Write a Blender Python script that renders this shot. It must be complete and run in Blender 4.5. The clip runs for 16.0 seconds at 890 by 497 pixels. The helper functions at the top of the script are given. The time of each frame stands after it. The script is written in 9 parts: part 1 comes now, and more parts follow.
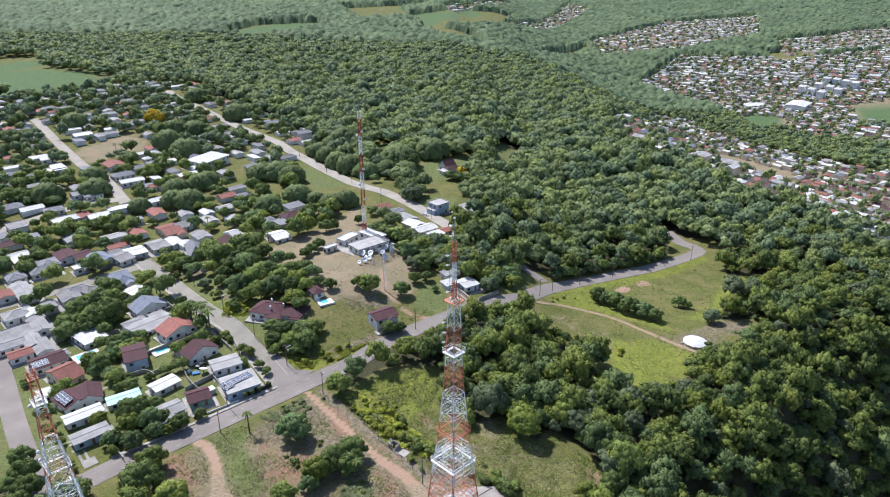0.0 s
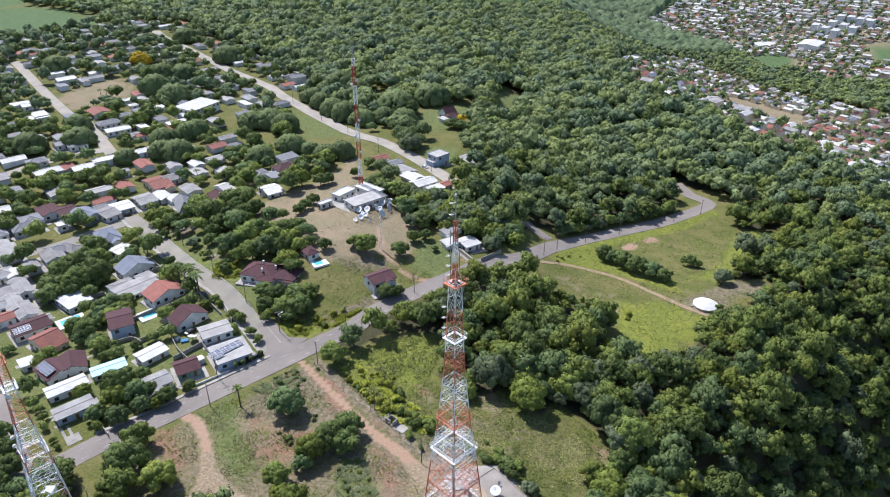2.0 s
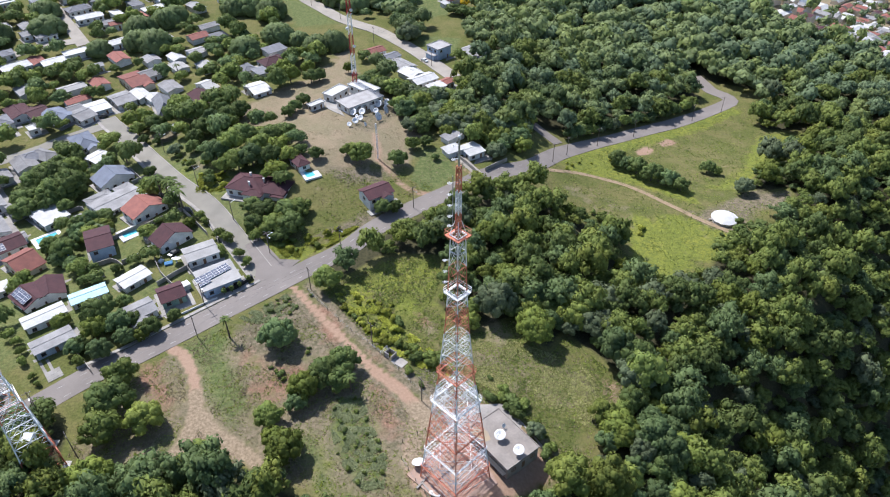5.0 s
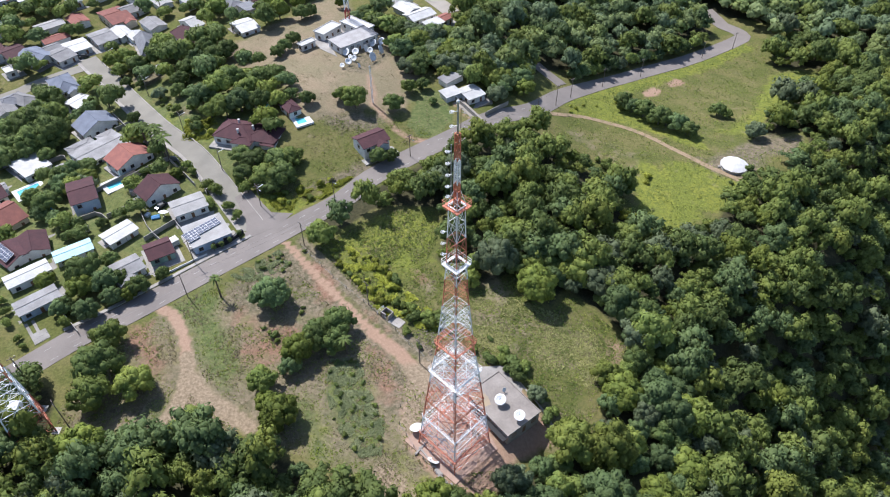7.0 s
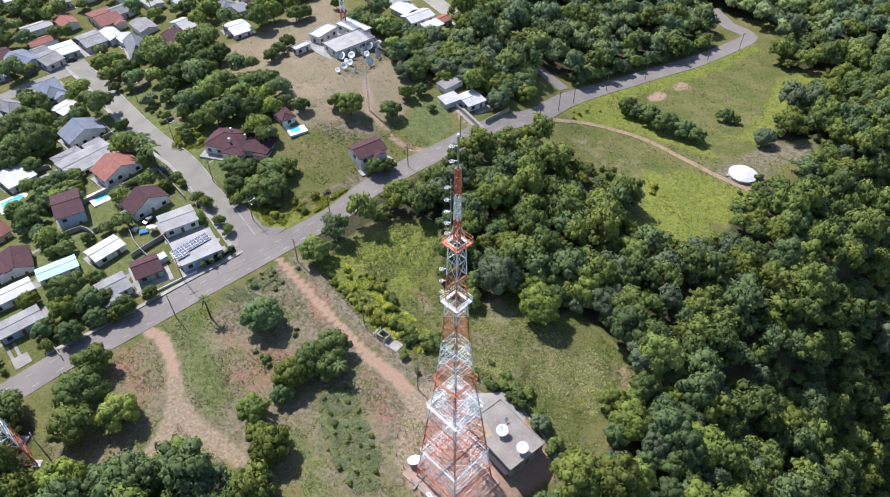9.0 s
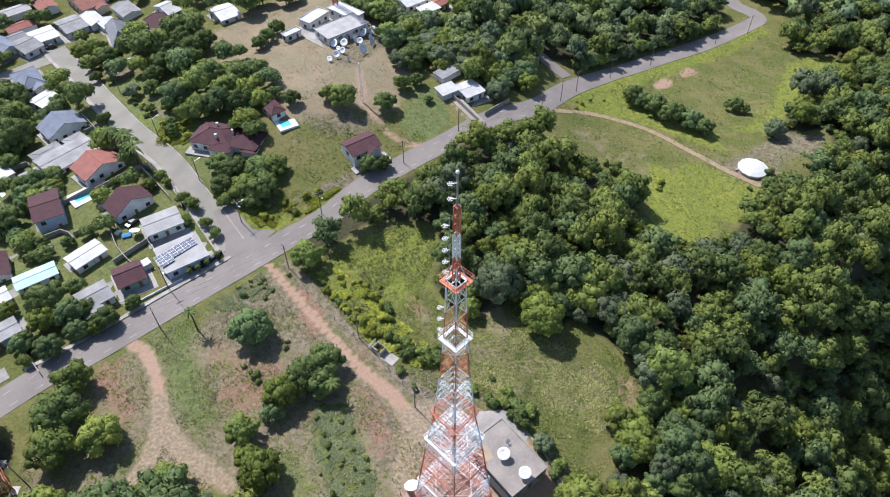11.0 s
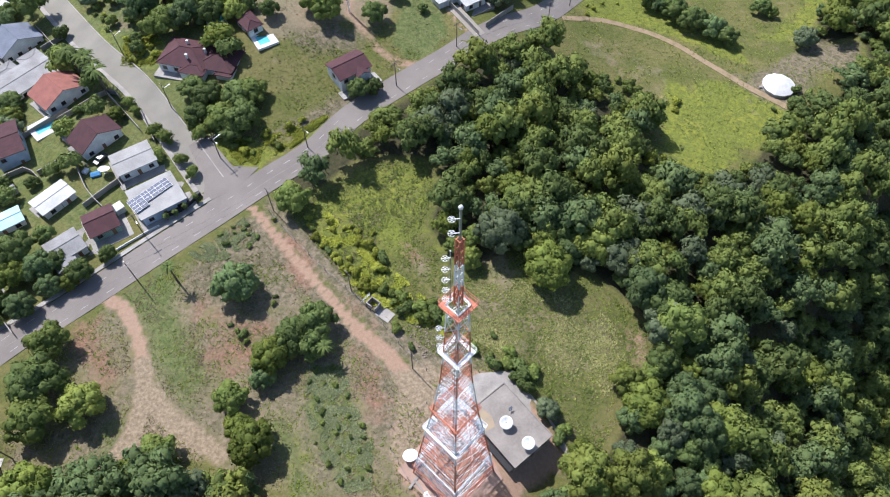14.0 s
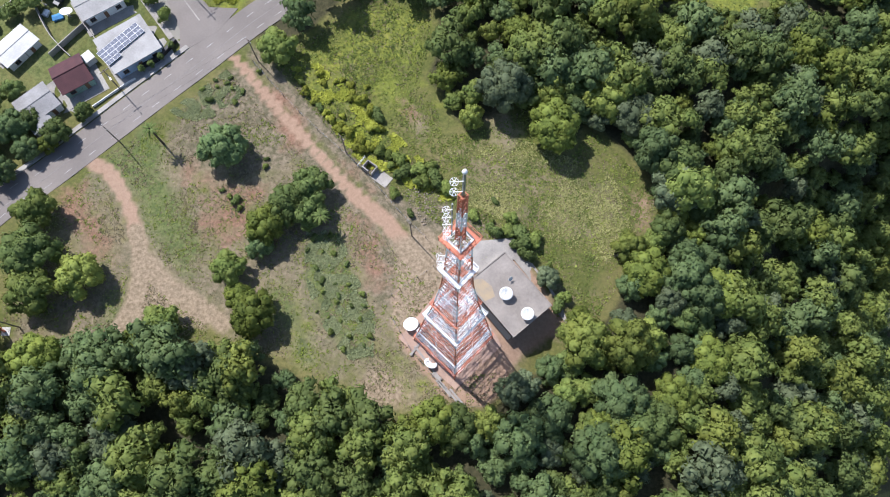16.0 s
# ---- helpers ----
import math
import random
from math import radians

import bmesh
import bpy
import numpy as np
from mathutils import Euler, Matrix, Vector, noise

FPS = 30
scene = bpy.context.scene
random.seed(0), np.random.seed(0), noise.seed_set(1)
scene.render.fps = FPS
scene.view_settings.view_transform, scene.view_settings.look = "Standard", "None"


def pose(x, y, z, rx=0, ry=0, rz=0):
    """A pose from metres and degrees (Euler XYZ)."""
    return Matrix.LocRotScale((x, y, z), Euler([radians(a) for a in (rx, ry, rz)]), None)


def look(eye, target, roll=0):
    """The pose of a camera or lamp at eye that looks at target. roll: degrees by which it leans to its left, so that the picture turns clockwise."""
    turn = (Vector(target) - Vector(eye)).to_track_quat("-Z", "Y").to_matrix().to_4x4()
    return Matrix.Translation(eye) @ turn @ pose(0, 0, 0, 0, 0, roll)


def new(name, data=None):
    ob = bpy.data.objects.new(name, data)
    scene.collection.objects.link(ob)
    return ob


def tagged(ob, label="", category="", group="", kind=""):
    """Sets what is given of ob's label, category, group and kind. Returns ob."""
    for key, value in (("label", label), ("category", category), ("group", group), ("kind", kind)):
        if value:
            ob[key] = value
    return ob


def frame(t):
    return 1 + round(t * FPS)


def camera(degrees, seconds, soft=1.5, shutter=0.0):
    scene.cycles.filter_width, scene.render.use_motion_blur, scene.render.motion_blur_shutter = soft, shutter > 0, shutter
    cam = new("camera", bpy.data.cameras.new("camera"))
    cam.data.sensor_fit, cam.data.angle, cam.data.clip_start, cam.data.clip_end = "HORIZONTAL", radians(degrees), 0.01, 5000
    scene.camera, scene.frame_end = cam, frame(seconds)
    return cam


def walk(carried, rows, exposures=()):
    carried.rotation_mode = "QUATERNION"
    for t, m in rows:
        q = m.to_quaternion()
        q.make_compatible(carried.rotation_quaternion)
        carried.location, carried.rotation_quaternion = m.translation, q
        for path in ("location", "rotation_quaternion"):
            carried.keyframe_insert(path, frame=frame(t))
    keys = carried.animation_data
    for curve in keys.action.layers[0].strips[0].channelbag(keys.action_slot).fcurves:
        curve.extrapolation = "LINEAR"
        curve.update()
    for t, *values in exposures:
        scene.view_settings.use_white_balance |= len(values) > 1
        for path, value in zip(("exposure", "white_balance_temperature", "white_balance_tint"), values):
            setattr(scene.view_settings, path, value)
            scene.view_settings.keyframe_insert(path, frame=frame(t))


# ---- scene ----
cam = camera(65.6, 16.0, 1.1)
METRES, EYE, TILT, LEAN, TURN = 112.0, 146.0, -23.7, 0.0, 0.0
EXPOSURES = [(0.0, 0.52, 5900, 14), (16.0, 0.52, 5900, 14)]
ROWS = [
    (0.0, 0.0, 0.0, 0.0, -0.0, 0.0, -0.0),
    (0.5, -0.0002, 0.0333, 0.0163, -0.01, -0.91, -0.01),
    (1.0, -0.0002, 0.0668, 0.0334, -0.0, -1.82, -0.02),
    (1.5, 0.0003, 0.0979, 0.0488, 0.01, -3.15, -0.02),
    (2.0, -0.0, 0.1314, 0.0661, 0.01, -4.95, -0.02),
    (2.5, -0.0005, 0.1652, 0.0838, 0.0, -5.99, -0.03),
    (3.0, -0.0003, 0.1991, 0.0998, 0.02, -6.84, -0.01),
    (3.5, -0.0001, 0.2321, 0.114, 0.03, -8.46, 0.02),
    (4.0, -0.0004, 0.2618, 0.1285, 0.16, -10.84, 0.01),
    (6.5, 0.0018, 0.3818, 0.1768, 0.02, -19.2, 0.19),
    (7.0, 0.0018, 0.4041, 0.1851, -0.01, -20.45, 0.21),
    (7.5, 0.0017, 0.4265, 0.1946, -0.03, -20.99, 0.22),
    (8.0, 0.0019, 0.4483, 0.2025, -0.04, -21.07, 0.23),
    (8.5, 0.002, 0.4701, 0.2109, -0.06, -21.1, 0.24),
    (9.0, 0.0019, 0.4927, 0.2195, -0.09, -21.1, 0.23),
    (11.5, 0.002, 0.6293, 0.2764, -0.44, -24.64, 0.39),
    (12.0, 0.0017, 0.6595, 0.2897, -0.53, -26.11, 0.43),
    (12.5, 0.0013, 0.6903, 0.3033, -0.6, -27.58, 0.45),
    (13.0, 0.0017, 0.7213, 0.3171, -0.65, -29.06, 0.48),
    (13.5, 0.0007, 0.7521, 0.3303, -0.72, -31.02, 0.49),
    (14.0, 0.0006, 0.7824, 0.3433, -0.79, -33.63, 0.53),
    (14.5, 0.0007, 0.8129, 0.3579, -0.87, -39.76, 0.57),
    (15.0, 0.0006, 0.8487, 0.3756, -0.9, -45.37, 0.54),
    (15.5, 0.0004, 0.881, 0.3908, -0.93, -47.17, 0.52),
    (16.0, 0.0006, 0.913, 0.406, -0.95, -50.33, 0.51),
]
walk(cam, [(t, pose(0, 0, EYE, TILT, LEAN, TURN) @ pose(METRES * x, METRES * y, METRES * z, 90 + pitch, roll, yaw)) for t, x, y, z, yaw, pitch, roll in ROWS], exposures=EXPOSURES)

# ---- world, sun ----
SUN_FROM = Vector((-0.66, 0.75, 1.28)).normalized()
world = bpy.data.worlds.new("sky")
scene.world = world
world.use_nodes = True
wn = world.node_tree.nodes
sky = wn.new("ShaderNodeTexSky")
sky.sky_type = "NISHITA"
sky.sun_disc = False
sky.sun_elevation = math.asin(SUN_FROM.z)
sky.sun_rotation = math.atan2(SUN_FROM.x, SUN_FROM.y)
wn["Background"].inputs["Strength"].default_value = 0.125
world.node_tree.links.new(sky.outputs[0], wn["Background"].inputs["Color"])
sun = new("sun", bpy.data.lights.new("sun", "SUN"))
sun.data.energy = 5.0
sun.data.angle = radians(0.6)
sun.data.color = (1.0, 0.96, 0.9)
sun.matrix_world = look(SUN_FROM * 300, (0, 0, 0))


# ---- materials ----
def mat(name, col, col2=None, rough=0.85, scale=0.5, fine=6.0, bump=0.25, metal=0.0, island=0.0, each=0.0, wave=0.0, spec=0.3):
    """Two scales of noise between two colours; island and each: spread of brightness by piece and by object; wave: ribs to the metre."""
    m = bpy.data.materials.new(name)
    m.use_nodes = True
    nt = m.node_tree
    N, L = nt.nodes, nt.links
    b = N["Principled BSDF"]
    b.inputs["Roughness"].default_value = rough
    b.inputs["Metallic"].default_value = metal
    b.inputs["Specular IOR Level"].default_value = spec
    col2 = col2 or tuple(c * 0.72 for c in col)
    tc = N.new("ShaderNodeTexCoord")
    n1 = N.new("ShaderNodeTexNoise")
    n1.inputs["Scale"].default_value = scale
    n1.inputs["Detail"].default_value = 5
    n2 = N.new("ShaderNodeTexNoise")
    n2.inputs["Scale"].default_value = fine
    n2.inputs["Detail"].default_value = 3
    for n in (n1, n2):
        L.new(tc.outputs["Object"], n.inputs["Vector"])
    mix = N.new("ShaderNodeMath")
    mix.operation = "MULTIPLY_ADD"
    L.new(n2.outputs["Fac"], mix.inputs[0])
    mix.inputs[1].default_value = 0.45
    L.new(n1.outputs["Fac"], mix.inputs[2])
    ramp = N.new("ShaderNodeValToRGB")
    ramp.color_ramp.elements[0].position, ramp.color_ramp.elements[1].position = 0.5, 0.95
    ramp.color_ramp.elements[0].color, ramp.color_ramp.elements[1].color = (*col2, 1), (*col, 1)
    L.new(mix.outputs[0], ramp.inputs[0])
    out = ramp.outputs["Color"]
    for amount, node, socket in ((island, "ShaderNodeNewGeometry", "Random Per Island"), (each, "ShaderNodeObjectInfo", "Random")):
        if amount:
            r = N.new(node)
            mr = N.new("ShaderNodeMapRange")
            mr.inputs["To Min"].default_value, mr.inputs["To Max"].default_value = 1 - amount, 1 + amount
            L.new(r.outputs[socket], mr.inputs["Value"])
            mul = N.new("ShaderNodeVectorMath")
            mul.operation = "SCALE"
            L.new(out, mul.inputs[0])
            L.new(mr.outputs[0], mul.inputs["Scale"])
            out = mul.outputs[0]
    L.new(out, b.inputs["Base Color"])
    bp = N.new("ShaderNodeBump")
    bp.inputs["Strength"].default_value = bump
    bp.inputs["Distance"].default_value = 0.05
    L.new(n2.outputs["Fac"], bp.inputs["Height"])
    nrm = bp
    if wave:
        w = N.new("ShaderNodeTexWave")
        w.inputs["Scale"].default_value = wave
        L.new(tc.outputs["Object"], w.inputs["Vector"])
        b2 = N.new("ShaderNodeBump")
        b2.inputs["Strength"].default_value = 0.5
        b2.inputs["Distance"].default_value = 0.05
        L.new(w.outputs["Fac"], b2.inputs["Height"])
        L.new(bp.outputs[0], b2.inputs["Normal"])
        nrm = b2
    L.new(nrm.outputs[0], b.inputs["Normal"])
    return m


def leaf_mat(name, col, col2, each=0.3, island=0.24):
    m = mat(name, col, col2, rough=0.6, scale=0.25, fine=2.6, bump=0.5, island=island, each=each, spec=0.08)
    nt = m.node_tree
    nt.nodes["Bump"].inputs["Distance"].default_value = 0.2
    b = nt.nodes["Principled BSDF"]
    tr = nt.nodes.new("ShaderNodeBsdfTranslucent")
    src = b.inputs["Base Color"].links[0].from_socket
    nt.links.new(src, tr.inputs["Color"])
    mx = nt.nodes.new("ShaderNodeMixShader")
    mx.inputs[0].default_value = 0.32
    nt.links.new(b.outputs[0], mx.inputs[1])
    nt.links.new(tr.outputs[0], mx.inputs[2])
    nt.links.new(mx.outputs[0], nt.nodes["Material Output"].inputs["Surface"])
    return m


LEAF = leaf_mat("leaf_green", (0.24, 0.278, 0.07), (0.13, 0.178, 0.047), island=0.22)
LEAF_DARK = leaf_mat("leaf_dark", (0.16, 0.198, 0.0594), (0.0869, 0.125, 0.0401), island=0.22)
LEAF_LIGHT = leaf_mat("leaf_light", (0.206, 0.235, 0.0475), (0.127, 0.165, 0.0362))
LEAF_GREY = leaf_mat("leaf_grey", (0.175, 0.208, 0.11), (0.11, 0.14, 0.072), island=0.22)
LEAF_COOL = leaf_mat("leaf_blue_green", (0.18, 0.236, 0.09), (0.098, 0.146, 0.058), island=0.22)
LEAF_LIME = leaf_mat("leaf_lime", (0.25, 0.275, 0.06), (0.15, 0.185, 0.045), island=0.22)
LEAF_YELLOW = leaf_mat("blossom_yellow", (0.72, 0.48, 0.03), (0.46, 0.34, 0.03))
LEAF_WEED = leaf_mat("weed_yellow_green", (0.36, 0.37, 0.06), (0.225, 0.25, 0.04))
LEAF_HAY = leaf_mat("grass_hay_green", (0.33, 0.315, 0.13), (0.21, 0.21, 0.08), island=0.25)
LEAF_SAGE = leaf_mat("weed_sage_green", (0.27, 0.29, 0.15), (0.165, 0.19, 0.09), island=0.25)
# distant leaf greens, paled and greyed so the colour stands in for haze
LEAF_HAZE_COOL = leaf_mat("leaf_haze_cool", (0.185, 0.238, 0.124), (0.112, 0.157, 0.08), each=0.0, island=0.22)
LEAF_HAZE_LIME = leaf_mat("leaf_haze_lime", (0.25, 0.29, 0.1), (0.155, 0.2, 0.066), each=0.0, island=0.22)
LEAF_HAZE = leaf_mat("leaf_haze", (0.23, 0.276, 0.112), (0.14, 0.183, 0.076), each=0.0, island=0.22)
LEAF_GROVE = leaf_mat("leaf_grove", (0.2, 0.245, 0.1), (0.13, 0.17, 0.066), each=0.18, island=0.16)
DRYWEED = leaf_mat("dry_weed", (0.29, 0.24, 0.15), (0.19, 0.16, 0.09), island=0.25)
BARK = mat("bark", (0.13, 0.1, 0.075), scale=2, fine=12)
ASPHALT = mat("asphalt", (0.22, 0.192, 0.168), (0.164, 0.143, 0.126), rough=0.9, scale=0.12, fine=3, bump=0.1)
PAVING = mat("paving_stone", (0.24, 0.222, 0.182), (0.182, 0.168, 0.138), rough=0.9, scale=0.15, fine=4, bump=0.15)
PAVING_PALE = mat("pale_paving", (0.33, 0.295, 0.245), (0.24, 0.214, 0.18), rough=0.9, scale=0.15, fine=4, bump=0.15)
CONCRETE = mat("concrete", (0.36, 0.33, 0.29), (0.22, 0.2, 0.18), scale=0.3, fine=4)
PAVED = mat("patio_concrete", (0.33, 0.31, 0.28), (0.2, 0.185, 0.165), scale=0.25, fine=3, each=0.2)
LINE = mat("road_paint", (0.5, 0.48, 0.45), (0.24, 0.23, 0.22), scale=1.5, fine=9)
WHITE = mat("white_paint", (0.72, 0.71, 0.68), (0.5, 0.49, 0.46), scale=0.35, fine=3, bump=0.08, each=0.08)
CREAM = mat("cream_paint", (0.6, 0.52, 0.4), (0.45, 0.39, 0.3), scale=0.35, fine=3, bump=0.08, each=0.1)
BLUEWALL = mat("pale_blue_paint", (0.42, 0.5, 0.6), (0.3, 0.37, 0.46), scale=0.35, fine=3, bump=0.08)
GREENWALL = mat("green_paint", (0.25, 0.36, 0.3), scale=0.35, fine=3, bump=0.08)
GLASS = mat("window_glass", (0.03, 0.035, 0.04), rough=0.12, bump=0.0, spec=0.6)
WOOD = mat("brown_wood", (0.2, 0.11, 0.06), scale=2, fine=14)
DARKWOOD = mat("weathered_pole_wood", (0.16, 0.13, 0.11), scale=2, fine=14)
TILE_RED = mat("maroon_roof_tile", (0.082, 0.034, 0.036), (0.055, 0.025, 0.028), scale=0.5, fine=5, wave=1.2, each=0.15)
TILE_ORANGE = mat("orange_roof_tile", (0.27, 0.105, 0.078), (0.185, 0.075, 0.06), scale=0.5, fine=5, wave=1.2, each=0.15)
TILE_GREY = mat("grey_roof_tile", (0.2, 0.2, 0.21), (0.13, 0.13, 0.135), scale=0.5, fine=5, wave=1.2, each=0.15)
SHEET_WHITE = mat("pale_sheet_roof", (0.54, 0.53, 0.5), (0.36, 0.35, 0.33), rough=0.6, scale=0.25, fine=2.5, wave=1.6, each=0.12)
SHEET_GREY = mat("fibre_cement_roof", (0.3, 0.29, 0.28), (0.18, 0.172, 0.165), scale=0.25, fine=2.5, wave=1.6, each=0.2)
FLAT_GREY = mat("stained_flat_roof", (0.4, 0.38, 0.36), (0.27, 0.255, 0.24), scale=0.3, fine=3)
SHEET_BLUE = mat("blue_grey_roof", (0.2, 0.22, 0.265), (0.135, 0.15, 0.185), scale=0.3, fine=3, wave=1.6, each=0.1)
SHEET_PALE = mat("pale_grey_roof", (0.36, 0.345, 0.325), (0.24, 0.23, 0.215), rough=0.7, scale=0.25, fine=2.5, wave=1.6, each=0.1)
SHEET_CYAN = mat("pale_cyan_roof", (0.45, 0.66, 0.7), (0.32, 0.5, 0.54), rough=0.6, scale=0.3, fine=3, wave=1.6)
ROOFS = {"red": TILE_RED, "orange": TILE_ORANGE, "grey": TILE_GREY, "white": SHEET_WHITE, "fibre": SHEET_GREY, "slab": FLAT_GREY, "blue": SHEET_BLUE, "cyan": SHEET_CYAN, "pale": SHEET_PALE}
WALLS = {"white": WHITE, "cream": CREAM, "blue": BLUEWALL, "green": GREENWALL}
STEEL_ORANGE = mat("orange_tower_paint", (0.6, 0.2, 0.115), (0.44, 0.16, 0.1), rough=0.6, each=0.3, scale=0.5, fine=4, bump=0.05)
STEEL_WHITE = mat("white_tower_paint", (0.82, 0.82, 0.81), (0.64, 0.63, 0.62), rough=0.6, scale=0.5, fine=4, bump=0.05)
STEEL_RED = mat("red_tower_paint", (0.42, 0.05, 0.04), (0.3, 0.045, 0.04), rough=0.6, scale=0.5, fine=4, bump=0.05)
STEEL_GREY = mat("galvanised_steel", (0.38, 0.4, 0.42), rough=0.45, metal=0.7, scale=1, fine=6, bump=0.05)
DISH = mat("white_dish", (0.72, 0.72, 0.7), (0.6, 0.6, 0.58), rough=0.5, scale=1, fine=5, bump=0.03)
POOL = mat("pool_water", (0.13, 0.5, 0.55), (0.1, 0.42, 0.48), rough=0.08, scale=0.6, fine=2, bump=0.15, spec=0.6)
PANEL = mat("solar_cell", (0.075, 0.09, 0.135), (0.055, 0.066, 0.1), rough=0.5, scale=1, fine=5, bump=0.0, spec=0.2)
BLACK = mat("dark_rubber", (0.025, 0.025, 0.027), rough=0.6, scale=2, fine=8)
PLINTH = mat("painted_concrete", (0.5, 0.48, 0.44), (0.33, 0.31, 0.28), scale=0.5, fine=4)


# ---- helpers ----
def mesh_of(name, verts, faces, material, smooth_shade=False):
    me = bpy.data.meshes.new(name)
    me.from_pydata([tuple(v) for v in verts], [], [tuple(f) for f in faces])
    for m in material if isinstance(material, (list, tuple)) else [material]:
        me.materials.append(m)
    if smooth_shade:
        me.polygons.foreach_set("use_smooth", [True] * len(me.polygons))
    me.update()
    return me


def part(name, me, parent, label=""):
    """Links a mesh (mesh data or a bmesh) as one part under a thing or a part."""
    ob = new(name, me)
    ob.parent = parent
    return tagged(ob, label)


def thing(name, m, label, category, group="", kind=""):
    ob = new(name)
    ob.empty_display_size = 0.3
    ob.matrix_world = m
    return tagged(ob, label, category, group, kind)


class Shape:
    """Vertices and faces gathered from simple solids."""

    def __init__(self):
        self.v, self.f = [], []

    def add(self, verts, faces):
        o = len(self.v)
        self.v += [tuple(p) for p in verts]
        self.f += [tuple(i + o for i in f) for f in faces]
        return self

    def box(self, x0, y0, z0, x1, y1, z1):
        return self.add([(x, y, z) for z in (z0, z1) for x, y in ((x0, y0), (x1, y0), (x1, y1), (x0, y1))],
                        [(3, 2, 1, 0), (4, 5, 6, 7), (0, 1, 5, 4), (1, 2, 6, 5), (2, 3, 7, 6), (3, 0, 4, 7)])

    def bar(self, a, b, r, n=4, r2=None):
        a, b = Vector(a), Vector(b)
        q = (b - a).to_track_quat("Z", "Y")
        r2 = r if r2 is None else r2
        vs = []
        for p, rad in ((a, r), (b, r2)):
            for i in range(n):
                t = math.tau * (i + 0.5) / n
                vs.append(p + q @ Vector((rad * math.cos(t), rad * math.sin(t), 0)))
        fs = [(i, (i + 1) % n, n + (i + 1) % n, n + i) for i in range(n)] + [tuple(range(n))[::-1], tuple(range(n, 2 * n))]
        return self.add(vs, fs)

    def ring(self, c, r, rad, n=16, axis="Z"):
        pts = []
        for i in range(n):
            t = math.tau * i / n
            d = Vector((math.cos(t), math.sin(t), 0)) if axis == "Z" else Vector((math.cos(t), 0, math.sin(t)))
            pts.append(Vector(c) + r * d)
        for i in range(n):
            self.bar(pts[i], pts[(i + 1) % n], rad, 3)
        return self

    def lathe(self, prof, n=16, c=(0, 0, 0)):
        vs = [(c[0] + r * math.cos(math.tau * i / n), c[1] + r * math.sin(math.tau * i / n), c[2] + z) for r, z in prof for i in range(n)]
        fs = [(k * n + i, k * n + (i + 1) % n, (k + 1) * n + (i + 1) % n, (k + 1) * n + i) for k in range(len(prof) - 1) for i in range(n)]
        return self.add(vs, fs)

    def mesh(self, name, material, smooth_shade=False):
        return mesh_of(name, self.v, self.f, material, smooth_shade)


# ---- the lie of the land ----
def smooth(a):
    a = max(0.0, min(1.0, a))
    return a * a * (3 - 2 * a)
def table(y, pts):
    if y <= pts[0][0]: return pts[0][1]
    for (a, va), (b, vb) in zip(pts, pts[1:]):
        if y <= b: return va + (vb - va) * smooth((y - a) / (b - a))
    return pts[-1][1]
RIDGE = [(0, 20), (150, 45), (240, 112), (330, 225), (400, 235), (500, 190), (620, 140), (900, 90), (1300, 60)]
def height(x, y):
    z = 3.0
    z += 4.0 * math.exp(-(((x + 45) / 55) ** 2 + ((y - 305) / 55) ** 2))
    z += 4.5 * math.exp(-(((x + 52) / 26) ** 2 + ((y - 268) / 28) ** 2))
    z -= smooth((x - 5) / 65) * (6.0 + 7.0 * smooth((y - 195) / 55))
    z -= 11.0 * smooth((x - 40) / 100) * smooth((y - 255) / 90) * (1 - smooth((y - 400) / 150))
    z -= 6.0 * smooth((x - 50) / 40) * (1 - smooth((y - 195) / 55))
    z -= 6.0 * smooth((-x - 85) / 70) * smooth((y - 170) / 50) * (1 - smooth((y - 330) / 80))
    s = x - table(y, RIDGE)
    z -= (92.0 - 27*smooth((y-1100)/500)) * smooth(s / (150 + 130 * smooth((y - 200) / 160)))
    z -= 40 * smooth((110 - y) / 120)
    z += 14 * smooth((-x - 60) / 300) * smooth((y - 350) / 300)
    z += 45 * smooth((y - 2200) / 1800)
    z -= 3.4 * math.exp(-((x - 21.5) ** 2 + (y - 130.5) ** 2) / 36.0)
    return z


def inside(x, y, poly):
    c = False
    for (x0, y0), (x1, y1) in zip(poly, poly[1:] + poly[:1]):
        if (y0 > y) != (y1 > y) and x < (x1 - x0) * (y - y0) / (y1 - y0) + x0:
            c = not c
    return c


def edge_distance(x, y, line, closed=False):
    best = 1e9
    for (x0, y0), (x1, y1) in zip(line, (line[1:] + line[:1]) if closed else line[1:]):
        dx, dy = x1 - x0, y1 - y0
        t = max(0.0, min(1.0, ((x - x0) * dx + (y - y0) * dy) / (dx * dx + dy * dy + 1e-9)))
        best = min(best, math.hypot(x - x0 - t * dx, y - y0 - t * dy))
    return best


def poly_field(poly, X, Y):
    """Signed distance to a polygon for arrays, positive inside."""
    best = np.full(X.shape, 1e9)
    ins = np.zeros(X.shape, bool)
    for (x0, y0), (x1, y1) in zip(poly, poly[1:] + poly[:1]):
        dx, dy = x1 - x0, y1 - y0
        t = np.clip(((X - x0) * dx + (Y - y0) * dy) / (dx * dx + dy * dy + 1e-9), 0, 1)
        best = np.minimum(best, np.hypot(X - x0 - t * dx, Y - y0 - t * dy))
        if y0 != y1:
            ins ^= ((y0 > Y) != (y1 > Y)) & (X < (x1 - x0) * (Y - y0) / (y1 - y0) + x0)
    return np.where(ins, best, -best)


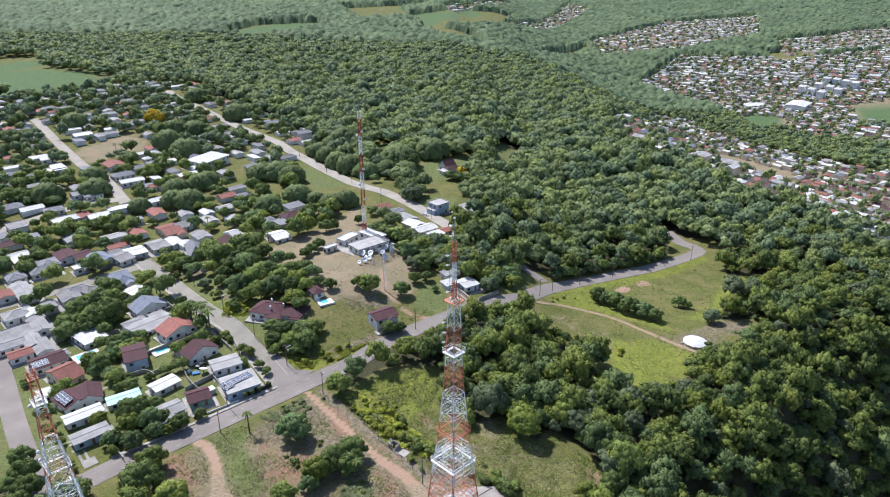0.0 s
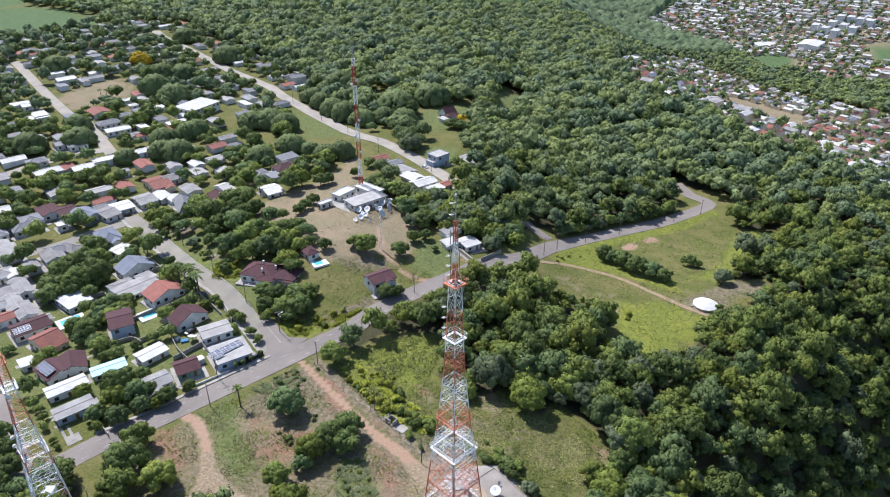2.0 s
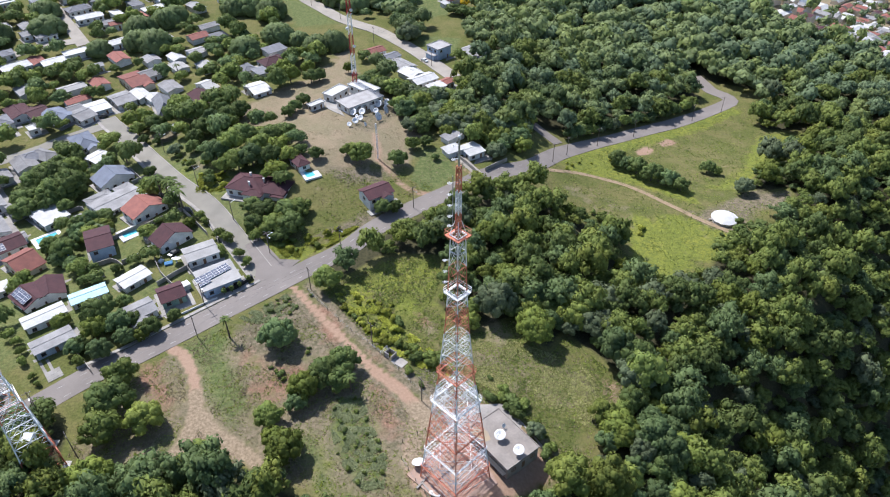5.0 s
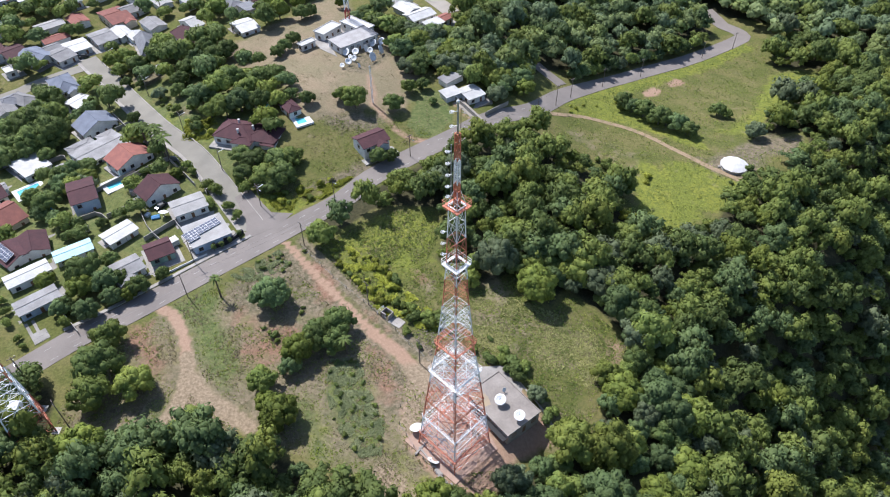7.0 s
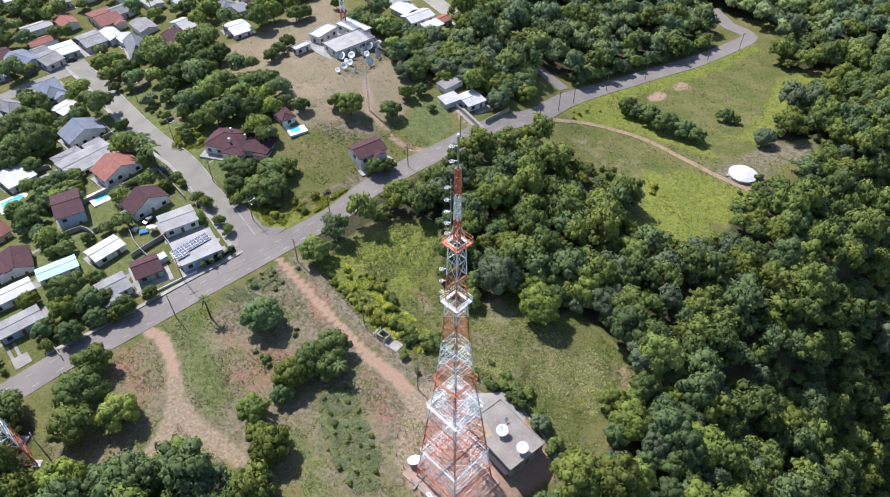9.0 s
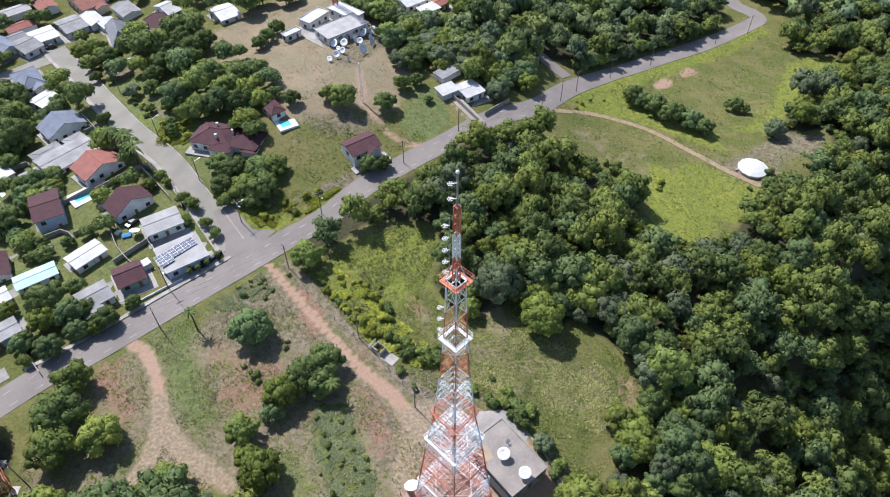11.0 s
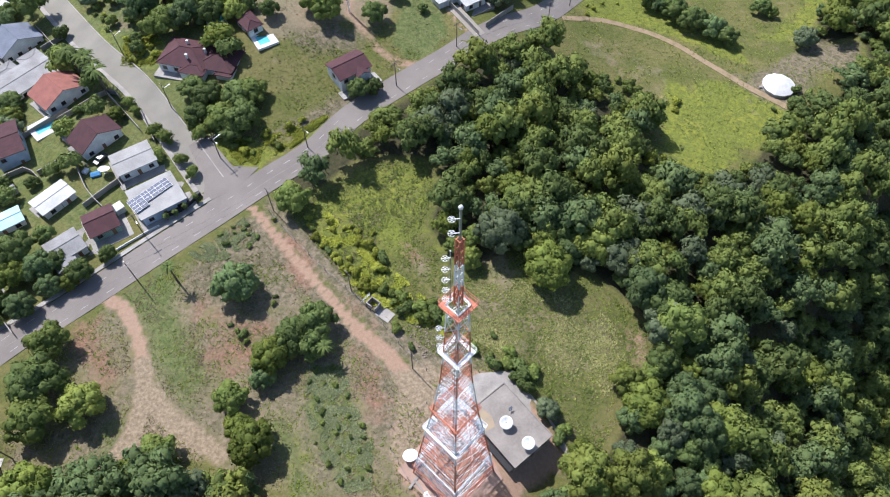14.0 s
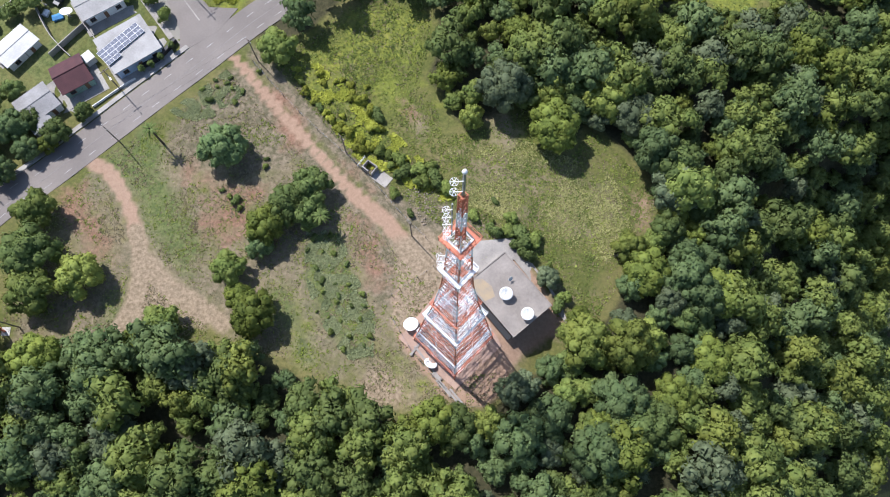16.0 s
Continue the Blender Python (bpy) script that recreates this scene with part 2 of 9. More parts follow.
def line_field(line, X, Y, width):
    best = np.full(X.shape, 1e9)
    for (x0, y0), (x1, y1) in zip(line, line[1:]):
        dx, dy = x1 - x0, y1 - y0
        t = np.clip(((X - x0) * dx + (Y - y0) * dy) / (dx * dx + dy * dy + 1e-9), 0, 1)
        best = np.minimum(best, np.hypot(X - x0 - t * dx, Y - y0 - t * dy))
    return width / 2 - best


# ---- plan: roads, tracks, clearings ----
MAIN = [(-152, 106.5)] + [(-98.8, 163.1), (-89.5, 170.3), (-79.8, 178.8), (-68.3, 189.1), (-55.9, 199.9), (-45.3, 209.4), (-33.9, 219)] + [(-23.5, 231.9), (-8.6, 245), (3.3, 254.7), (18.3, 268.5), (34.5, 280.8), (48.8, 298.2), (64, 312), (79.6, 322.9), (96.9, 336.2), (115, 349), (133.9, 362.6), (146.9, 371.8)] + [(151.8, 377), (149.6, 383.2), (144.9, 388.5), (143, 397), (141, 407)]
STREET = [(-58.8, 208.9), (-71.5, 226.4), (-85.3, 244.6), (-102.5, 262), (-120.4, 283.2), (-137.2, 304.1), (-149.6, 317.7), (-154.8, 323.9)]
CROSS = [(-148.8, 319.1), (-157.7, 313.2), (-169.7, 301.9), (-178, 292.4)] + [(-224, 253.1)]
BRANCH = [(38.8, 319), (42.8, 314.1), (49.5, 306.9)]
TRACK_A = [(-49.1, 202), (-39.8, 190.3), (-28.9, 177.3), (-19.7, 166.2), (-10.9, 158.1), (-3.6, 149)]
TRACK_B = [(-80.5, 175.6), (-75.1, 173.1), (-71.2, 168.5), (-68.7, 163.8), (-66.9, 158.5), (-65.2, 154), (-61.4, 149.1), (-56.8, 145), (-52.3, 142.3), (-46.3, 137.3)]
TRACK_C = [(-65.2, 154), (-64.9, 147.7), (-65.8, 141.5), (-68.4, 136.2), (-70.5, 133.8)]
HILL_PATH = [(-29.5, 290), (-27.9, 282.5), (-26.2, 269.8), (-21.9, 264), (-16.6, 256.1), (-11.5, 251.9), (-4.6, 250.7), (3, 257)]
FIELD = [(37.8, 277.9), (51.1, 300.9), (79.2, 319.3), (111.4, 342.6), (151.7, 378.1), (159.5, 364.5), (154, 344.1), (178.9, 342.4), (166.2, 318.7), (145.5, 308.2), (129.2, 288.4), (123.8, 271.1), (141.1, 278.1), (137.3, 263.3), (116.1, 245.5), (108.8, 242.2), (97.1, 233.3), (85.3, 219.1), (74.6, 207.7), (60.9, 208.8), (61.8, 236), (53.7, 248.1), (41.8, 255.1), (34.3, 266.1)]
MEADOW = [(-38.9, 199.1), (-28.5, 206.4), (-23.3, 212.5), (-17.9, 215.5), (-1.5, 214.5), (-2.3, 201.4), (-5.1, 194), (-0.6, 186.6), (0.6, 179.5), (9.7, 180.8), (20.4, 186.7), (24, 179.7), (28.8, 172.7), (34.8, 181.5), (43.6, 173.2), (48.3, 166.4), (48.1, 158.3), (39.2, 155.5), (38.3, 145.1), (32.7, 137.7), (26.8, 142.6), (21, 150.1), (13.8, 155.2), (0.2, 157.9), (-17.3, 171.5)]
NEARLOT = [(-94.1, 149.5), (-77.3, 175.5), (-61.6, 185), (-47, 200.7), (-27.6, 177.3), (-3.6, 152.8), (10.1, 156.4), (26.6, 140.2), (28.6, 135.6), (22.1, 129.9), (14.3, 125.3), (10, 121.9), (7.6, 119.1), (-2.8, 118.2), (-16.6, 120.7), (-26, 125.4), (-30.8, 129), (-45.2, 133.9), (-63, 135.5), (-69.7, 132), (-80, 129.9), (-91.4, 132.5)]
HILLTOP = [(-93.1, 318.4), (-77.6, 332.2), (-57.9, 352.2), (-36.6, 345.3), (-22.2, 317.1), (-5.3, 295.4), (9.6, 263.7), (-8.6, 245), (-23.5, 231.9), (-40.7, 219.3), (-50.4, 211.4), (-57.4, 215.4), (-63.9, 226.1), (-55.8, 247.3), (-45.5, 261.4), (-56.4, 279.7), (-76.7, 303.3)]

LEFT_TOWN = [(-60, 215), (-130, 150), (-436.6, 341.1), (-470, 560), (-400, 640), (-290, 720), (-160, 760), (-90, 620), (-85, 500), (-40, 440), (-5, 380), (20.2, 292.9)]
TOWN = [(153.2, 655.7), (324.3, 1070.1), (397.1, 1048.1), (420.6, 896.2), (523, 777.4), (544.2, 735.8), (295.6, 374.8), (271.4, 383.3), (239.1, 441.6), (198.9, 496.6), (159.9, 563.7)]
TOWN_N = [(366.2, 1301.3), (514.3, 1545.1), (746.9, 1512.9), (1017.2, 1626.8), (1110.6, 1626.8), (633.4, 874.2), (593.1, 896.2), (496.5, 962), (440.1, 1146.2), (386.5, 1223.2)]
STRIP = [(322, 800), (352, 872), (414, 791), (404, 755), (370, 733)]
BELT = [(378.7, 1146.2), (430.9, 1022.6), (499.5, 968.4), (571.9, 896.2), (551.6, 835.5), (505, 828.2), (417.7, 907.6), (368.3, 988.1)]
ROAD_L = [(-190.6, 247.6), (-169.2, 222.2), (-142.6, 186.4), (-124.8, 163.7), (-114.4, 150.7)] + [(-113.9, 153.5)]
FAR_FIELDS = [[(-577.5, 874.5), (-513.2, 898.2), (-459.1, 809.8), (-395.2, 771.5), (-340.1, 737.4), (-336.4, 648.2), (-376.7, 634.5), (-444.7, 660.5)], [(-355.8, 1143.1), (-334.4, 1273.5), (-240.8, 1369.3), (-210.3, 1310.2), (-256, 1139.1), (-292.5, 1072.2)], [(166.6, 1294.6), (333.4, 1703.4), (338.6, 1626.8), (184.6, 1309.7)], [(-133.9, 1830.4), (-22.8, 2098.1), (25.5, 2054.1), (-89, 1784.9)], [(-103.5, 1574.8), (99.1, 1923.8), (150.1, 2002.4), (-26.6, 1408.6)]]
FAR_FIELDS += [[(455.3, 1086.5), (518.3, 1086.5), (536.4, 1048.1), (454.9, 978.2)], [(676.9, 1165.6), (767.3, 1192.5), (699.3, 1029.8), (632.2, 1048.1)], [(-47.1, 1358.2), (48.5, 1333.8), (62.9, 1198.7), (-3.8, 1187)], [(-242.2, 1689.7), (-122.4, 1873.6), (-79.2, 1581.9), (-163.3, 1445.6)], [(-64.4, 1520.8), (67.5, 1882.4), (183.9, 2025.7), (122, 1617), (-24.8, 1311.1)], [(702.8, 1582.4), (834.2, 1645.5), (811, 1545.1), (702.9, 1495.1)]]
DRY_PLOT = [(-269.8, 484.7), (-265.4, 506.3), (-252.4, 530.8), (-231, 521.5), (-222.6, 499.3), (-236.6, 483), (-251, 465.9)]

FIELD_PATH = [(41.2, 281.5), (56.1, 285), (69.4, 281.7), (79.3, 274.7), (86.3, 266.8), (92.2, 260.3), (98, 254), (104.6, 248.2), (109.4, 243.8)]
LAWNS = [[(-22, 452), (-15.2, 473.9), (2.3, 486.8), (30.7, 497.5), (38, 484.7), (25.1, 464.6), (6, 461.6), (2.1, 440.6), (-15.7, 429.7)], [(37.2, 535.4), (48.5, 567.6), (60.9, 552.7), (55.9, 524.5), (39.3, 503)], [(-16.6, 407.1), (8.7, 402.7), (5.2, 390.1), (21.7, 394.1), (14.6, 378.8), (-7.7, 380.7)], [(-57, 503.1), (-50.9, 522.6), (-42.5, 515.9), (-37.1, 494.4), (-47.2, 479.1)]]
# woodland outlines inside which the ground colour turns darker
DARK_FLOOR = [[(8, 252), (-25, 223.8), (-44, 206), (-30, 205), (0, 190), (20, 150), (20, 140), (-40, 145), (-130, 150), (-150, 96), (170, 96), (195.1, 162.1), (247.5, 313.3), (171.2, 375.5), (106.4, 316.1), (50.9, 293.9), (30.9, 268.3)],
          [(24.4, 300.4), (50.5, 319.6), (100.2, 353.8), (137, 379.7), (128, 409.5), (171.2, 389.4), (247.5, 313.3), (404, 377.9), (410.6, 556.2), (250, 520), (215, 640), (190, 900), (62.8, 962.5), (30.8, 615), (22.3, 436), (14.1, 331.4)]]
WEEDY = [(NEARLOT, 8, 0.5), ([(-61.5, 184.2), (-47.1, 201.5), (-40, 193.2), (-27.7, 178.6), (-16, 164.8), (-10.9, 155.5), (-17, 153.1), (-27.3, 167.7), (-32.6, 173.2), (-42.4, 168), (-50.3, 172.2), (-56.4, 169.6), (-63.1, 173.8)], 8, 0.85), ([(-46.5, 203.7), (-43.9, 204.5), (-33.4, 193.1), (-22.6, 181.4), (-10.9, 167.4), (-1, 157.9), (-2.3, 152.8), (-10.9, 160.1), (-22.4, 173), (-35.8, 188)], 4, 0.95)]
WEEDY += [([(-22.2, 162.3), (-10.9, 155.5), (-4.8, 149), (-7.3, 138), (-14.5, 140.6), (-18.2, 150.6)], 6, 0.9), ([(-9.7, 167.3), (1.6, 164.4), (15.1, 157.8), (11.3, 155.2), (-2.3, 154.1), (-7.2, 159.3)], 6, 0.8), ([(20.9, 148.8), (25.1, 145.1), (28.9, 137.7), (27.6, 134.2), (24.7, 139.6)], 4, 0.8), ([(-45.5, 261.4), (-29.9, 267.5), (-17.3, 263.1), (-24.8, 252.4), (-36.6, 252.2), (-44.9, 255.6)], 8, 0.7), ([(-45.3, 226), (-31.4, 237.3), (-16.6, 246.5), (-18.3, 240.9), (-34.2, 226), (-41.1, 221.9)], 6, 0.8)]
WEEDY += [([(99.4, 259.2), (124.4, 275.7), (141.3, 275.7), (136.2, 263.2), (121.4, 261), (110.9, 242.2), (100.6, 248.8), (93.2, 260)], 8, 0.95)]
GREENS = [([(-39.4, 147.2), (-32.7, 147.1), (-28.9, 140.8), (-24.9, 127.7), (-30.8, 129), (-37.1, 138.6)], 8, 0.7), ([(-17.2, 285.4), (-8.6, 290.7), (1.4, 276), (3.4, 263.3), (-4.9, 259.3), (-13.3, 267.1)], 8, 0.6), ([(-60, 215), (-130, 150), (-206.3, 203.8), (-177.1, 300), (-90, 300), (-59.1, 246.9)], 16, 0.55), ([(-50.7, 212.8), (-40.9, 220.6), (-25.5, 234.7), (-16.6, 246.5), (3.3, 257.4), (-9, 258.9), (-29.1, 256.3), (-44.3, 250.1), (-48.3, 234)], 10, 0.24), ([(-29.3, 157), (-22.4, 157.6), (-19, 148.3), (-14.5, 138.2), (-14.9, 128.7), (-20.3, 129.9), (-26.5, 138.5), (-29.5, 148.5)], 5, 0.85), ([(-77.2, 174.8), (-68, 184.4), (-61.8, 180.7), (-61.7, 172.4), (-56, 164.2), (-50.3, 155), (-54.6, 147.5), (-61.2, 153.9), (-67.1, 163.1), (-72.2, 169.9)], 9, 0.8)]
GREENS += [(p, 6, 1.0) for p in LAWNS] + [([(-109.2, 481.7), (-87, 462), (-61.1, 425.1), (-73.2, 420.8), (-85.7, 420.7), (-94.5, 445)], 10, 0.9)]
WEEDY += [([(-129.7, 303.2), (-121.6, 307.6), (-114.7, 300.7), (-117.4, 294.6), (-123.7, 294.9)], 5, 1.0), ([(-106.1, 282.6), (-100.5, 281.3), (-93.8, 272.6), (-93.7, 266.8), (-97, 266.4), (-101.4, 274.2)], 4, 1.1)]
WEEDY += [([(-41.4, 298.2), (-38.2, 307.4), (-30.8, 315), (-24, 317.1), (-20.8, 309.1), (-25.7, 301), (-31.2, 291.6), (-38.2, 292.7)], 5, 1.0)]
GREENS += [([(-13.7, 259.6), (-12.6, 268.7), (-9.2, 281), (-1.7, 282.6), (1.5, 275.4), (2.9, 264.8), (-1.6, 256.3), (-5.6, 252.8), (-9.5, 253.6)], 4, 1.0)] + [([(-61.8, 187.1), (-49.4, 197.1), (-45.8, 191.8), (-56.3, 184.1)], 7, 0.55), ([(-75.7, 172.7), (-71.5, 163.2), (-69.2, 154.1), (-73.5, 144.1), (-79.2, 150.5), (-72.6, 156.7), (-76.3, 167.3)], 8, 0.6), ([(-72.3, 144.1), (-66.6, 146.5), (-67.6, 139.1), (-71.5, 136.8)], 8, 0.8)]

# ---- ground ----
def spaced(lo, hi, step, far, grow=1.16):
    mid = list(np.arange(lo, hi + 0.01, step))
    a, s = [], step
    while (a[-1] if a else lo) > far[0]:
        s *= grow
        a.append((a[-1] if a else lo) - s)
    b, s = [], step
    while (b[-1] if b else hi) < far[1]:
        s *= grow
        b.append((b[-1] if b else hi) + s)
    return np.array(a[::-1] + mid + b)


def ground():
    xs, ys = spaced(-190, 190, 1.7, (-4200, 4200)), spaced(100, 400, 1.7, (-900, 4700))
    X, Y = np.meshgrid(xs, ys)
    Z = np.array([height(x, y) for x, y in zip(X.ravel(), Y.ravel())]).reshape(X.shape)
    rng = np.random.default_rng(3)
    Z += rng.normal(0, 0.04, Z.shape) * ((X > -190) & (X < 190) & (Y < 400))
    ny, nx = X.shape
    idx = np.arange(nx * ny).reshape(ny, nx)
    faces = np.stack([idx[:-1, :-1], idx[:-1, 1:], idx[1:, 1:], idx[1:, :-1]], -1).reshape(-1, 4)
    me = bpy.data.meshes.new("ground")
    me.from_pydata(np.stack([X, Y, Z], -1).reshape(-1, 3).tolist(), [], faces.tolist())
    me.polygons.foreach_set("use_smooth", [True] * len(me.polygons))

    def put(name, field):
        me.attributes.new(name, "FLOAT", "POINT").data.foreach_set("value", field.ravel().astype(np.float32))

    def soft(f, w):
        return np.clip(f / w + 0.5, 0, 1)
    dirt = np.zeros(X.shape)
    for f, w in DIRT(X, Y):
        dirt = np.maximum(dirt, soft(f, w))
    put("dirt", dirt)
    lush = np.zeros(X.shape)
    for f, w in LUSH(X, Y):
        lush = np.maximum(lush, soft(f, w))
    put("lush", lush)
    dry = np.zeros(X.shape)
    for f, w, k in DRY(X, Y):
        dry = np.maximum(dry, k * soft(f, w))
    put("dry", dry)
    rust = np.zeros(X.shape)
    for p in (SCAR, SCAR_C, [(-83.9, 167.4), (-79, 168.7), (-80.7, 162.1), (-83, 160.8)], [(-60.7, 175.1), (-55.5, 173.7), (-47.5, 168.1), (-53.6, 165.5)], [(-42.5, 191.8), (-36, 191.7), (-27.6, 177.3), (-32.7, 176)], [(-27.7, 180), (-22.4, 174.4), (-14.7, 166.1), (-17.2, 167.5)], [(-8.5, 188.5), (-6, 187), (-4, 184), (-6.5, 183.5)], [(-20.9, 160.9), (-17.2, 162.2), (-10.9, 149.2), (-12.1, 143), (-16.9, 145.5)]):
        rust = np.maximum(rust, 0.85 * soft(poly_field(p, X, Y), 10))
    put("rust", rust)
    dark_floor = np.zeros(X.shape)
    for p in DARK_FLOOR:
        dark_floor = np.maximum(dark_floor, soft(poly_field(p, X, Y), 5))
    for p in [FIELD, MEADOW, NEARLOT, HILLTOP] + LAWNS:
        dark_floor *= 1 - soft(poly_field(p, X, Y) + 2, 4)
    put("dark_floor", dark_floor)
    for name, areas in (("weedy", WEEDY), ("green", GREENS), ("crop", [(p, 40, 1.0) for p in FAR_FIELDS[:7]]), ("tan", [([(-95.6, 366.7), (-90, 377.3), (-77.3, 386.1), (-76.8, 376), (-84.7, 362.2), (-90.7, 354.4)], 5, 1.0), ([(-10.2, 143.2), (-5.8, 148.2), (-0.9, 150.6), (3.5, 147.5), (-1.2, 143.8), (-9.0, 134.2), (-11.0, 137.0)], 4, 1.0), ([(-10.9, 154.9), (-3.5, 157.3), (2.6, 154.2), (-0.5, 149), (-4.9, 141.6), (-9.7, 144.1)], 6, 0.95), ([(-63.6, 151.6), (-57.9, 144.4), (-50.4, 141), (-45.6, 137.2), (-53.7, 136.4), (-60.8, 141.4), (-66.4, 133.6), (-70.4, 133.4), (-67.4, 140.3), (-66, 147)], 4, 0.95), ([(-20.1, 123), (-14.4, 128.7), (-9.7, 126.2), (-5.1, 120.5), (-9.7, 118.9), (-16.6, 120.5)], 8, 0.9)])):
        field = np.zeros(X.shape)
        for p, w, k in areas:
            field = np.maximum(field, k * soft(poly_field(p, X, Y), w))
        if name == "tan":
            for line in (TRACK_B[4:], TRACK_C):
                field = np.maximum(field, 0.95 * soft(line_field(line, X, Y, 3.6), 2.2))
        put(name, field)
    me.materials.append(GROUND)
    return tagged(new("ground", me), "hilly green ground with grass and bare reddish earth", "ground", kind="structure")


def ground_mat():
    m = bpy.data.materials.new("ground")
    m.use_nodes = True
    nt = m.node_tree
    N, L = nt.nodes, nt.links
    b = N["Principled BSDF"]
    b.inputs["Roughness"].default_value = 0.95
    b.inputs["Specular IOR Level"].default_value = 0.1
    tc = N.new("ShaderNodeTexCoord")

    def noise_at(scale, detail=4, rough=0.6):
        n = N.new("ShaderNodeTexNoise")
        n.inputs["Scale"].default_value = scale
        n.inputs["Detail"].default_value = detail
        n.inputs["Roughness"].default_value = rough
        L.new(tc.outputs["Object"], n.inputs["Vector"])
        return n.outputs["Fac"]

    def ramp(fac, a, b2, lo=0.35, hi=0.65):
        r = N.new("ShaderNodeValToRGB")
        r.color_ramp.elements[0].position, r.color_ramp.elements[1].position = lo, hi
        r.color_ramp.elements[0].color, r.color_ramp.elements[1].color = (*a, 1), (*b2, 1)
        L.new(fac, r.inputs[0])
        return r.outputs["Color"]

    def mask(name, fac, spread=0.9):
        at = N.new("ShaderNodeAttribute")
        at.attribute_name = name
        ma = N.new("ShaderNodeMath")
        ma.operation = "MULTIPLY_ADD"
        L.new(fac, ma.inputs[0])
        ma.inputs[1].default_value = spread
        L.new(at.outputs["Fac"], ma.inputs[2])
        mr = N.new("ShaderNodeMapRange")
        mr.inputs["From Min"].default_value = 0.5 + spread * 0.5 - 0.17
        mr.inputs["From Max"].default_value = 0.5 + spread * 0.5 + 0.17
        L.new(ma.outputs[0], mr.inputs["Value"])
        return mr.outputs[0]

    def mix(fac, a, c):
        mx = N.new("ShaderNodeMix")
        mx.data_type = "RGBA"
        L.new(fac, mx.inputs["Factor"])
        L.new(a, mx.inputs["A"])
        L.new(c, mx.inputs["B"])
        return mx.outputs["Result"]
    blotch = ramp(noise_at(0.09, 7, 0.65), (0, 0, 0), (1, 1, 1), 0.42, 0.58)
    coarse, mid, fine, tuft = noise_at(0.035), noise_at(0.22, 6), noise_at(1.3, 5, 0.7), noise_at(5.0, 3, 0.7)
    patch = ramp(noise_at(0.6, 6, 0.7), (0, 0, 0), (1, 1, 1), 0.44, 0.56)
    grass = mix(blotch, ramp(fine, (0.058, 0.07, 0.02), (0.135, 0.14, 0.04), 0.3, 0.7), ramp(fine, (0.09, 0.088, 0.032), (0.185, 0.165, 0.062), 0.3, 0.7))
    green = mix(patch, ramp(fine, (0.05, 0.07, 0.024), (0.125, 0.15, 0.05), 0.3, 0.7), ramp(fine, (0.085, 0.1, 0.036), (0.175, 0.185, 0.072), 0.3, 0.7))
    weedy = mix(patch, ramp(fine, (0.066, 0.062, 0.034), (0.168, 0.145, 0.088), 0.3, 0.7), ramp(fine, (0.115, 0.095, 0.06), (0.262, 0.21, 0.145), 0.3, 0.7))
    crop = ramp(mid, (0.065, 0.105, 0.042), (0.092, 0.135, 0.055))
    straw = mix(blotch, ramp(fine, (0.15, 0.13, 0.075), (0.235, 0.195, 0.12), 0.3, 0.7), ramp(fine, (0.19, 0.15, 0.095), (0.275, 0.215, 0.14), 0.3, 0.7))
    lush = mix(patch, ramp(fine, (0.078, 0.096, 0.022), (0.168, 0.186, 0.04), 0.3, 0.7), mix(blotch, ramp(fine, (0.1, 0.12, 0.023), (0.205, 0.222, 0.04), 0.3, 0.7), ramp(fine, (0.135, 0.145, 0.026), (0.25, 0.248, 0.046), 0.3, 0.7)))
    earth = mix(coarse, ramp(fine, (0.24, 0.148, 0.096), (0.315, 0.2, 0.136), 0.3, 0.7), ramp(fine, (0.275, 0.19, 0.132), (0.375, 0.27, 0.19), 0.3, 0.7))
    # darker brown ground within the woodland outlines
    c = mix(mask("dark_floor", mid, 0.6), grass, ramp(fine, (0.028, 0.03, 0.015), (0.08, 0.072, 0.038), 0.3, 0.7))
    c = mix(mask("lush", mid, 1.5), c, lush)
    rust = ramp(fine, (0.13, 0.08, 0.05), (0.29, 0.17, 0.115))
    c = mix(mask("dry", mid, 1.1), c, straw)
    c = mix(mask("weedy", mid, 1.0), c, weedy)
    c = mix(mask("green", mid, 1.0), c, green)
    c = mix(mask("crop", mid, 0.5), c, crop)
    c = mix(mask("rust", mid, 1.3), c, rust)
    c = mix(mask("dirt", mid, 0.7), c, earth)
    c = mix(mask("tan", mid, 0.55), c, ramp(fine, (0.17, 0.13, 0.083), (0.31, 0.24, 0.162), 0.38, 0.62))
    L.new(c, b.inputs["Base Color"])
    bp = N.new("ShaderNodeBump")
    bp.inputs["Strength"].default_value = 0.6
    bp.inputs["Distance"].default_value = 0.14
    add = N.new("ShaderNodeMath")
    add.operation = "ADD"
    L.new(fine, add.inputs[0])
    L.new(tuft, add.inputs[1])
    L.new(add.outputs[0], bp.inputs["Height"])
    L.new(bp.outputs[0], b.inputs["Normal"])
    return m


GROUND = ground_mat()
YARD = [(-10.9, 142.9), (-3.6, 152.8), (6.3, 155.2), (15, 154.5), (27, 135.4), (21.6, 133.2), (14.4, 128.2), (12.4, 122.4), (7.6, 119.1), (-0.4, 121.5), (-9.7, 133.3)]
SCAR = [(-81.2, 167), (-75.1, 163), (-71.4, 156.7), (-71.5, 151.6), (-75.7, 151.5), (-78.2, 156.8), (-85.6, 163)]
SCAR_C = [(-54.3, 158.9), (-47.5, 168.1), (-38.7, 167.9), (-41.8, 157.4), (-49, 153.7)]
SAND = [(85, 310.6), (91.7, 317.4), (95.2, 314.9), (91, 308.6), (86.2, 307.2)]
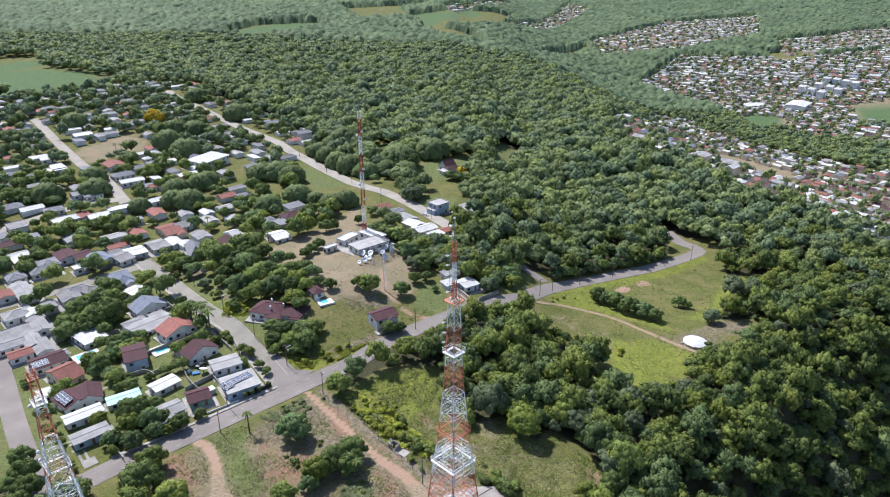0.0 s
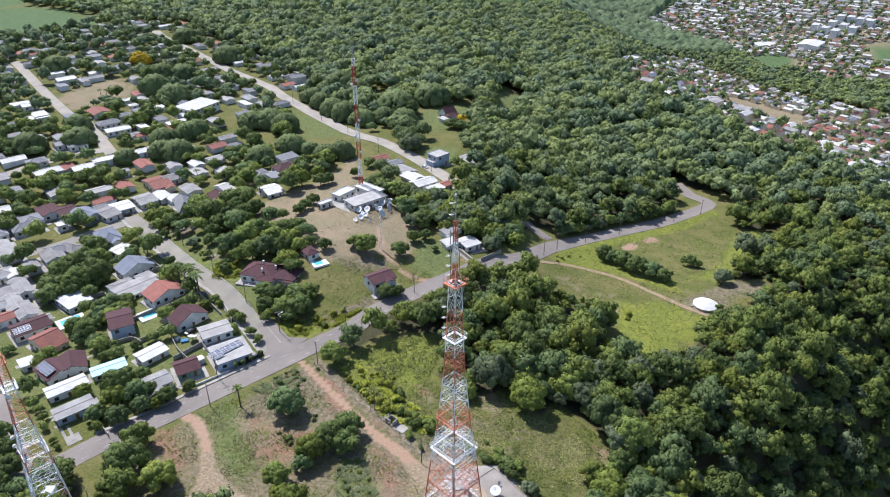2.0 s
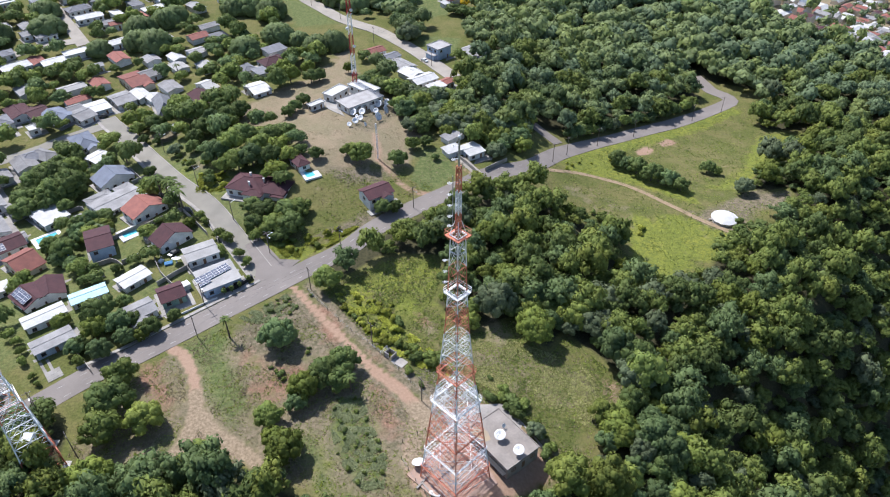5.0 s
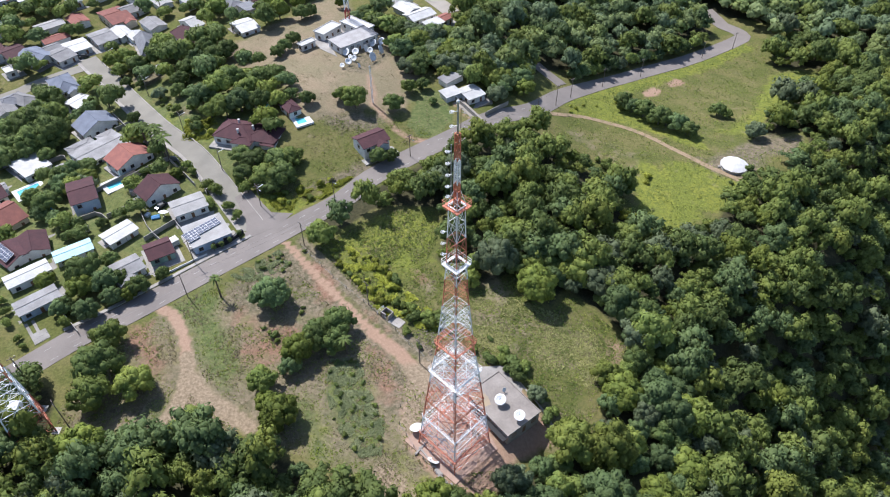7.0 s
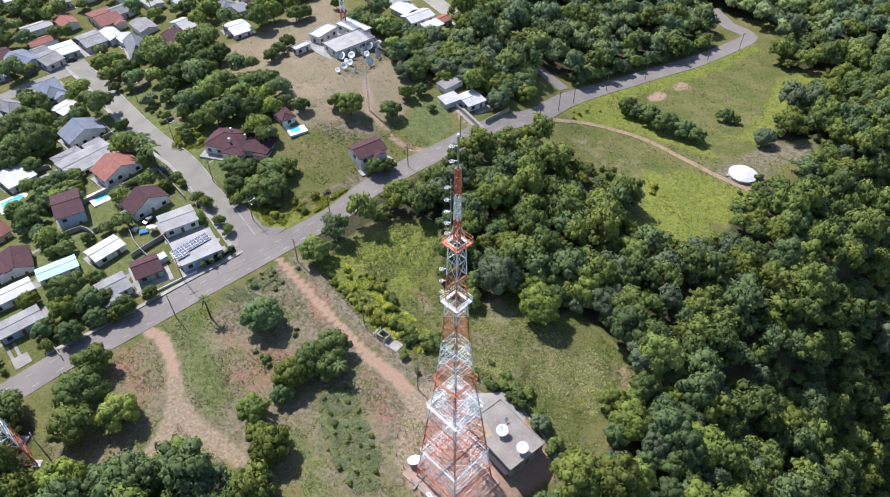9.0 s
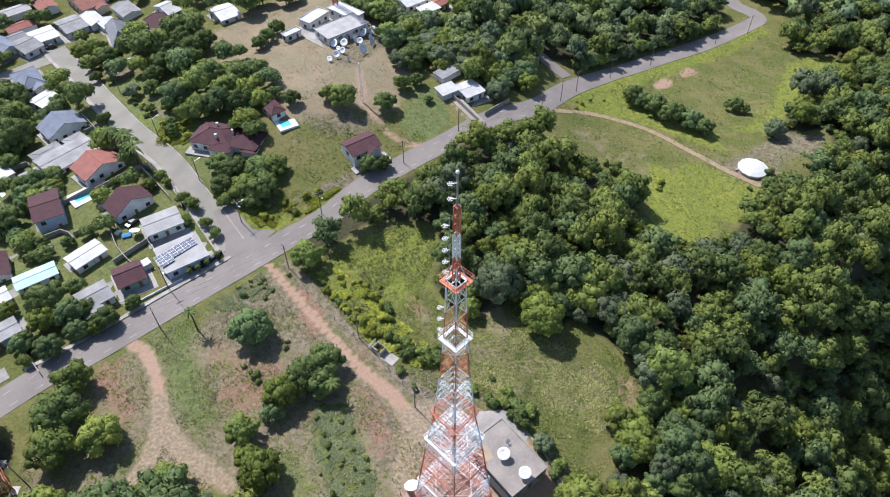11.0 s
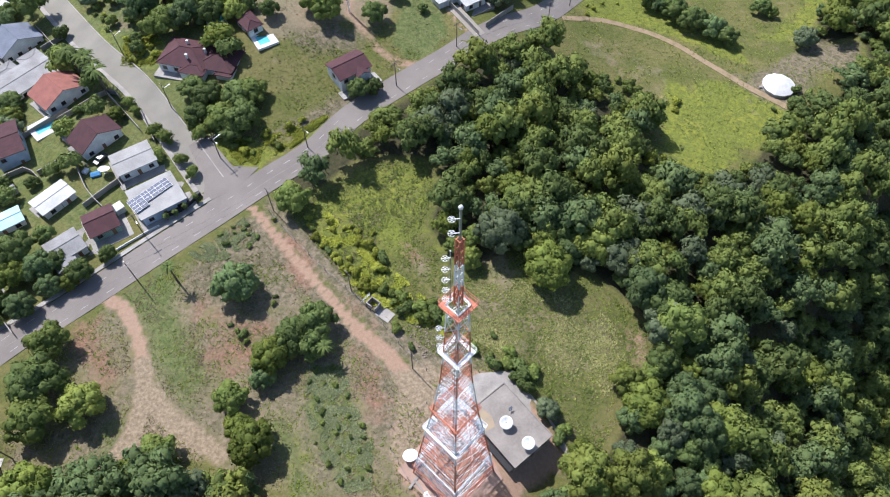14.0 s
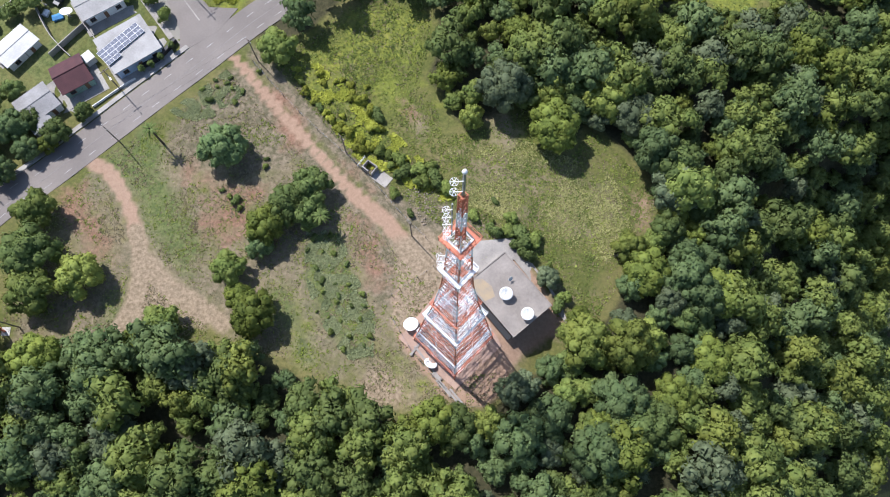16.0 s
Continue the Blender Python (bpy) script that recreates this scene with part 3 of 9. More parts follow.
SAND_B = [(98.6, 322.5), (105.2, 329.3), (109.3, 326.9), (104, 321), (99.9, 319.4)]
BARE_E = [(43.4, 164.9), (46.9, 165.7), (47.3, 157), (42.6, 156.2)]


def DIRT(X, Y):
    yield line_field(TRACK_A, X, Y, 2.3), 1.4
    yield line_field(TRACK_A[3:], X, Y, 3.5), 2.0
    yield line_field(TRACK_B[:6], X, Y, 3.0), 1.8
    yield line_field(HILL_PATH, X, Y, 2.2) * 0.6, 3.0
    yield line_field([(-0.2, 284.6), (3, 276.2), (6.6, 268.6), (10.6, 263.9)], X, Y, 1.2), 2.0
    for p in (YARD, SAND, SAND_B):
        yield poly_field(p, X, Y), 4.0
    for p in (BARE_E,):
        yield poly_field(p, X, Y) - 0.5, 9.0


def LUSH(X, Y):
    yield poly_field([(-38.9, 199.1), (-28.5, 206.4), (-17.9, 215.5), (-1.5, 214.5), (-2.3, 201.4), (-5.1, 194), (-0.6, 186.6), (-9.7, 185.4), (-17.5, 187)], X, Y) - 2, 16
    yield poly_field([(9.6, 180.1), (20.4, 186), (24, 179), (28.7, 172), (39.4, 171.7), (34.7, 163.3), (25.3, 157.9), (15.5, 167)], X, Y) - 3, 16
    yield poly_field([(49.6, 289.4), (77.1, 308.6), (70.2, 298), (99.5, 275.1), (99.2, 266), (72.3, 284.9), (51.6, 286.2)], X, Y) + 1, 6
    yield poly_field([(51.1, 300.9), (79.2, 319.3), (111.1, 341.5), (147.2, 372.7), (153.9, 364.5), (118.2, 337.6), (85.8, 313.9), (60.2, 295.8), (47.1, 288.3)], X, Y), 8
    yield poly_field([(153.9, 339.7), (175.6, 340.7), (165.1, 321.8), (143.5, 306.4), (129.2, 288.4), (134.9, 309.4)], X, Y), 8
    yield poly_field([(76.5, 252.3), (87.8, 255.8), (110.9, 242.2), (103.4, 237.4), (93.5, 231.2), (88, 232), (82.3, 222.7), (74, 217.3), (68.1, 229.8), (70, 244), (74, 256)], X, Y) + 2, 7
    yield poly_field([(142.3, 315.8), (171.3, 336.8), (162.5, 321.9), (137.4, 297.2), (125.5, 275.6), (104.8, 277.5), (119.7, 288)], X, Y) - 1, 9
    yield poly_field([(-33.6, 199), (-28.3, 197.4), (-17.5, 187), (-11, 179.7), (-16.1, 174.3), (-27.9, 187.2)], X, Y), 7
    yield poly_field([(-61.6, 223.4), (-44.4, 219.3), (-34.5, 228.8), (-25.3, 230.5), (-40.7, 219.3), (-50.4, 211.4), (-57.4, 215.4)], X, Y), 6
    yield poly_field([(-10.9, 129.8), (-4.4, 130.2), (-2.7, 122.7), (-7.9, 122.2)], X, Y) + 1, 4
    yield poly_field([(-41.4, 143.7), (-36.7, 146.8), (-28.7, 145.3), (-25.3, 137.2), (-22.6, 130), (-28.4, 127.8), (-33.4, 133.7)], X, Y) - 1, 9
    yield poly_field([(-95.2, 264.9), (-85.6, 265.3), (-80.5, 258.2), (-80.5, 250.5), (-93.3, 252.5), (-110.5, 275.2), (-109.2, 276)], X, Y) + 1, 4


def DRY(X, Y):
    yield poly_field([(-88.7, 314.9), (-77.6, 332.2), (-62.2, 345.9), (-36.3, 342.1), (-19.6, 312.1), (-14.1, 290), (-19.7, 269.7), (-30.2, 271), (-45.5, 261.4), (-56.4, 279.7), (-75.7, 298.3)], X, Y) + 4, 12, 1.05
    yield poly_field(HILLTOP, X, Y), 14, 0.16
    yield poly_field(NEARLOT, X, Y), 10, 0.6
    yield poly_field(FIELD, X, Y), 10, 0.22
    yield poly_field(LEFT_TOWN, X, Y), 20, 0.25
    for p in (TOWN, TOWN_N):
        yield poly_field(p, X, Y), 60, 0.9
    yield poly_field(STRIP, X, Y), 25, 1.0
    yield poly_field(DRY_PLOT, X, Y), 12, 0.9
    yield poly_field([(-62.8, 391.2), (-50.4, 391.2), (-41.5, 350.1), (-53.2, 333), (-69.4, 332.8), (-65.4, 358.6), (-58.4, 370.4)], X, Y), 12, 0.8
    yield poly_field(MEADOW, X, Y), 10, 0.26
    yield poly_field([(8.5, 184.3), (16.4, 186.6), (22.1, 181.1), (19.7, 172.6), (13.2, 172.5), (9.6, 178)], X, Y), 8, 0.62
    yield poly_field([(-9.4, 190), (-5.9, 188), (-3.1, 184.1), (-1.4, 177.8), (-6, 176.7), (-7.1, 184.2)], X, Y), 4, 0.75
    yield poly_field([(0.8, 175.3), (6.6, 178.9), (11.8, 179.5), (11.1, 176.4), (3.1, 174)], X, Y), 5, 0.7
    yield poly_field([(9.7, 170.3), (16.6, 171.5), (26, 165.7), (27.5, 162.8), (18.5, 163.8), (10.8, 167.3)], X, Y), 6, 0.65
    yield poly_field([(0, 166), (16, 158), (36, 150), (46, 160), (38, 171), (20, 178), (2, 176)], X, Y), 8, 0.5
    yield poly_field([(28.4, 167.2), (36.7, 171.7), (43, 167.6), (39.2, 155.5), (32.5, 152.7)], X, Y), 8, 0.55
    yield poly_field([(-61.6, 185), (-47, 200.7), (-27.6, 177.3), (-37.4, 167.9), (-45.7, 179)], X, Y), 12, 0.7
    yield poly_field([(40.9, 275.4), (62.2, 279.4), (78.9, 262.9), (70.2, 242.1), (57.8, 254.3), (46.3, 264.7)], X, Y), 9, 0.36


# ---- roads ----
def smooth_line(line, step=2.5):
    """Points at even steps along a rounded line."""
    pts = [Vector((*p, 0)) for p in line]
    pts = [pts[0] * 2 - pts[1]] + pts + [pts[-1] * 2 - pts[-2]]
    out = []
    for i in range(1, len(pts) - 2):
        a, b2, c, d = pts[i - 1:i + 3]
        n = max(2, int((c - b2).length / step))
        for k in range(n):
            t = k / n
            out.append(0.5 * (2 * b2 + (c - a) * t + (2 * a - 5 * b2 + 4 * c - d) * t * t + (3 * b2 - a - 3 * c + d) * t ** 3))
    return out + [pts[-2]]


def ribbon(line, left, right, z0, z1=None, closed=False):
    """A strip between two offsets from a line, lying on the land; z0, z1: its underside and top over the ground."""
    pts = smooth_line(line)
    z1 = z0 if z1 is None else z1
    s = Shape()
    rows = []
    for i, p in enumerate(pts):
        d = (pts[min(i + 1, len(pts) - 1)] - pts[max(i - 1, 0)]).normalized()
        n = Vector((-d.y, d.x, 0))
        row = []
        for off, z in ((left, z0 - 0.5), (left, z1), (right, z1), (right, z0 - 0.5)):
            q = p + n * off
            row.append((q.x, q.y, height(q.x, q.y) + z))
        rows.append(row)
    for i, r in enumerate(rows):
        s.v += r
        if i:
            o = len(s.v) - 8
            s.f += [(o + k, o + k + 1, o + k + 5, o + k + 4) for k in range(3)]
    return s


def dashes(line, off, z, material, name, parent, length=2.0, gap=4.0, start=0.0, stop=1e9):
    pts = smooth_line(line, 1.0)
    run = 0.0
    for i in range(len(pts) - 1):
        seg = (pts[i + 1] - pts[i]).length
        if int(run / (length + gap)) != int((run + seg) / (length + gap)) and start < run < stop:
            d = (pts[i + 1] - pts[i]).normalized()
            n = Vector((-d.y, d.x, 0))
            s = Shape()
            q = [pts[i] + n * (off + a) + d * b2 for a, b2 in ((-0.06, 0), (0.06, 0), (0.06, length), (-0.06, length))]
            s.add([(v.x, v.y, height(v.x, v.y) + z) for v in q], [(0, 3, 2, 1)])
            part(name, s.mesh(name, material), parent)
        run += seg


ground()
main_road = tagged(new("road_main", ribbon(MAIN, 4.0, -4.0, 0.12).mesh("road_main", ASPHALT)), "worn grey asphalt road with dashed lane lines", "road", kind="structure")
driveway = tagged(new("driveway", ribbon([(5.2, 276.6), (9, 270.8), (13.2, 264.6)], 1.9, -1.9, 0.13).mesh("driveway", PAVING_PALE)), "short pale paved driveway up to a house", "driveway", kind="structure")
tagged(new("road_side", ribbon([(-55.2, 203.9)] + STREET, 4.6, -2.4, 0.10).mesh("road_side", PAVING)), "pale stone-paved side street with kerbs", "road", kind="structure")
tagged(new("road_cross", ribbon(CROSS, 3.2, -3.2, 0.11).mesh("road_cross", PAVING)), "pale stone-paved cross street", "road", kind="structure")
TRODDEN = mat("trodden_earth", (0.31, 0.22, 0.14), (0.2, 0.155, 0.085), rough=0.95, scale=0.5, fine=2.5, bump=0.3)
tagged(new("dirt_path", ribbon(FIELD_PATH, 1.1, -1.1, 0.07).mesh("dirt_path", TRODDEN)), "narrow trodden earth path across the meadow", "path", kind="structure")
tagged(new("road_branch", ribbon(BRANCH, 3.0, -3.0, 0.10).mesh("road_branch", ASPHALT)), "narrow asphalt branch road into the woods", "road", kind="structure")
dashes(MAIN, 1.6, 0.14, LINE, "lane_dash", main_road, stop=260)
dashes(MAIN, -2.4, 0.14, LINE, "lane_dash", main_road, stop=260)
FADED = mat("faded_line", (0.26, 0.235, 0.215), (0.17, 0.15, 0.136), scale=0.8, fine=6)
part("centre_line", ribbon(MAIN[1:15], -0.33, -0.47, 0.136).mesh("centre_line", FADED), main_road, "worn pale centre line")


# ---- trees ----
def ico():
    """The twelve corners and twenty faces of an icosahedron."""
    v = [(0, 0, 1)] + [(0.894 * math.cos(math.tau * (k + 0.5 * lo) / 5), 0.894 * math.sin(math.tau * (k + 0.5 * lo) / 5), -0.447 if lo else 0.447) for lo in (0, 1) for k in range(5)] + [(0, 0, -1)]
    f = [(0, 1 + k, 1 + (k + 1) % 5) for k in range(5)] + [(1 + k, 6 + k, 1 + (k + 1) % 5) for k in range(5)] + [(1 + (k + 1) % 5, 6 + k, 6 + (k + 1) % 5) for k in range(5)] + [(11, 6 + (k + 1) % 5, 6 + k) for k in range(5)]
    return np.array(v), np.array(f)


ICO1 = ico()
OCTA = np.array([(1, 0, 0), (0, 1, 0), (-1, 0, 0), (0, -1, 0), (0, 0, 1), (0, 0, -1.0)]), np.array([(0, 1, 4), (1, 2, 4), (2, 3, 4), (3, 0, 4), (1, 0, 5), (2, 1, 5), (3, 2, 5), (0, 3, 5)])


def unit(a):
    return a / (np.linalg.norm(a, axis=1)[:, None] + 1e-9)


def crown_arrays(rng, r, h, lumps, cards, size, flat=0.8, core=True, lump_r=0.42):
    """Leaf clumps gathered on bulges round a crown of radius r and depth h whose foot is at z=0."""
    vs, fs, ns, o = [], [], [], 0
    cen = []
    for k in range(lumps):
        a, u = rng.uniform(0, math.tau), rng.uniform(0, 1)
        el = math.asin(u * 1.25 - 0.25) if u * 1.25 - 0.25 < 1 else 1.5
        rr = rng.uniform(0.42, 0.74) if lump_r > 0.35 else rng.uniform(0.5, 0.9)
        cen.append((r * rr * math.cos(a) * math.cos(el), r * rr * math.sin(a) * math.cos(el), h * 0.45 + h * 0.5 * rr * math.sin(el), r * lump_r * rng.uniform(0.7, 1.2)))
    cen.append((0, 0, h * 0.5, r * 0.55))
    cen = np.array(cen)
    if core:
        iv, jf = ICO1 if cards > 500 else OCTA
        for cx, cy, cz, cr in cen:
            v = iv * cr * (0.96 if size > 0.7 else 0.91) * rng.uniform(0.85, 1.1, (len(iv), 1)) * np.array([1, 1, flat])
            vs.append(v + (cx, cy, cz))
            ns.append(iv * 0.8 + unit(v + (cx, cy, cz - h * 0.35)) * 0.5)
            fs.append(jf + o)
            o += len(v)
    w = cen[:, 3] ** 2
    cards *= 2
    pick = rng.choice(len(cen), cards, p=w / w.sum())
    d = rng.normal(size=(cards, 3))
    d[:, 2] = np.abs(d[:, 2]) * 0.9 - 0.25
    d /= np.linalg.norm(d, axis=1)[:, None]
    p = cen[pick, :3] + d * (cen[pick, 3] * rng.uniform(0.9 if size > 0.8 else 0.8, 1.04 if size > 0.8 else 1.08, cards))[:, None] * np.array([1, 1, flat])
    nrm = d + rng.normal(0, 0.14 if size > 0.8 else 0.3, (cards, 3)) + np.array([0, 0, 0.25])
    nrm /= np.linalg.norm(nrm, axis=1)[:, None]
    t = np.cross(nrm, rng.normal(size=(cards, 3)))
    t /= np.linalg.norm(t, axis=1)[:, None]
    b = np.cross(nrm, t)
    s = (size * 0.85 * rng.uniform(0.6, 1.3, cards))[:, None]
    vs.append(np.stack([p - t * s - b * s * 0.5, p + t * s - b * s * 0.5, p + b * s], 1).reshape(-1, 3))
    k = np.arange(cards) * 3 + o
    fs.append(np.stack([k, k + 1, k + 2], 1))
    out = d * 0.8 + unit(p - (0, 0, h * 0.35)) * 0.5 + rng.normal(0, 0.16 if size > 0.8 else 0.26, (cards, 3))
    ns.append(np.repeat(out, 3, 0))
    return np.concatenate(vs), np.concatenate(fs), unit(np.concatenate(ns))


def dome_arrays(rng, r, h, lumps, cards, size):
    """A broad dome of many small leaf clumps over a low wide crown whose foot is at z=0."""
    k = np.arange(lumps) + 0.5
    el = np.arcsin(np.clip(1.12 * k / lumps - 0.12, -1, 0.995))
    a = k * 2.39996 + rng.uniform(-0.3, 0.3, lumps)
    d = np.stack([np.cos(a) * np.cos(el), np.sin(a) * np.cos(el), np.sin(el)], 1)
    cen = d * rng.uniform(0.74, 0.86, (lumps, 1)) * np.array([r, r, h * 0.8]) + (0, 0, h * 0.22)
    rad = r * rng.uniform(0.15, 0.24, lumps)
    iv, jf = ICO1
    vs, fs, ns, o = [iv * np.array([r, r, h * 0.8]) * 0.82 + (0, 0, h * 0.2)], [jf], [iv], len(iv)
    for c, q, n in zip(cen, rad, d):
        vs.append(iv * q + c)
        ns.append(iv * 0.6 + n * 0.7)
        fs.append(jf + o)
        o += len(iv)
    pick = rng.integers(0, lumps, cards)
    e = unit(rng.normal(size=(cards, 3)) + d[pick] * 0.9)
    p = cen[pick] + e * (rad[pick] * rng.uniform(0.92, 1.06, cards))[:, None]
    nrm = unit(e + rng.normal(0, 0.22, (cards, 3)))
    t = unit(np.cross(nrm, rng.normal(size=(cards, 3))))
    b = np.cross(nrm, t)
    s = (size * rng.uniform(0.6, 1.3, cards))[:, None]
    vs.append(np.stack([p - t * s - b * s * 0.5, p + t * s - b * s * 0.5, p + b * s], 1).reshape(-1, 3))
    q = np.arange(cards) * 3 + o
    fs.append(np.stack([q, q + 1, q + 2], 1))
    ns.append(np.repeat(e * 0.6 + d[pick] * 0.7 + rng.normal(0, 0.12, (cards, 3)), 3, 0))
    return np.concatenate(vs), np.concatenate(fs), unit(np.concatenate(ns))


def tri_mesh(name, v, f, material, normals=None):
    me = bpy.data.meshes.new(name)
    me.vertices.add(len(v))
    me.vertices.foreach_set("co", np.asarray(v, np.float32).ravel())
    me.loops.add(len(f) * 3)
    me.loops.foreach_set("vertex_index", np.asarray(f, np.int32).ravel())
    me.polygons.add(len(f))
    me.polygons.foreach_set("loop_start", np.arange(0, len(f) * 3, 3, dtype=np.int32))
    me.polygons.foreach_set("loop_total", np.full(len(f), 3, dtype=np.int32))
    for m in material if isinstance(material, list) else [material]:
        me.materials.append(m)
    me.polygons.foreach_set("use_smooth", np.ones(len(f), dtype=bool))
    me.update(calc_edges=True)
    if normals is not None:
        me.attributes.new("custom_normal", "FLOAT_VECTOR", "POINT").data.foreach_set("vector", np.asarray(normals, np.float32).ravel())
    return me


def trunk_mesh(rng, h, r0, spread):
    s = Shape()
    s.bar((0, 0, -0.6), (0.1, 0, h * 0.5), r0, 7, r0 * 0.7)
    for k in range(5):
        a = rng.uniform(0, math.tau)
        z = h * rng.uniform(0.35, 0.55)
        s.bar((0.05, 0, z), (spread * math.cos(a), spread * math.sin(a), z + h * rng.uniform(0.25, 0.4)), r0 * 0.5, 5, r0 * 0.15)
    return s.mesh("trunk", BARK)


TREE_KINDS = {}


def tree_kind(key, seed, r, h, trunk, lumps, cards, size, leaf, flat=0.8, lump_r=0.42):
    rng = np.random.default_rng(seed)
    v, f, n = crown_arrays(rng, r, h, lumps, cards, size, flat, True, lump_r)
    v[:, 2] += trunk
    TREE_KINDS[key] = (tri_mesh("crown", v, f, leaf, n), trunk_mesh(rng, trunk + h * 0.6, 0.05 * r + 0.08, r * 0.5), r)


for i, leaf in enumerate((LEAF, LEAF_LIME, LEAF_DARK, LEAF_DARK, LEAF_LIGHT, LEAF_GREY, LEAF_COOL)):
    tree_kind("broad%d" % i, 20 + i, 5.0, 6.0, 0.7, 40, 900, 0.36, leaf, 0.88, 0.29)
for i, leaf in enumerate((LEAF, LEAF_DARK, LEAF_WEED)):
    tree_kind("bush%d" % i, 40 + i, 1.6, 2.2, 0.0, 7, 260, 0.26, leaf)
for i in range(3):
    dome = dome_arrays(np.random.default_rng(57 + i), 5.0, 4.6, 60, 1300, 0.24)
    TREE_KINDS["umbrella%d" % i] = (tri_mesh("crown", *dome[:2], LEAF_GROVE, dome[2]), trunk_mesh(np.random.default_rng(57 + i), 3.4, 0.3, 2.4), 5.0)
tree_kind("blossom", 50, 5.0, 5.0, 1.6, 13, 900, 0.5, LEAF_YELLOW)
tree_kind("ball", 52, 1.5, 2.3, 0.3, 9, 400, 0.2, LEAF, 0.95, 0.6)
tree_kind("cypress", 53, 0.9, 4.0, 0.2, 12, 300, 0.25, LEAF_DARK, 1.4, 0.5)
TREE_LABEL = {"umbrella": ("wide dome-crowned green tree in a dense grove", "tree"), "broad": ("leafy broadleaf tree with a rounded green crown", "tree"), "bush": ("low leafy green bush on the grass", "bush"), "blossom": ("tree in full yellow blossom among houses", "tree"),
              "ball": ("clipped round green shrub by the street", "shrub"), "cypress": ("slim dark green conical shrub by a wall", "shrub")}
TREES = []


def tree(key, x, y, r, turn=None, group="", tall=1.0, label=""):
    crown, trunk, r0 = TREE_KINDS[key]
    s = r / r0
    word = key.rstrip("0123456789")
    lab, cat = TREE_LABEL[word]
    turn = random.uniform(0, 360) if turn is None else turn
    ob = thing(cat, Matrix.Translation((x, y, height(x, y) - 0.1)) @ pose(0, 0, 0, 0, 0, turn) @ Matrix.Diagonal((s, s, s * tall, 1)), label or lab, cat, group)
    part("crown", crown, ob)
    if word not in ("bush",):
        part("trunk", trunk, ob)
    TREES.append((x, y, r))
    return ob


def scatter(poly, spacing, rng, keep=None):
    """Random points at least about a spacing apart within a polygon."""
    xs, ys = [p[0] for p in poly], [p[1] for p in poly]
    out = []
    y, row = min(ys), 0
    while y < max(ys):
        x = min(xs) + (spacing / 2 if row % 2 else 0)
        while x < max(xs):
            px, py = x + rng.uniform(-0.33, 0.33) * spacing, y + rng.uniform(-0.33, 0.33) * spacing
            if inside(px, py, poly) and (keep is None or keep(px, py)):
                out.append((px, py))
            x += spacing
        y += spacing * 0.87
        row += 1
    return out


SPECIES = ([LEAF, LEAF_DARK, LEAF_COOL, LEAF_LIME, LEAF_GREY, LEAF_LIGHT], [0.36, 0.24, 0.21, 0.08, 0.07, 0.04])
SPECIES_TOWN = ([LEAF, LEAF_DARK, LEAF_COOL, LEAF_LIGHT], [0.3, 0.4, 0.24, 0.06])
# the far mix carries distance haze in its leaf colours
SPECIES_HAZE = ([LEAF_HAZE, LEAF_HAZE_COOL, LEAF_HAZE_LIME], [0.46, 0.34, 0.2])


def merged(name, items, label, species, seed, kinds, category="woods", low=0.75, high=1.45):
    """Many crowns joined into one object: items are (x, y, radius); each crown is of one of the species."""
    rng = np.random.default_rng(seed)
    base = [crown_arrays(np.random.default_rng(seed + k), *kinds[k % len(kinds)]) for k in range(8)]
    vs, fs, ms, nn, o = [], [], [], [], 0
    for x, y, r in items:
        v, f, n = base[rng.integers(8)]
        a = rng.uniform(0, math.tau)
        c, s = math.cos(a), math.sin(a)
        k = r / 5.0
        stretch = rng.uniform(low, high)
        w = np.stack([(v[:, 0] * c - v[:, 1] * s) * k + x, (v[:, 0] * s + v[:, 1] * c) * k + y, (v[:, 2] + 1.2) * k * stretch + height(x, y)], 1)
        vs.append(w)
        nn.append(np.stack([n[:, 0] * c - n[:, 1] * s, n[:, 0] * s + n[:, 1] * c, n[:, 2]], 1))
        fs.append(f + o)
        ms.append(np.full(len(f), rng.choice(len(species[0]), p=species[1]), np.int32))
        o += len(v)
    me = tri_mesh(name, np.concatenate(vs), np.concatenate(fs), species[0], np.concatenate(nn))
    me.polygons.foreach_set("material_index", np.concatenate(ms))
    return tagged(new(name, me), label, category, kind="stuff")


# ---- houses ----
HOUSES = []


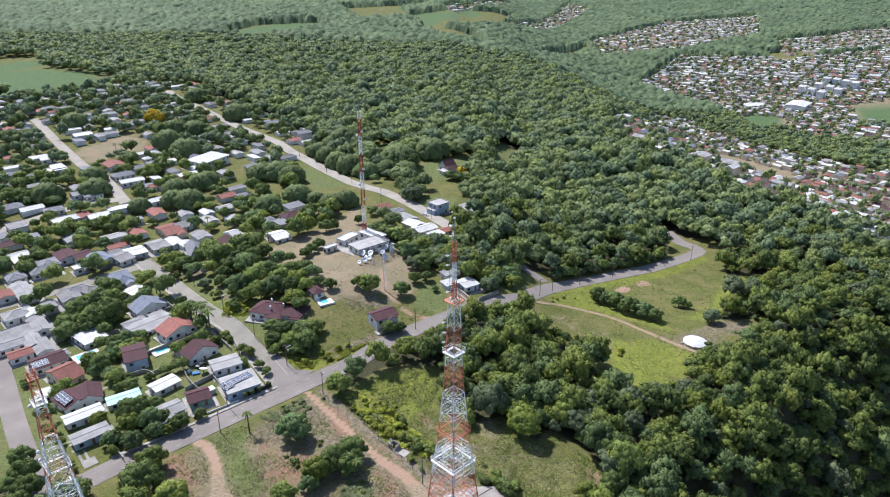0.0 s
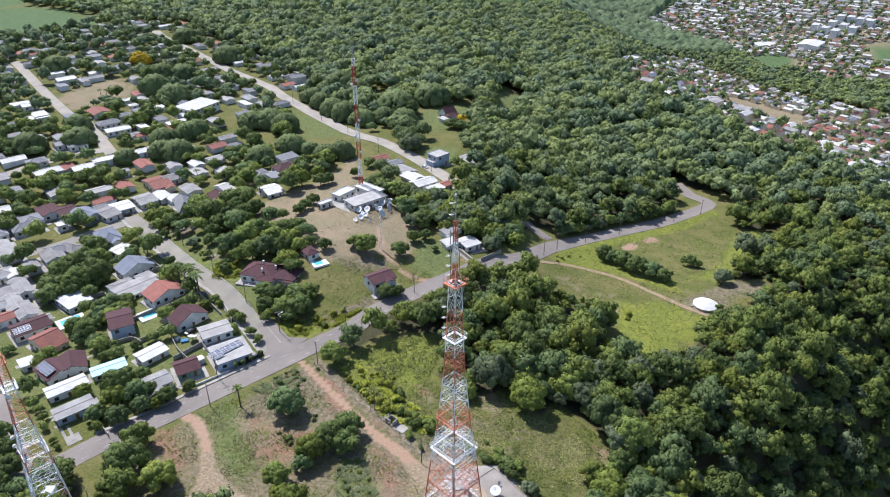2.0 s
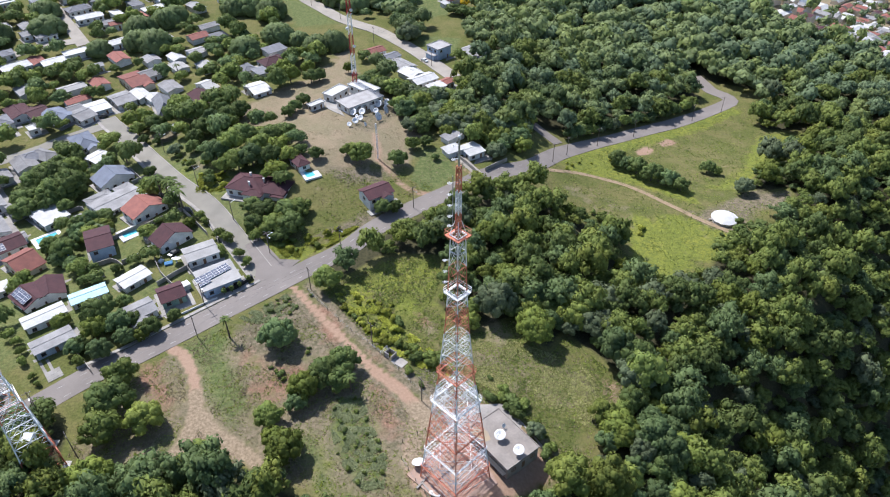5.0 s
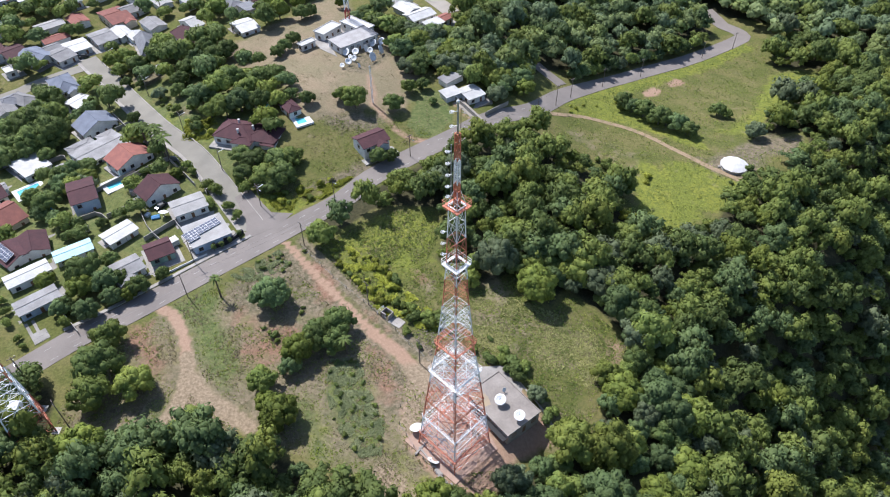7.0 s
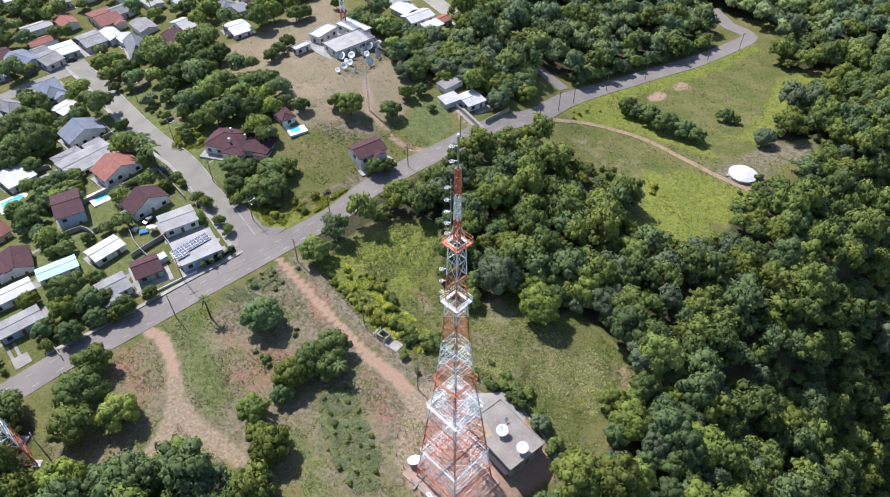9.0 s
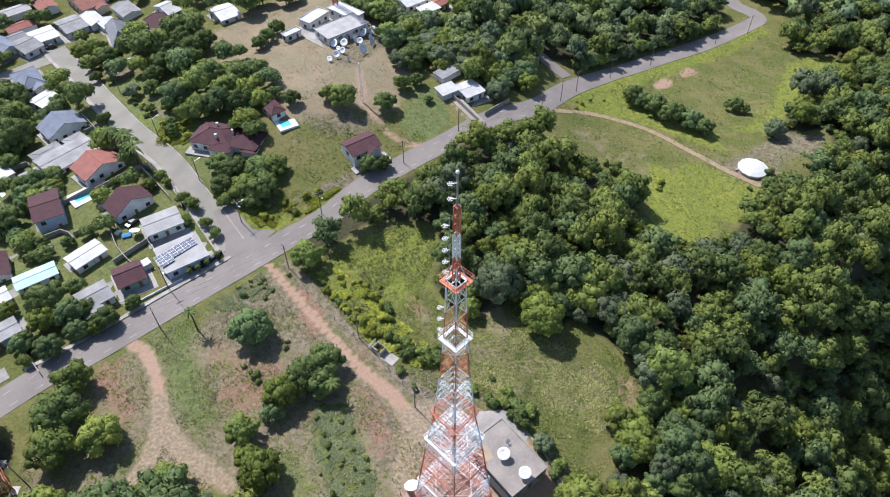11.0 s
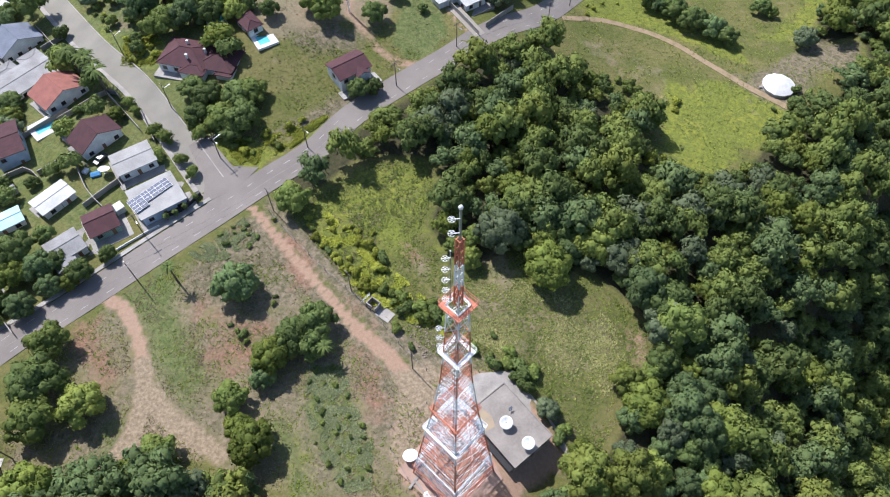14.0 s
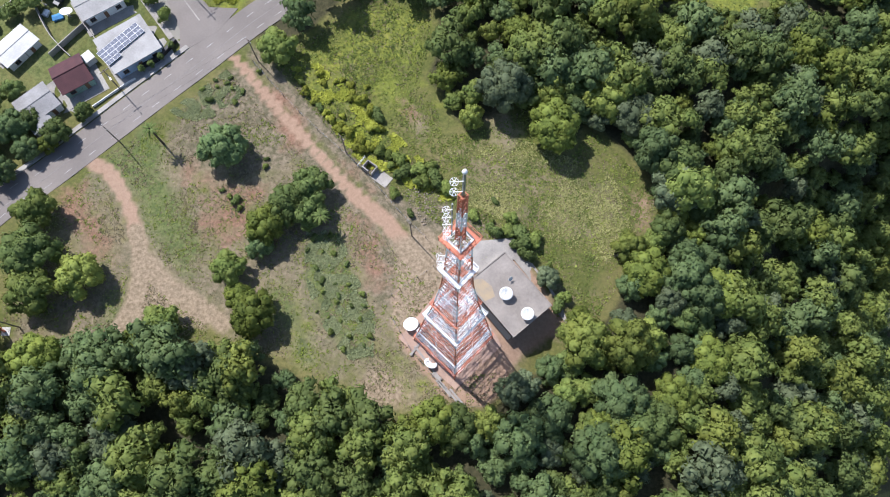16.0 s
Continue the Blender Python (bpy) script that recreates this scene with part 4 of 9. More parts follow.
def house(x, y, turn, w, d, h=2.8, roof="red", shape="gable", along="w", walls="white", rise=0.3, label="", name="house", over=0.45, windows=True, wing=None, volumes=(), chimneys=()):
    """A small house: turn is the direction of its width in degrees; shape: gable, hip, shed or flat."""
    z = min(height(x + a, y + b2) for a in (-w / 3, w / 3) for b2 in (-d / 3, d / 3))
    HOUSES.append((x, y, max(w, d) * 0.55))
    ob = thing(name, pose(x, y, z - 0.1, 0, 0, turn), label, "house" if name == "house" else name.replace("_", " "))
    a, c = w / 2, d / 2
    run = c if along == "w" else a
    top = rise * run if shape in ("gable", "hip") else (rise * d if shape == "shed" else 0)
    wall = Shape()
    t = 0.2
    for x0, y0, x1, y1 in ((-a, -c, a, -c + t), (-a, c - t, a, c), (-a, -c + t, -a + t, c - t), (a - t, -c + t, a, c - t)):
        wall.box(x0, y0, -0.8, x1, y1, h)
    if shape == "gable":
        if along == "w":
            for sx in (-a, a - t):
                wall.add([(sx, -c, h), (sx, c, h), (sx, 0, h + top), (sx + t, -c, h), (sx + t, c, h), (sx + t, 0, h + top)], [(0, 2, 1), (3, 4, 5), (0, 3, 5, 2), (1, 2, 5, 4)])
        else:
            for sy in (-c, c - t):
                wall.add([(-a, sy, h), (a, sy, h), (0, sy, h + top), (-a, sy + t, h), (a, sy + t, h), (0, sy + t, h + top)], [(0, 1, 2), (3, 5, 4), (0, 2, 5, 3), (1, 4, 5, 2)])
    part("wall", wall.mesh("wall", WALLS[walls]), ob)
    r = Shape()
    A, C, th = a + over, c + over, 0.16
    drop = over * rise

    def slab(q):
        q = [Vector(p) for p in q]
        r.add([p + Vector((0, 0, th)) for p in q] + q, [tuple(range(len(q))), tuple(range(2 * len(q) - 1, len(q) - 1, -1))] + [(i, i + len(q), (i + 1) % len(q) + len(q), (i + 1) % len(q)) for i in range(len(q))])
    e = h - drop + 0.02
    if shape == "gable" and along == "w":
        slab([(-A, -C, e), (A, -C, e), (A, 0, h + top), (-A, 0, h + top)])
        slab([(A, C, e), (-A, C, e), (-A, 0, h + top), (A, 0, h + top)])
        r.bar((-A, 0, h + top + th), (A, 0, h + top + th), 0.14, 6)
    elif shape == "gable":
        slab([(-A, C, e), (-A, -C, e), (0, -C, h + top), (0, C, h + top)])
        slab([(A, -C, e), (A, C, e), (0, C, h + top), (0, -C, h + top)])
        r.bar((0, -C, h + top + th), (0, C, h + top + th), 0.14, 6)
    elif shape == "hip":
        k = max(A - C, 0.3)
        m = max(C - A, 0.0)
        p, q = (-k, -m, h + top), (k, m, h + top)
        if A >= C:
            p, q = (-k, 0, h + top), (k, 0, h + top)
            slab([(-A, -C, e), (A, -C, e), q, p])
            slab([(A, C, e), (-A, C, e), p, q])
            slab([(A, -C, e), (A, C, e), q])
            slab([(-A, C, e), (-A, -C, e), p])
        else:
            p, q = (0, -m, h + top), (0, m, h + top)
            slab([(-A, C, e), (-A, -C, e), p, q])
            slab([(A, -C, e), (A, C, e), q, p])
            slab([(-A, -C, e), (A, -C, e), p])
            slab([(A, C, e), (-A, C, e), q])
        for cx, cy, pk in ((-A, -C, p), (A, -C, q if A >= C else p), (A, C, q), (-A, C, p if A >= C else q)):
            r.bar((cx, cy, e + th), (pk[0], pk[1], pk[2] + th), 0.12, 5)
        r.bar((p[0], p[1], p[2] + th), (q[0], q[1], q[2] + th), 0.14, 6)
    elif shape == "shed":
        slab([(-A, -C, e), (A, -C, e), (A, C, h + top + drop), (-A, C, h + top + drop)])
        wall2 = Shape()
        for sx in (-a, a - t):
            wall2.add([(sx, -c, h), (sx, c, h), (sx, c, h + top), (sx + t, -c, h), (sx + t, c, h), (sx + t, c, h + top)], [(0, 2, 1), (3, 4, 5), (0, 3, 5, 2), (1, 2, 5, 4)])
        wall2.box(-a + t, c - t, h, a - t, c, h + top)
        part("gable_wall", wall2.mesh("gable_wall", WALLS[walls]), ob)
    else:
        slab([(-A, -C, h + 0.02), (A, -C, h + 0.02), (A, C, h + 0.02), (-A, C, h + 0.02)])
        for x0, y0, x1, y1 in ((-A, -C, A, -C + t), (-A, C - t, A, C), (-A, -C + t, -A + t, C - t), (A - t, -C + t, A, C - t)):
            r.box(x0, y0, h + th + 0.02, x1, y1, h + th + 0.3)
    part("roof", r.mesh("roof", ROOFS[roof]), ob)
    if windows and name == "house":
        part("patio", Shape().box(-a - 1.2, -c - 2.6, -0.9, a + 2.0, c + 1.2, 0.2).mesh("patio", PAVED), ob, "worn concrete patio round the walls")
    for vx, vy, vw, vd, vh, vr in volumes:
        wa, wc = vw / 2, vd / 2
        part("side_wall", Shape().box(vx - wa, vy - wc, -0.8, vx + wa, vy + wc, vh).mesh("side_wall", WALLS[walls]), ob)
        q, oa, oc, tz = Shape(), wa + 0.45, wc + 0.45, vh + vr * min(wa, wc)
        k, m = max(oa - oc, 0.05), max(oc - oa, 0.05)
        lo = [(vx - oa, vy - oc, vh), (vx + oa, vy - oc, vh), (vx + oa, vy + oc, vh), (vx - oa, vy + oc, vh)]
        hi = [(vx - k, vy, tz), (vx + k, vy, tz)] if oa >= oc else [(vx, vy - m, tz), (vx, vy + m, tz)]
        fs = [(4, 5, 9, 8), (6, 7, 8, 9), (5, 6, 9), (7, 4, 8)] if oa >= oc else [(5, 6, 9, 8), (7, 4, 8, 9), (4, 5, 8), (6, 7, 9)]
        q.add([(px, py, pz - 0.02) for px, py, pz in lo] + [(px, py, pz + 0.16) for px, py, pz in lo] + hi, [(3, 2, 1, 0), (0, 1, 5, 4), (1, 2, 6, 5), (2, 3, 7, 6), (3, 0, 4, 7)] + fs)
        for i in range(4):
            e3 = hi[(0, 1, 1, 0)[i] if oa >= oc else (0, 0, 1, 1)[i]]
            q.bar((lo[i][0], lo[i][1], lo[i][2] + 0.16), e3, 0.12, 5)
        q.bar(*hi, 0.14, 6)
        part("side_roof", q.mesh("side_roof", ROOFS[roof]), ob)
    for vx, vy, vh in chimneys:
        part("chimney", Shape().box(vx - 0.28, vy - 0.25, h, vx + 0.28, vy + 0.25, vh - 0.3).box(vx - 0.36, vy - 0.33, vh - 0.3, vx + 0.36, vy + 0.33, vh - 0.18).mesh("chimney", WHITE), ob, "white rendered chimney")
    if wing:
        wx, ww, wd, wr = wing
        part("wing_wall", Shape().box(wx - ww / 2, -c - wd, -0.8, wx + ww / 2, -c - 0.01, h - 0.3).add([(wx - ww / 2, -c - wd, h - 0.3), (wx + ww / 2, -c - wd, h - 0.3), (wx, -c - wd, h - 0.3 + wr)], [(0, 1, 2)]).mesh("wing_wall", WALLS[walls]), ob)
        q = Shape()
        e2, o2 = h - 0.3, 0.35
        for sx in (-1, 1):
            pts4 = [(wx + sx * (ww / 2 + o2), -c - wd - o2, e2 - 0.12), (wx + sx * (ww / 2 + o2), -c + 1.2, e2 - 0.12), (wx, -c + 1.2, e2 + wr + 0.05), (wx, -c - wd - o2, e2 + wr + 0.05)]
            q.add([Vector(p4) + Vector((0, 0, 0.15)) for p4 in pts4] + pts4, [(0, 1, 2, 3) if sx > 0 else (3, 2, 1, 0), (7, 6, 5, 4) if sx > 0 else (4, 5, 6, 7), (0, 4, 5, 1), (1, 5, 6, 2), (2, 6, 7, 3), (3, 7, 4, 0)])
        part("wing_roof", q.mesh("wing_roof", ROOFS[roof]), ob)
    if windows:
        n = max(2, int(w / 3.2))
        for k in range(n):
            cx = -a + w * (k + 0.5) / n
            opening(ob, cx, -c, 0, "door" if k == n // 2 else "window", h)
        for k in range(max(1, int(d / 4))):
            for sx, ang in ((-a, 270), (a, 90)):
                opening(ob, sx, -c + d * (k + 0.5) / max(1, int(d / 4)), ang, "window", h)
    return ob


FRAME_W = Shape().box(-0.65, -0.09, 0, 0.65, 0.02, 0.07).box(-0.65, -0.09, 1.13, 0.65, 0.02, 1.2).box(-0.65, -0.09, 0.07, -0.58, 0.02, 1.13).box(0.58, -0.09, 0.07, 0.65, 0.02, 1.13).box(-0.03, -0.07, 0.07, 0.03, 0.02, 1.13).mesh("frame", WOOD)
PANE_W = Shape().box(-0.58, -0.04, 0.07, 0.58, -0.015, 1.13).mesh("pane", GLASS)
SILL_W = Shape().box(-0.75, -0.16, -0.07, 0.75, 0.0, -0.005).mesh("sill", CONCRETE)
DOOR_M = Shape().box(-0.45, -0.07, 0, 0.45, -0.01, 2.05).mesh("door", WOOD)


def opening(ob, x, y, ang, kind, h):
    if kind == "door":
        p = part("door", DOOR_M, ob)
        p.matrix_local = pose(x, y, 0.1, 0, 0, ang)
        return
    w = part("window", FRAME_W, ob)
    w.matrix_local = pose(x, y, 1.0 if h < 4 else h - 1.9, 0, 0, ang)
    part("pane", PANE_W, w)
    part("sill", SILL_W, w)


house(-71.7, 202.5, 34, 11.3, 9.5, h=3.2, roof="pale", shape="shed", rise=0.06, walls="blue", label="low pale-roofed house carrying a solar array")
house(-80.6, 215.2, 32, 9.8, 7.4, h=3.0, roof="pale", shape="gable", rise=0.12, label="long low house with a pale sheet roof")
house(-93, 223.8, 48, 11.7, 6.9, h=3.4, roof="red", along="d", rise=0.5, label="white gabled house with a maroon tile roof")
house(-117.2, 222.7, 29, 7.6, 12, h=5.4, roof="red", rise=0.15, walls="blue", label="two-storey pale blue house with a maroon roof beside a pool")
house(-108.5, 242.1, 48, 12.8, 9, h=4.0, roof="orange", along="d", rise=0.4, label="white house with an orange tile gable roof")
house(-122.3, 250.6, 50, 17.3, 10.3, h=3.0, roof="fibre", rise=0.1, label="wide house with grey fibre-cement roofs", wing=(3.0, 6.5, 3.5, 0.7), volumes=((-3.5, 7.0, 9.0, 5.0, 2.7, 0.12), (6.0, 6.4, 6.0, 4.0, 2.5, 0.05)))
house(-130.4, 267.2, 46, 13, 9, h=3.4, roof="blue", along="d", rise=0.45, label="white house with a blue-grey gable roof")
house(-143.7, 284.6, 60, 7.7, 7.6, roof="white", rise=0.15, label="small house with a pale sheet roof")
house(-155.4, 298.5, 41, 8.4, 13.9, roof="blue", shape="hip", label="blue-grey hipped house beside the street corner", wing=(1.5, 4.5, 2.2, 1.0))
house(-84.2, 195.4, 32, 6.9, 7.2, roof="red", along="w", rise=0.35, walls="green", label="small green house with a maroon tile roof")
house(-91.1, 188.1, 41, 7.4, 6.8, roof="fibre", rise=0.2, label="grey-roofed bungalow behind street trees", wing=(-2.0, 4.5, 2.6, 0.9))
house(-98.8, 203.4, 50, 8.9, 5.8, roof="white", rise=0.15, label="outbuilding with a bright white sheet roof")
house(-110.1, 196.1, 35, 10.1, 4.8, roof="cyan", rise=0.15, label="long house with a pale cyan sheet roof")
house(-124.3, 199.9, 30, 8.4, 9.3, h=3.4, roof="red", along="d", rise=0.4, label="white gabled house with a maroon tile roof")
house(-128.4, 196.4, 53, 8.4, 9.4, h=3.4, roof="red", along="d", rise=0.35, label="maroon-roofed house carrying solar panels")
house(-119, 186, 41, 11.3, 5.1, h=3.2, roof="white", along="w", rise=0.2, label="white house with a white sheet gable roof")
house(-111.6, 175.5, 42, 10.6, 5.4, roof="fibre", along="w", rise=0.08, walls="blue", label="long low house with a pale grey roof")
house(-141.2, 216.2, 53, 8.2, 12.4, h=3.4, roof="orange", along="w", rise=0.4, walls="cream", label="house with a brown-orange tile roof")
house(-145.8, 244.4, 51, 9, 13.3, roof="white", shape="flat", label="flat white-roofed house among trees")
house(-72.2, 252.4, -15, 14.0, 10.5, h=3.4, roof="red", shape="hip", rise=0.42, label="large hipped house with several maroon tile roofs and white chimneys", volumes=((9.6, 0.2, 11.0, 9.0, 3.1, 0.36), (4.0, -4.6, 7.0, 5.0, 2.9, 0.4), (13.0, -3.4, 4.6, 4.0, 2.7, 0.3)), chimneys=((-0.5, 2.2, 6.4), (1.6, -3.0, 6.2), (5.6, 0.6, 6.0)))
house(-25.3, 245.6, 35, 9.8, 7.7, h=5.0, roof="red", along="w", rise=0.35, label="two-storey white house with a red tile roof by the road", wing=(1.6, 3.6, 1.6, 0.8))
house(9.9, 280, 34, 7.2, 8.2, roof="white", along="w", rise=0.12, label="house with a white sheet roof at the driveway")
house(-176.4, 321.9, 63, 10.7, 13, roof="blue", shape="gable", along="d", rise=0.25, label="wide house with a blue-grey sheet roof")
house(-166.2, 322.7, 54, 7.8, 12.7, roof="fibre", rise=0.15, label="house with a weathered fibre-cement roof")
house(-162, 330.3, 41, 9.1, 10.7, roof="white", rise=0.1, label="low house with a pale ribbed roof")
house(-153.6, 338.4, 44, 8.9, 12.8, roof="fibre", rise=0.15, label="house with a grey sheet roof by the bend")
house(-153, 355.8, 44, 9.9, 16.8, h=3.6, roof="orange", rise=0.15, walls="cream", label="wide house with a faded pink tile roof", wing=(2.5, 5.0, 2.4, 0.8))
house(-129.6, 327.1, 28, 7.1, 18.4, roof="grey", shape="hip", rise=0.45, label="hipped house with a dark grey tile roof", wing=(1.0, 4.0, 2.2, 1.2))
house(-112.8, 331.1, 39, 7.9, 14.5, roof="red", shape="hip", rise=0.45, label="hipped house with a dark maroon roof", wing=(-1.0, 4.0, 2.2, 1.2))
house(-113.7, 343.6, 48, 5.8, 11, roof="white", rise=0.3, label="small house with a pale sheet roof")
house(-87.3, 334.2, 39, 8.3, 11.6, roof="white", rise=0.2, label="white-roofed house at the edge of a dry field")
house(-187.3, 324.5, 48, 8.5, 13.6, roof="red", rise=0.2, label="house with a red and maroon sheet roof")
house(-167.3, 286.9, 66, 6.6, 11.1, roof="fibre", shape="hip", label="grey hipped house beside a paved street")
house(-116.7, 304.9, 43, 4.5, 3.6, h=2.2, roof="white", shape="shed", rise=0.1, name="shed", windows=False, label="small white-roofed garden shed")
house(2.2, 279.1, 33, 6.5, 4.9, h=2.5, roof="white", shape="shed", rise=0.06, name="carport_roof", windows=False, label="low annex with a white sheet roof")
house(2.5, 289.9, 44, 9.3, 4.3, h=2.6, roof="fibre", shape="shed", rise=0.1, name="shed", windows=False, label="long shed with a grey sheet roof")
house(-55.2, 262.2, -52, 7.0, 4.5, h=2.8, roof="red", shape="hip", rise=0.45, name="pool_house", label="small maroon-roofed house beside a pool")
station = house(-38, 315.9, 40, 17.9, 9.6, h=4.0, roof="slab", shape="flat", walls="white", label="flat-roofed white transmitter building below a mast", name="transmitter_building")
for k in range(4):
    part("air_conditioner", Shape().box(-4.6 + 3.2 * k, -5.45, 2.3, -3.5 + 3.2 * k, -4.83, 3.1).mesh("air_conditioner", STEEL_GREY), station, "grey wall-mounted cooling unit")
house(-49.7, 325.5, 55, 10.8, 5.2, h=3.5, roof="white", shape="flat", label="white flat-roofed annex of the transmitter station", name="annex")
house(-37.4, 328.5, 50, 6.1, 13.6, h=4.3, roof="white", shape="flat", label="white flat-roofed annex behind the mast", name="annex")
house(-56.9, 313.4, 45, 6.7, 2.7, h=2.8, roof="white", shape="flat", label="small pale service building in a dry field", name="service_building")
house(-279.8, 523.3, 43, 12, 9, h=3, roof="white", shape="gable", rise=0.28, windows=False, label="small house with a pale sheet gable roof")
house(-262.1, 527.6, 43, 14, 7, h=3, roof="fibre", shape="gable", rise=0.28, windows=False, label="wide house with a grey fibre-cement gable roof")
house(-292.7, 533.9, 43, 12, 7, h=3, roof="white", shape="flat", rise=0, windows=False, label="small house with a pale sheet flat roof")
house(-261.6, 446.1, 43, 12, 9, h=3, roof="white", shape="flat", rise=0, windows=True, label="small house with a pale sheet flat roof")
house(-278.9, 468.1, 43, 9, 8, h=3, roof="white", shape="gable", rise=0.28, windows=True, label="small house with a pale sheet gable roof")
house(-228.2, 459.1, 133, 14, 11, h=3, roof="orange", shape="gable", rise=0.28, windows=True, label="wide house with an orange tile gable roof")
house(-213.8, 438.8, 43, 13, 9, h=3, roof="grey", shape="hip", rise=0.35, windows=True, label="wide house with a dark grey tile hipped roof")
house(-203.1, 427.3, 38, 14, 8, h=3, roof="white", shape="gable", rise=0.28, windows=True, label="wide house with a pale sheet gable roof")
house(-190.1, 417, 43, 8, 7, h=3, roof="fibre", shape="gable", rise=0.28, windows=True, label="small house with a grey fibre-cement gable roof")
house(-184.6, 417.1, 38, 6, 6, h=3, roof="orange", shape="gable", rise=0.28, windows=True, label="small house with an orange tile gable roof")
house(-189.3, 432.3, 133, 8, 5, h=3, roof="white", shape="shed", rise=0.08, windows=True, label="low house with a pale sheet lean-to roof")
house(-220.3, 481, 38, 10, 5, h=3, roof="white", shape="shed", rise=0.08, windows=False, label="low house with a pale sheet lean-to roof")
house(-210.7, 472.3, 133, 5, 5, h=3, roof="white", shape="hip", rise=0.35, windows=True, label="low house with a pale sheet hipped roof")
house(-201, 463.7, 43, 11, 10, h=3, roof="grey", shape="hip", rise=0.35, windows=True, label="small house with a dark grey tile hipped roof")
house(-194.1, 467.2, 43, 11, 5, h=3, roof="white", shape="shed", rise=0.08, windows=True, label="low house with a pale sheet lean-to roof")
house(-209.3, 453.2, 38, 8, 7, h=3, roof="grey", shape="hip", rise=0.35, windows=True, label="small house with a dark grey tile hipped roof")
house(-179.4, 465, 43, 9, 8, h=3, roof="grey", shape="hip", rise=0.35, windows=True, label="small house with a dark grey tile hipped roof")
house(-169.5, 456.3, 38, 12, 8, h=3, roof="white", shape="gable", rise=0.28, windows=True, label="small house with a pale sheet gable roof")
house(-170.9, 440.4, 43, 12, 5, h=3, roof="white", shape="shed", rise=0.08, windows=True, label="low house with a pale sheet lean-to roof")
house(-175, 393.7, 43, 12, 7, h=3, roof="white", shape="gable", rise=0.28, windows=True, label="small house with a pale sheet gable roof")
house(-217.1, 402.6, 43, 10, 9, h=3, roof="fibre", shape="hip", rise=0.35, windows=True, label="small house with a grey fibre-cement hipped roof")
house(-225.3, 403.9, 43, 10, 8, h=3, roof="fibre", shape="gable", rise=0.28, windows=True, label="small house with a grey fibre-cement gable roof")
house(-230, 380.8, 38, 10, 8, h=3, roof="grey", shape="hip", rise=0.35, windows=True, label="small house with a dark grey tile hipped roof")
house(-192.3, 382.8, 38, 12, 7, h=3, roof="white", shape="flat", rise=0, windows=True, label="small house with a pale sheet flat roof")
house(-200, 374.3, 43, 13, 8, h=3, roof="white", shape="gable", rise=0.28, windows=True, label="wide house with a pale sheet gable roof")
house(-209.3, 373.2, 133, 11, 8, h=3, roof="orange", shape="gable", rise=0.28, windows=True, label="small house with an orange tile gable roof")
house(-215.2, 364.9, 43, 13, 9, h=5, roof="white", shape="flat", rise=0, windows=True, label="wide two-storey house with a pale sheet flat roof")
house(-177.1, 369.2, 38, 6, 5, h=3, roof="fibre", shape="gable", rise=0.28, windows=True, label="low house with a grey fibre-cement gable roof")
house(-147.2, 362.7, 43, 11, 9, h=3, roof="fibre", shape="gable", rise=0.28, windows=True, label="small house with a grey fibre-cement gable roof")
house(-145.6, 342.1, 133, 11, 6, h=3, roof="white", shape="gable", rise=0.28, windows=True, label="small house with a pale sheet gable roof")
house(-196.1, 325, 133, 13, 9, h=3, roof="red", shape="gable", rise=0.28, windows=True, label="wide house with a maroon tile gable roof")
house(-182, 309.7, 133, 5, 4, h=3, roof="white", shape="flat", rise=0, windows=True, label="low house with a pale sheet flat roof")
house(-199.8, 315.2, 133, 11, 9, h=3, roof="grey", shape="hip", rise=0.35, windows=True, label="small house with a dark grey tile hipped roof")
house(-171.4, 285.2, 43, 10, 8, h=3, roof="grey", shape="hip", rise=0.35, windows=True, label="small house with a dark grey tile hipped roof")
house(-138.9, 377.4, 133, 9, 6, h=3, roof="white", shape="gable", rise=0.28, windows=True, label="small house with a pale sheet gable roof")
house(-87, 366.9, 43, 12, 9, h=3, roof="red", shape="hip", rise=0.35, windows=True, label="small house with a maroon tile hipped roof")
house(-171.5, 543.5, 43, 12, 9, h=3, roof="grey", shape="gable", rise=0.28, windows=False, label="small house with a dark grey tile gable roof")
house(-159.1, 521.2, 43, 10, 9, h=3, roof="grey", shape="gable", rise=0.28, windows=False, label="small house with a dark grey tile gable roof")
house(-137.9, 481.9, 133, 12, 5, h=3, roof="white", shape="shed", rise=0.08, windows=True, label="low house with a pale sheet lean-to roof")
house(-132.5, 552.2, 43, 10, 7, h=3, roof="white", shape="gable", rise=0.28, windows=False, label="small house with a pale sheet gable roof")
house(-114.4, 545.7, 38, 12, 9, h=5, roof="grey", shape="gable", rise=0.28, windows=False, label="small two-storey house with a dark grey tile gable roof")
house(-107.2, 526.7, 43, 12, 7, h=3, roof="white", shape="gable", rise=0.28, windows=False, label="small house with a pale sheet gable roof")
house(-97.5, 541.4, 43, 9, 7, h=3, roof="fibre", shape="gable", rise=0.28, windows=False, label="small house with a grey fibre-cement gable roof")
house(-36.8, 379, 38, 9, 7, h=3, roof="orange", shape="gable", rise=0.28, windows=True, label="small house with an orange tile gable roof")
house(-28.8, 370.8, 43, 10, 6, h=3, roof="grey", shape="gable", rise=0.28, windows=True, label="small house with a dark grey tile gable roof")
house(-21.7, 360.5, 133, 12, 8, h=3, roof="fibre", shape="gable", rise=0.28, windows=True, label="small house with a grey fibre-cement gable roof")
house(-17, 350.6, 133, 10, 8, h=3, roof="white", shape="gable", rise=0.28, windows=True, label="small house with a pale sheet gable roof")
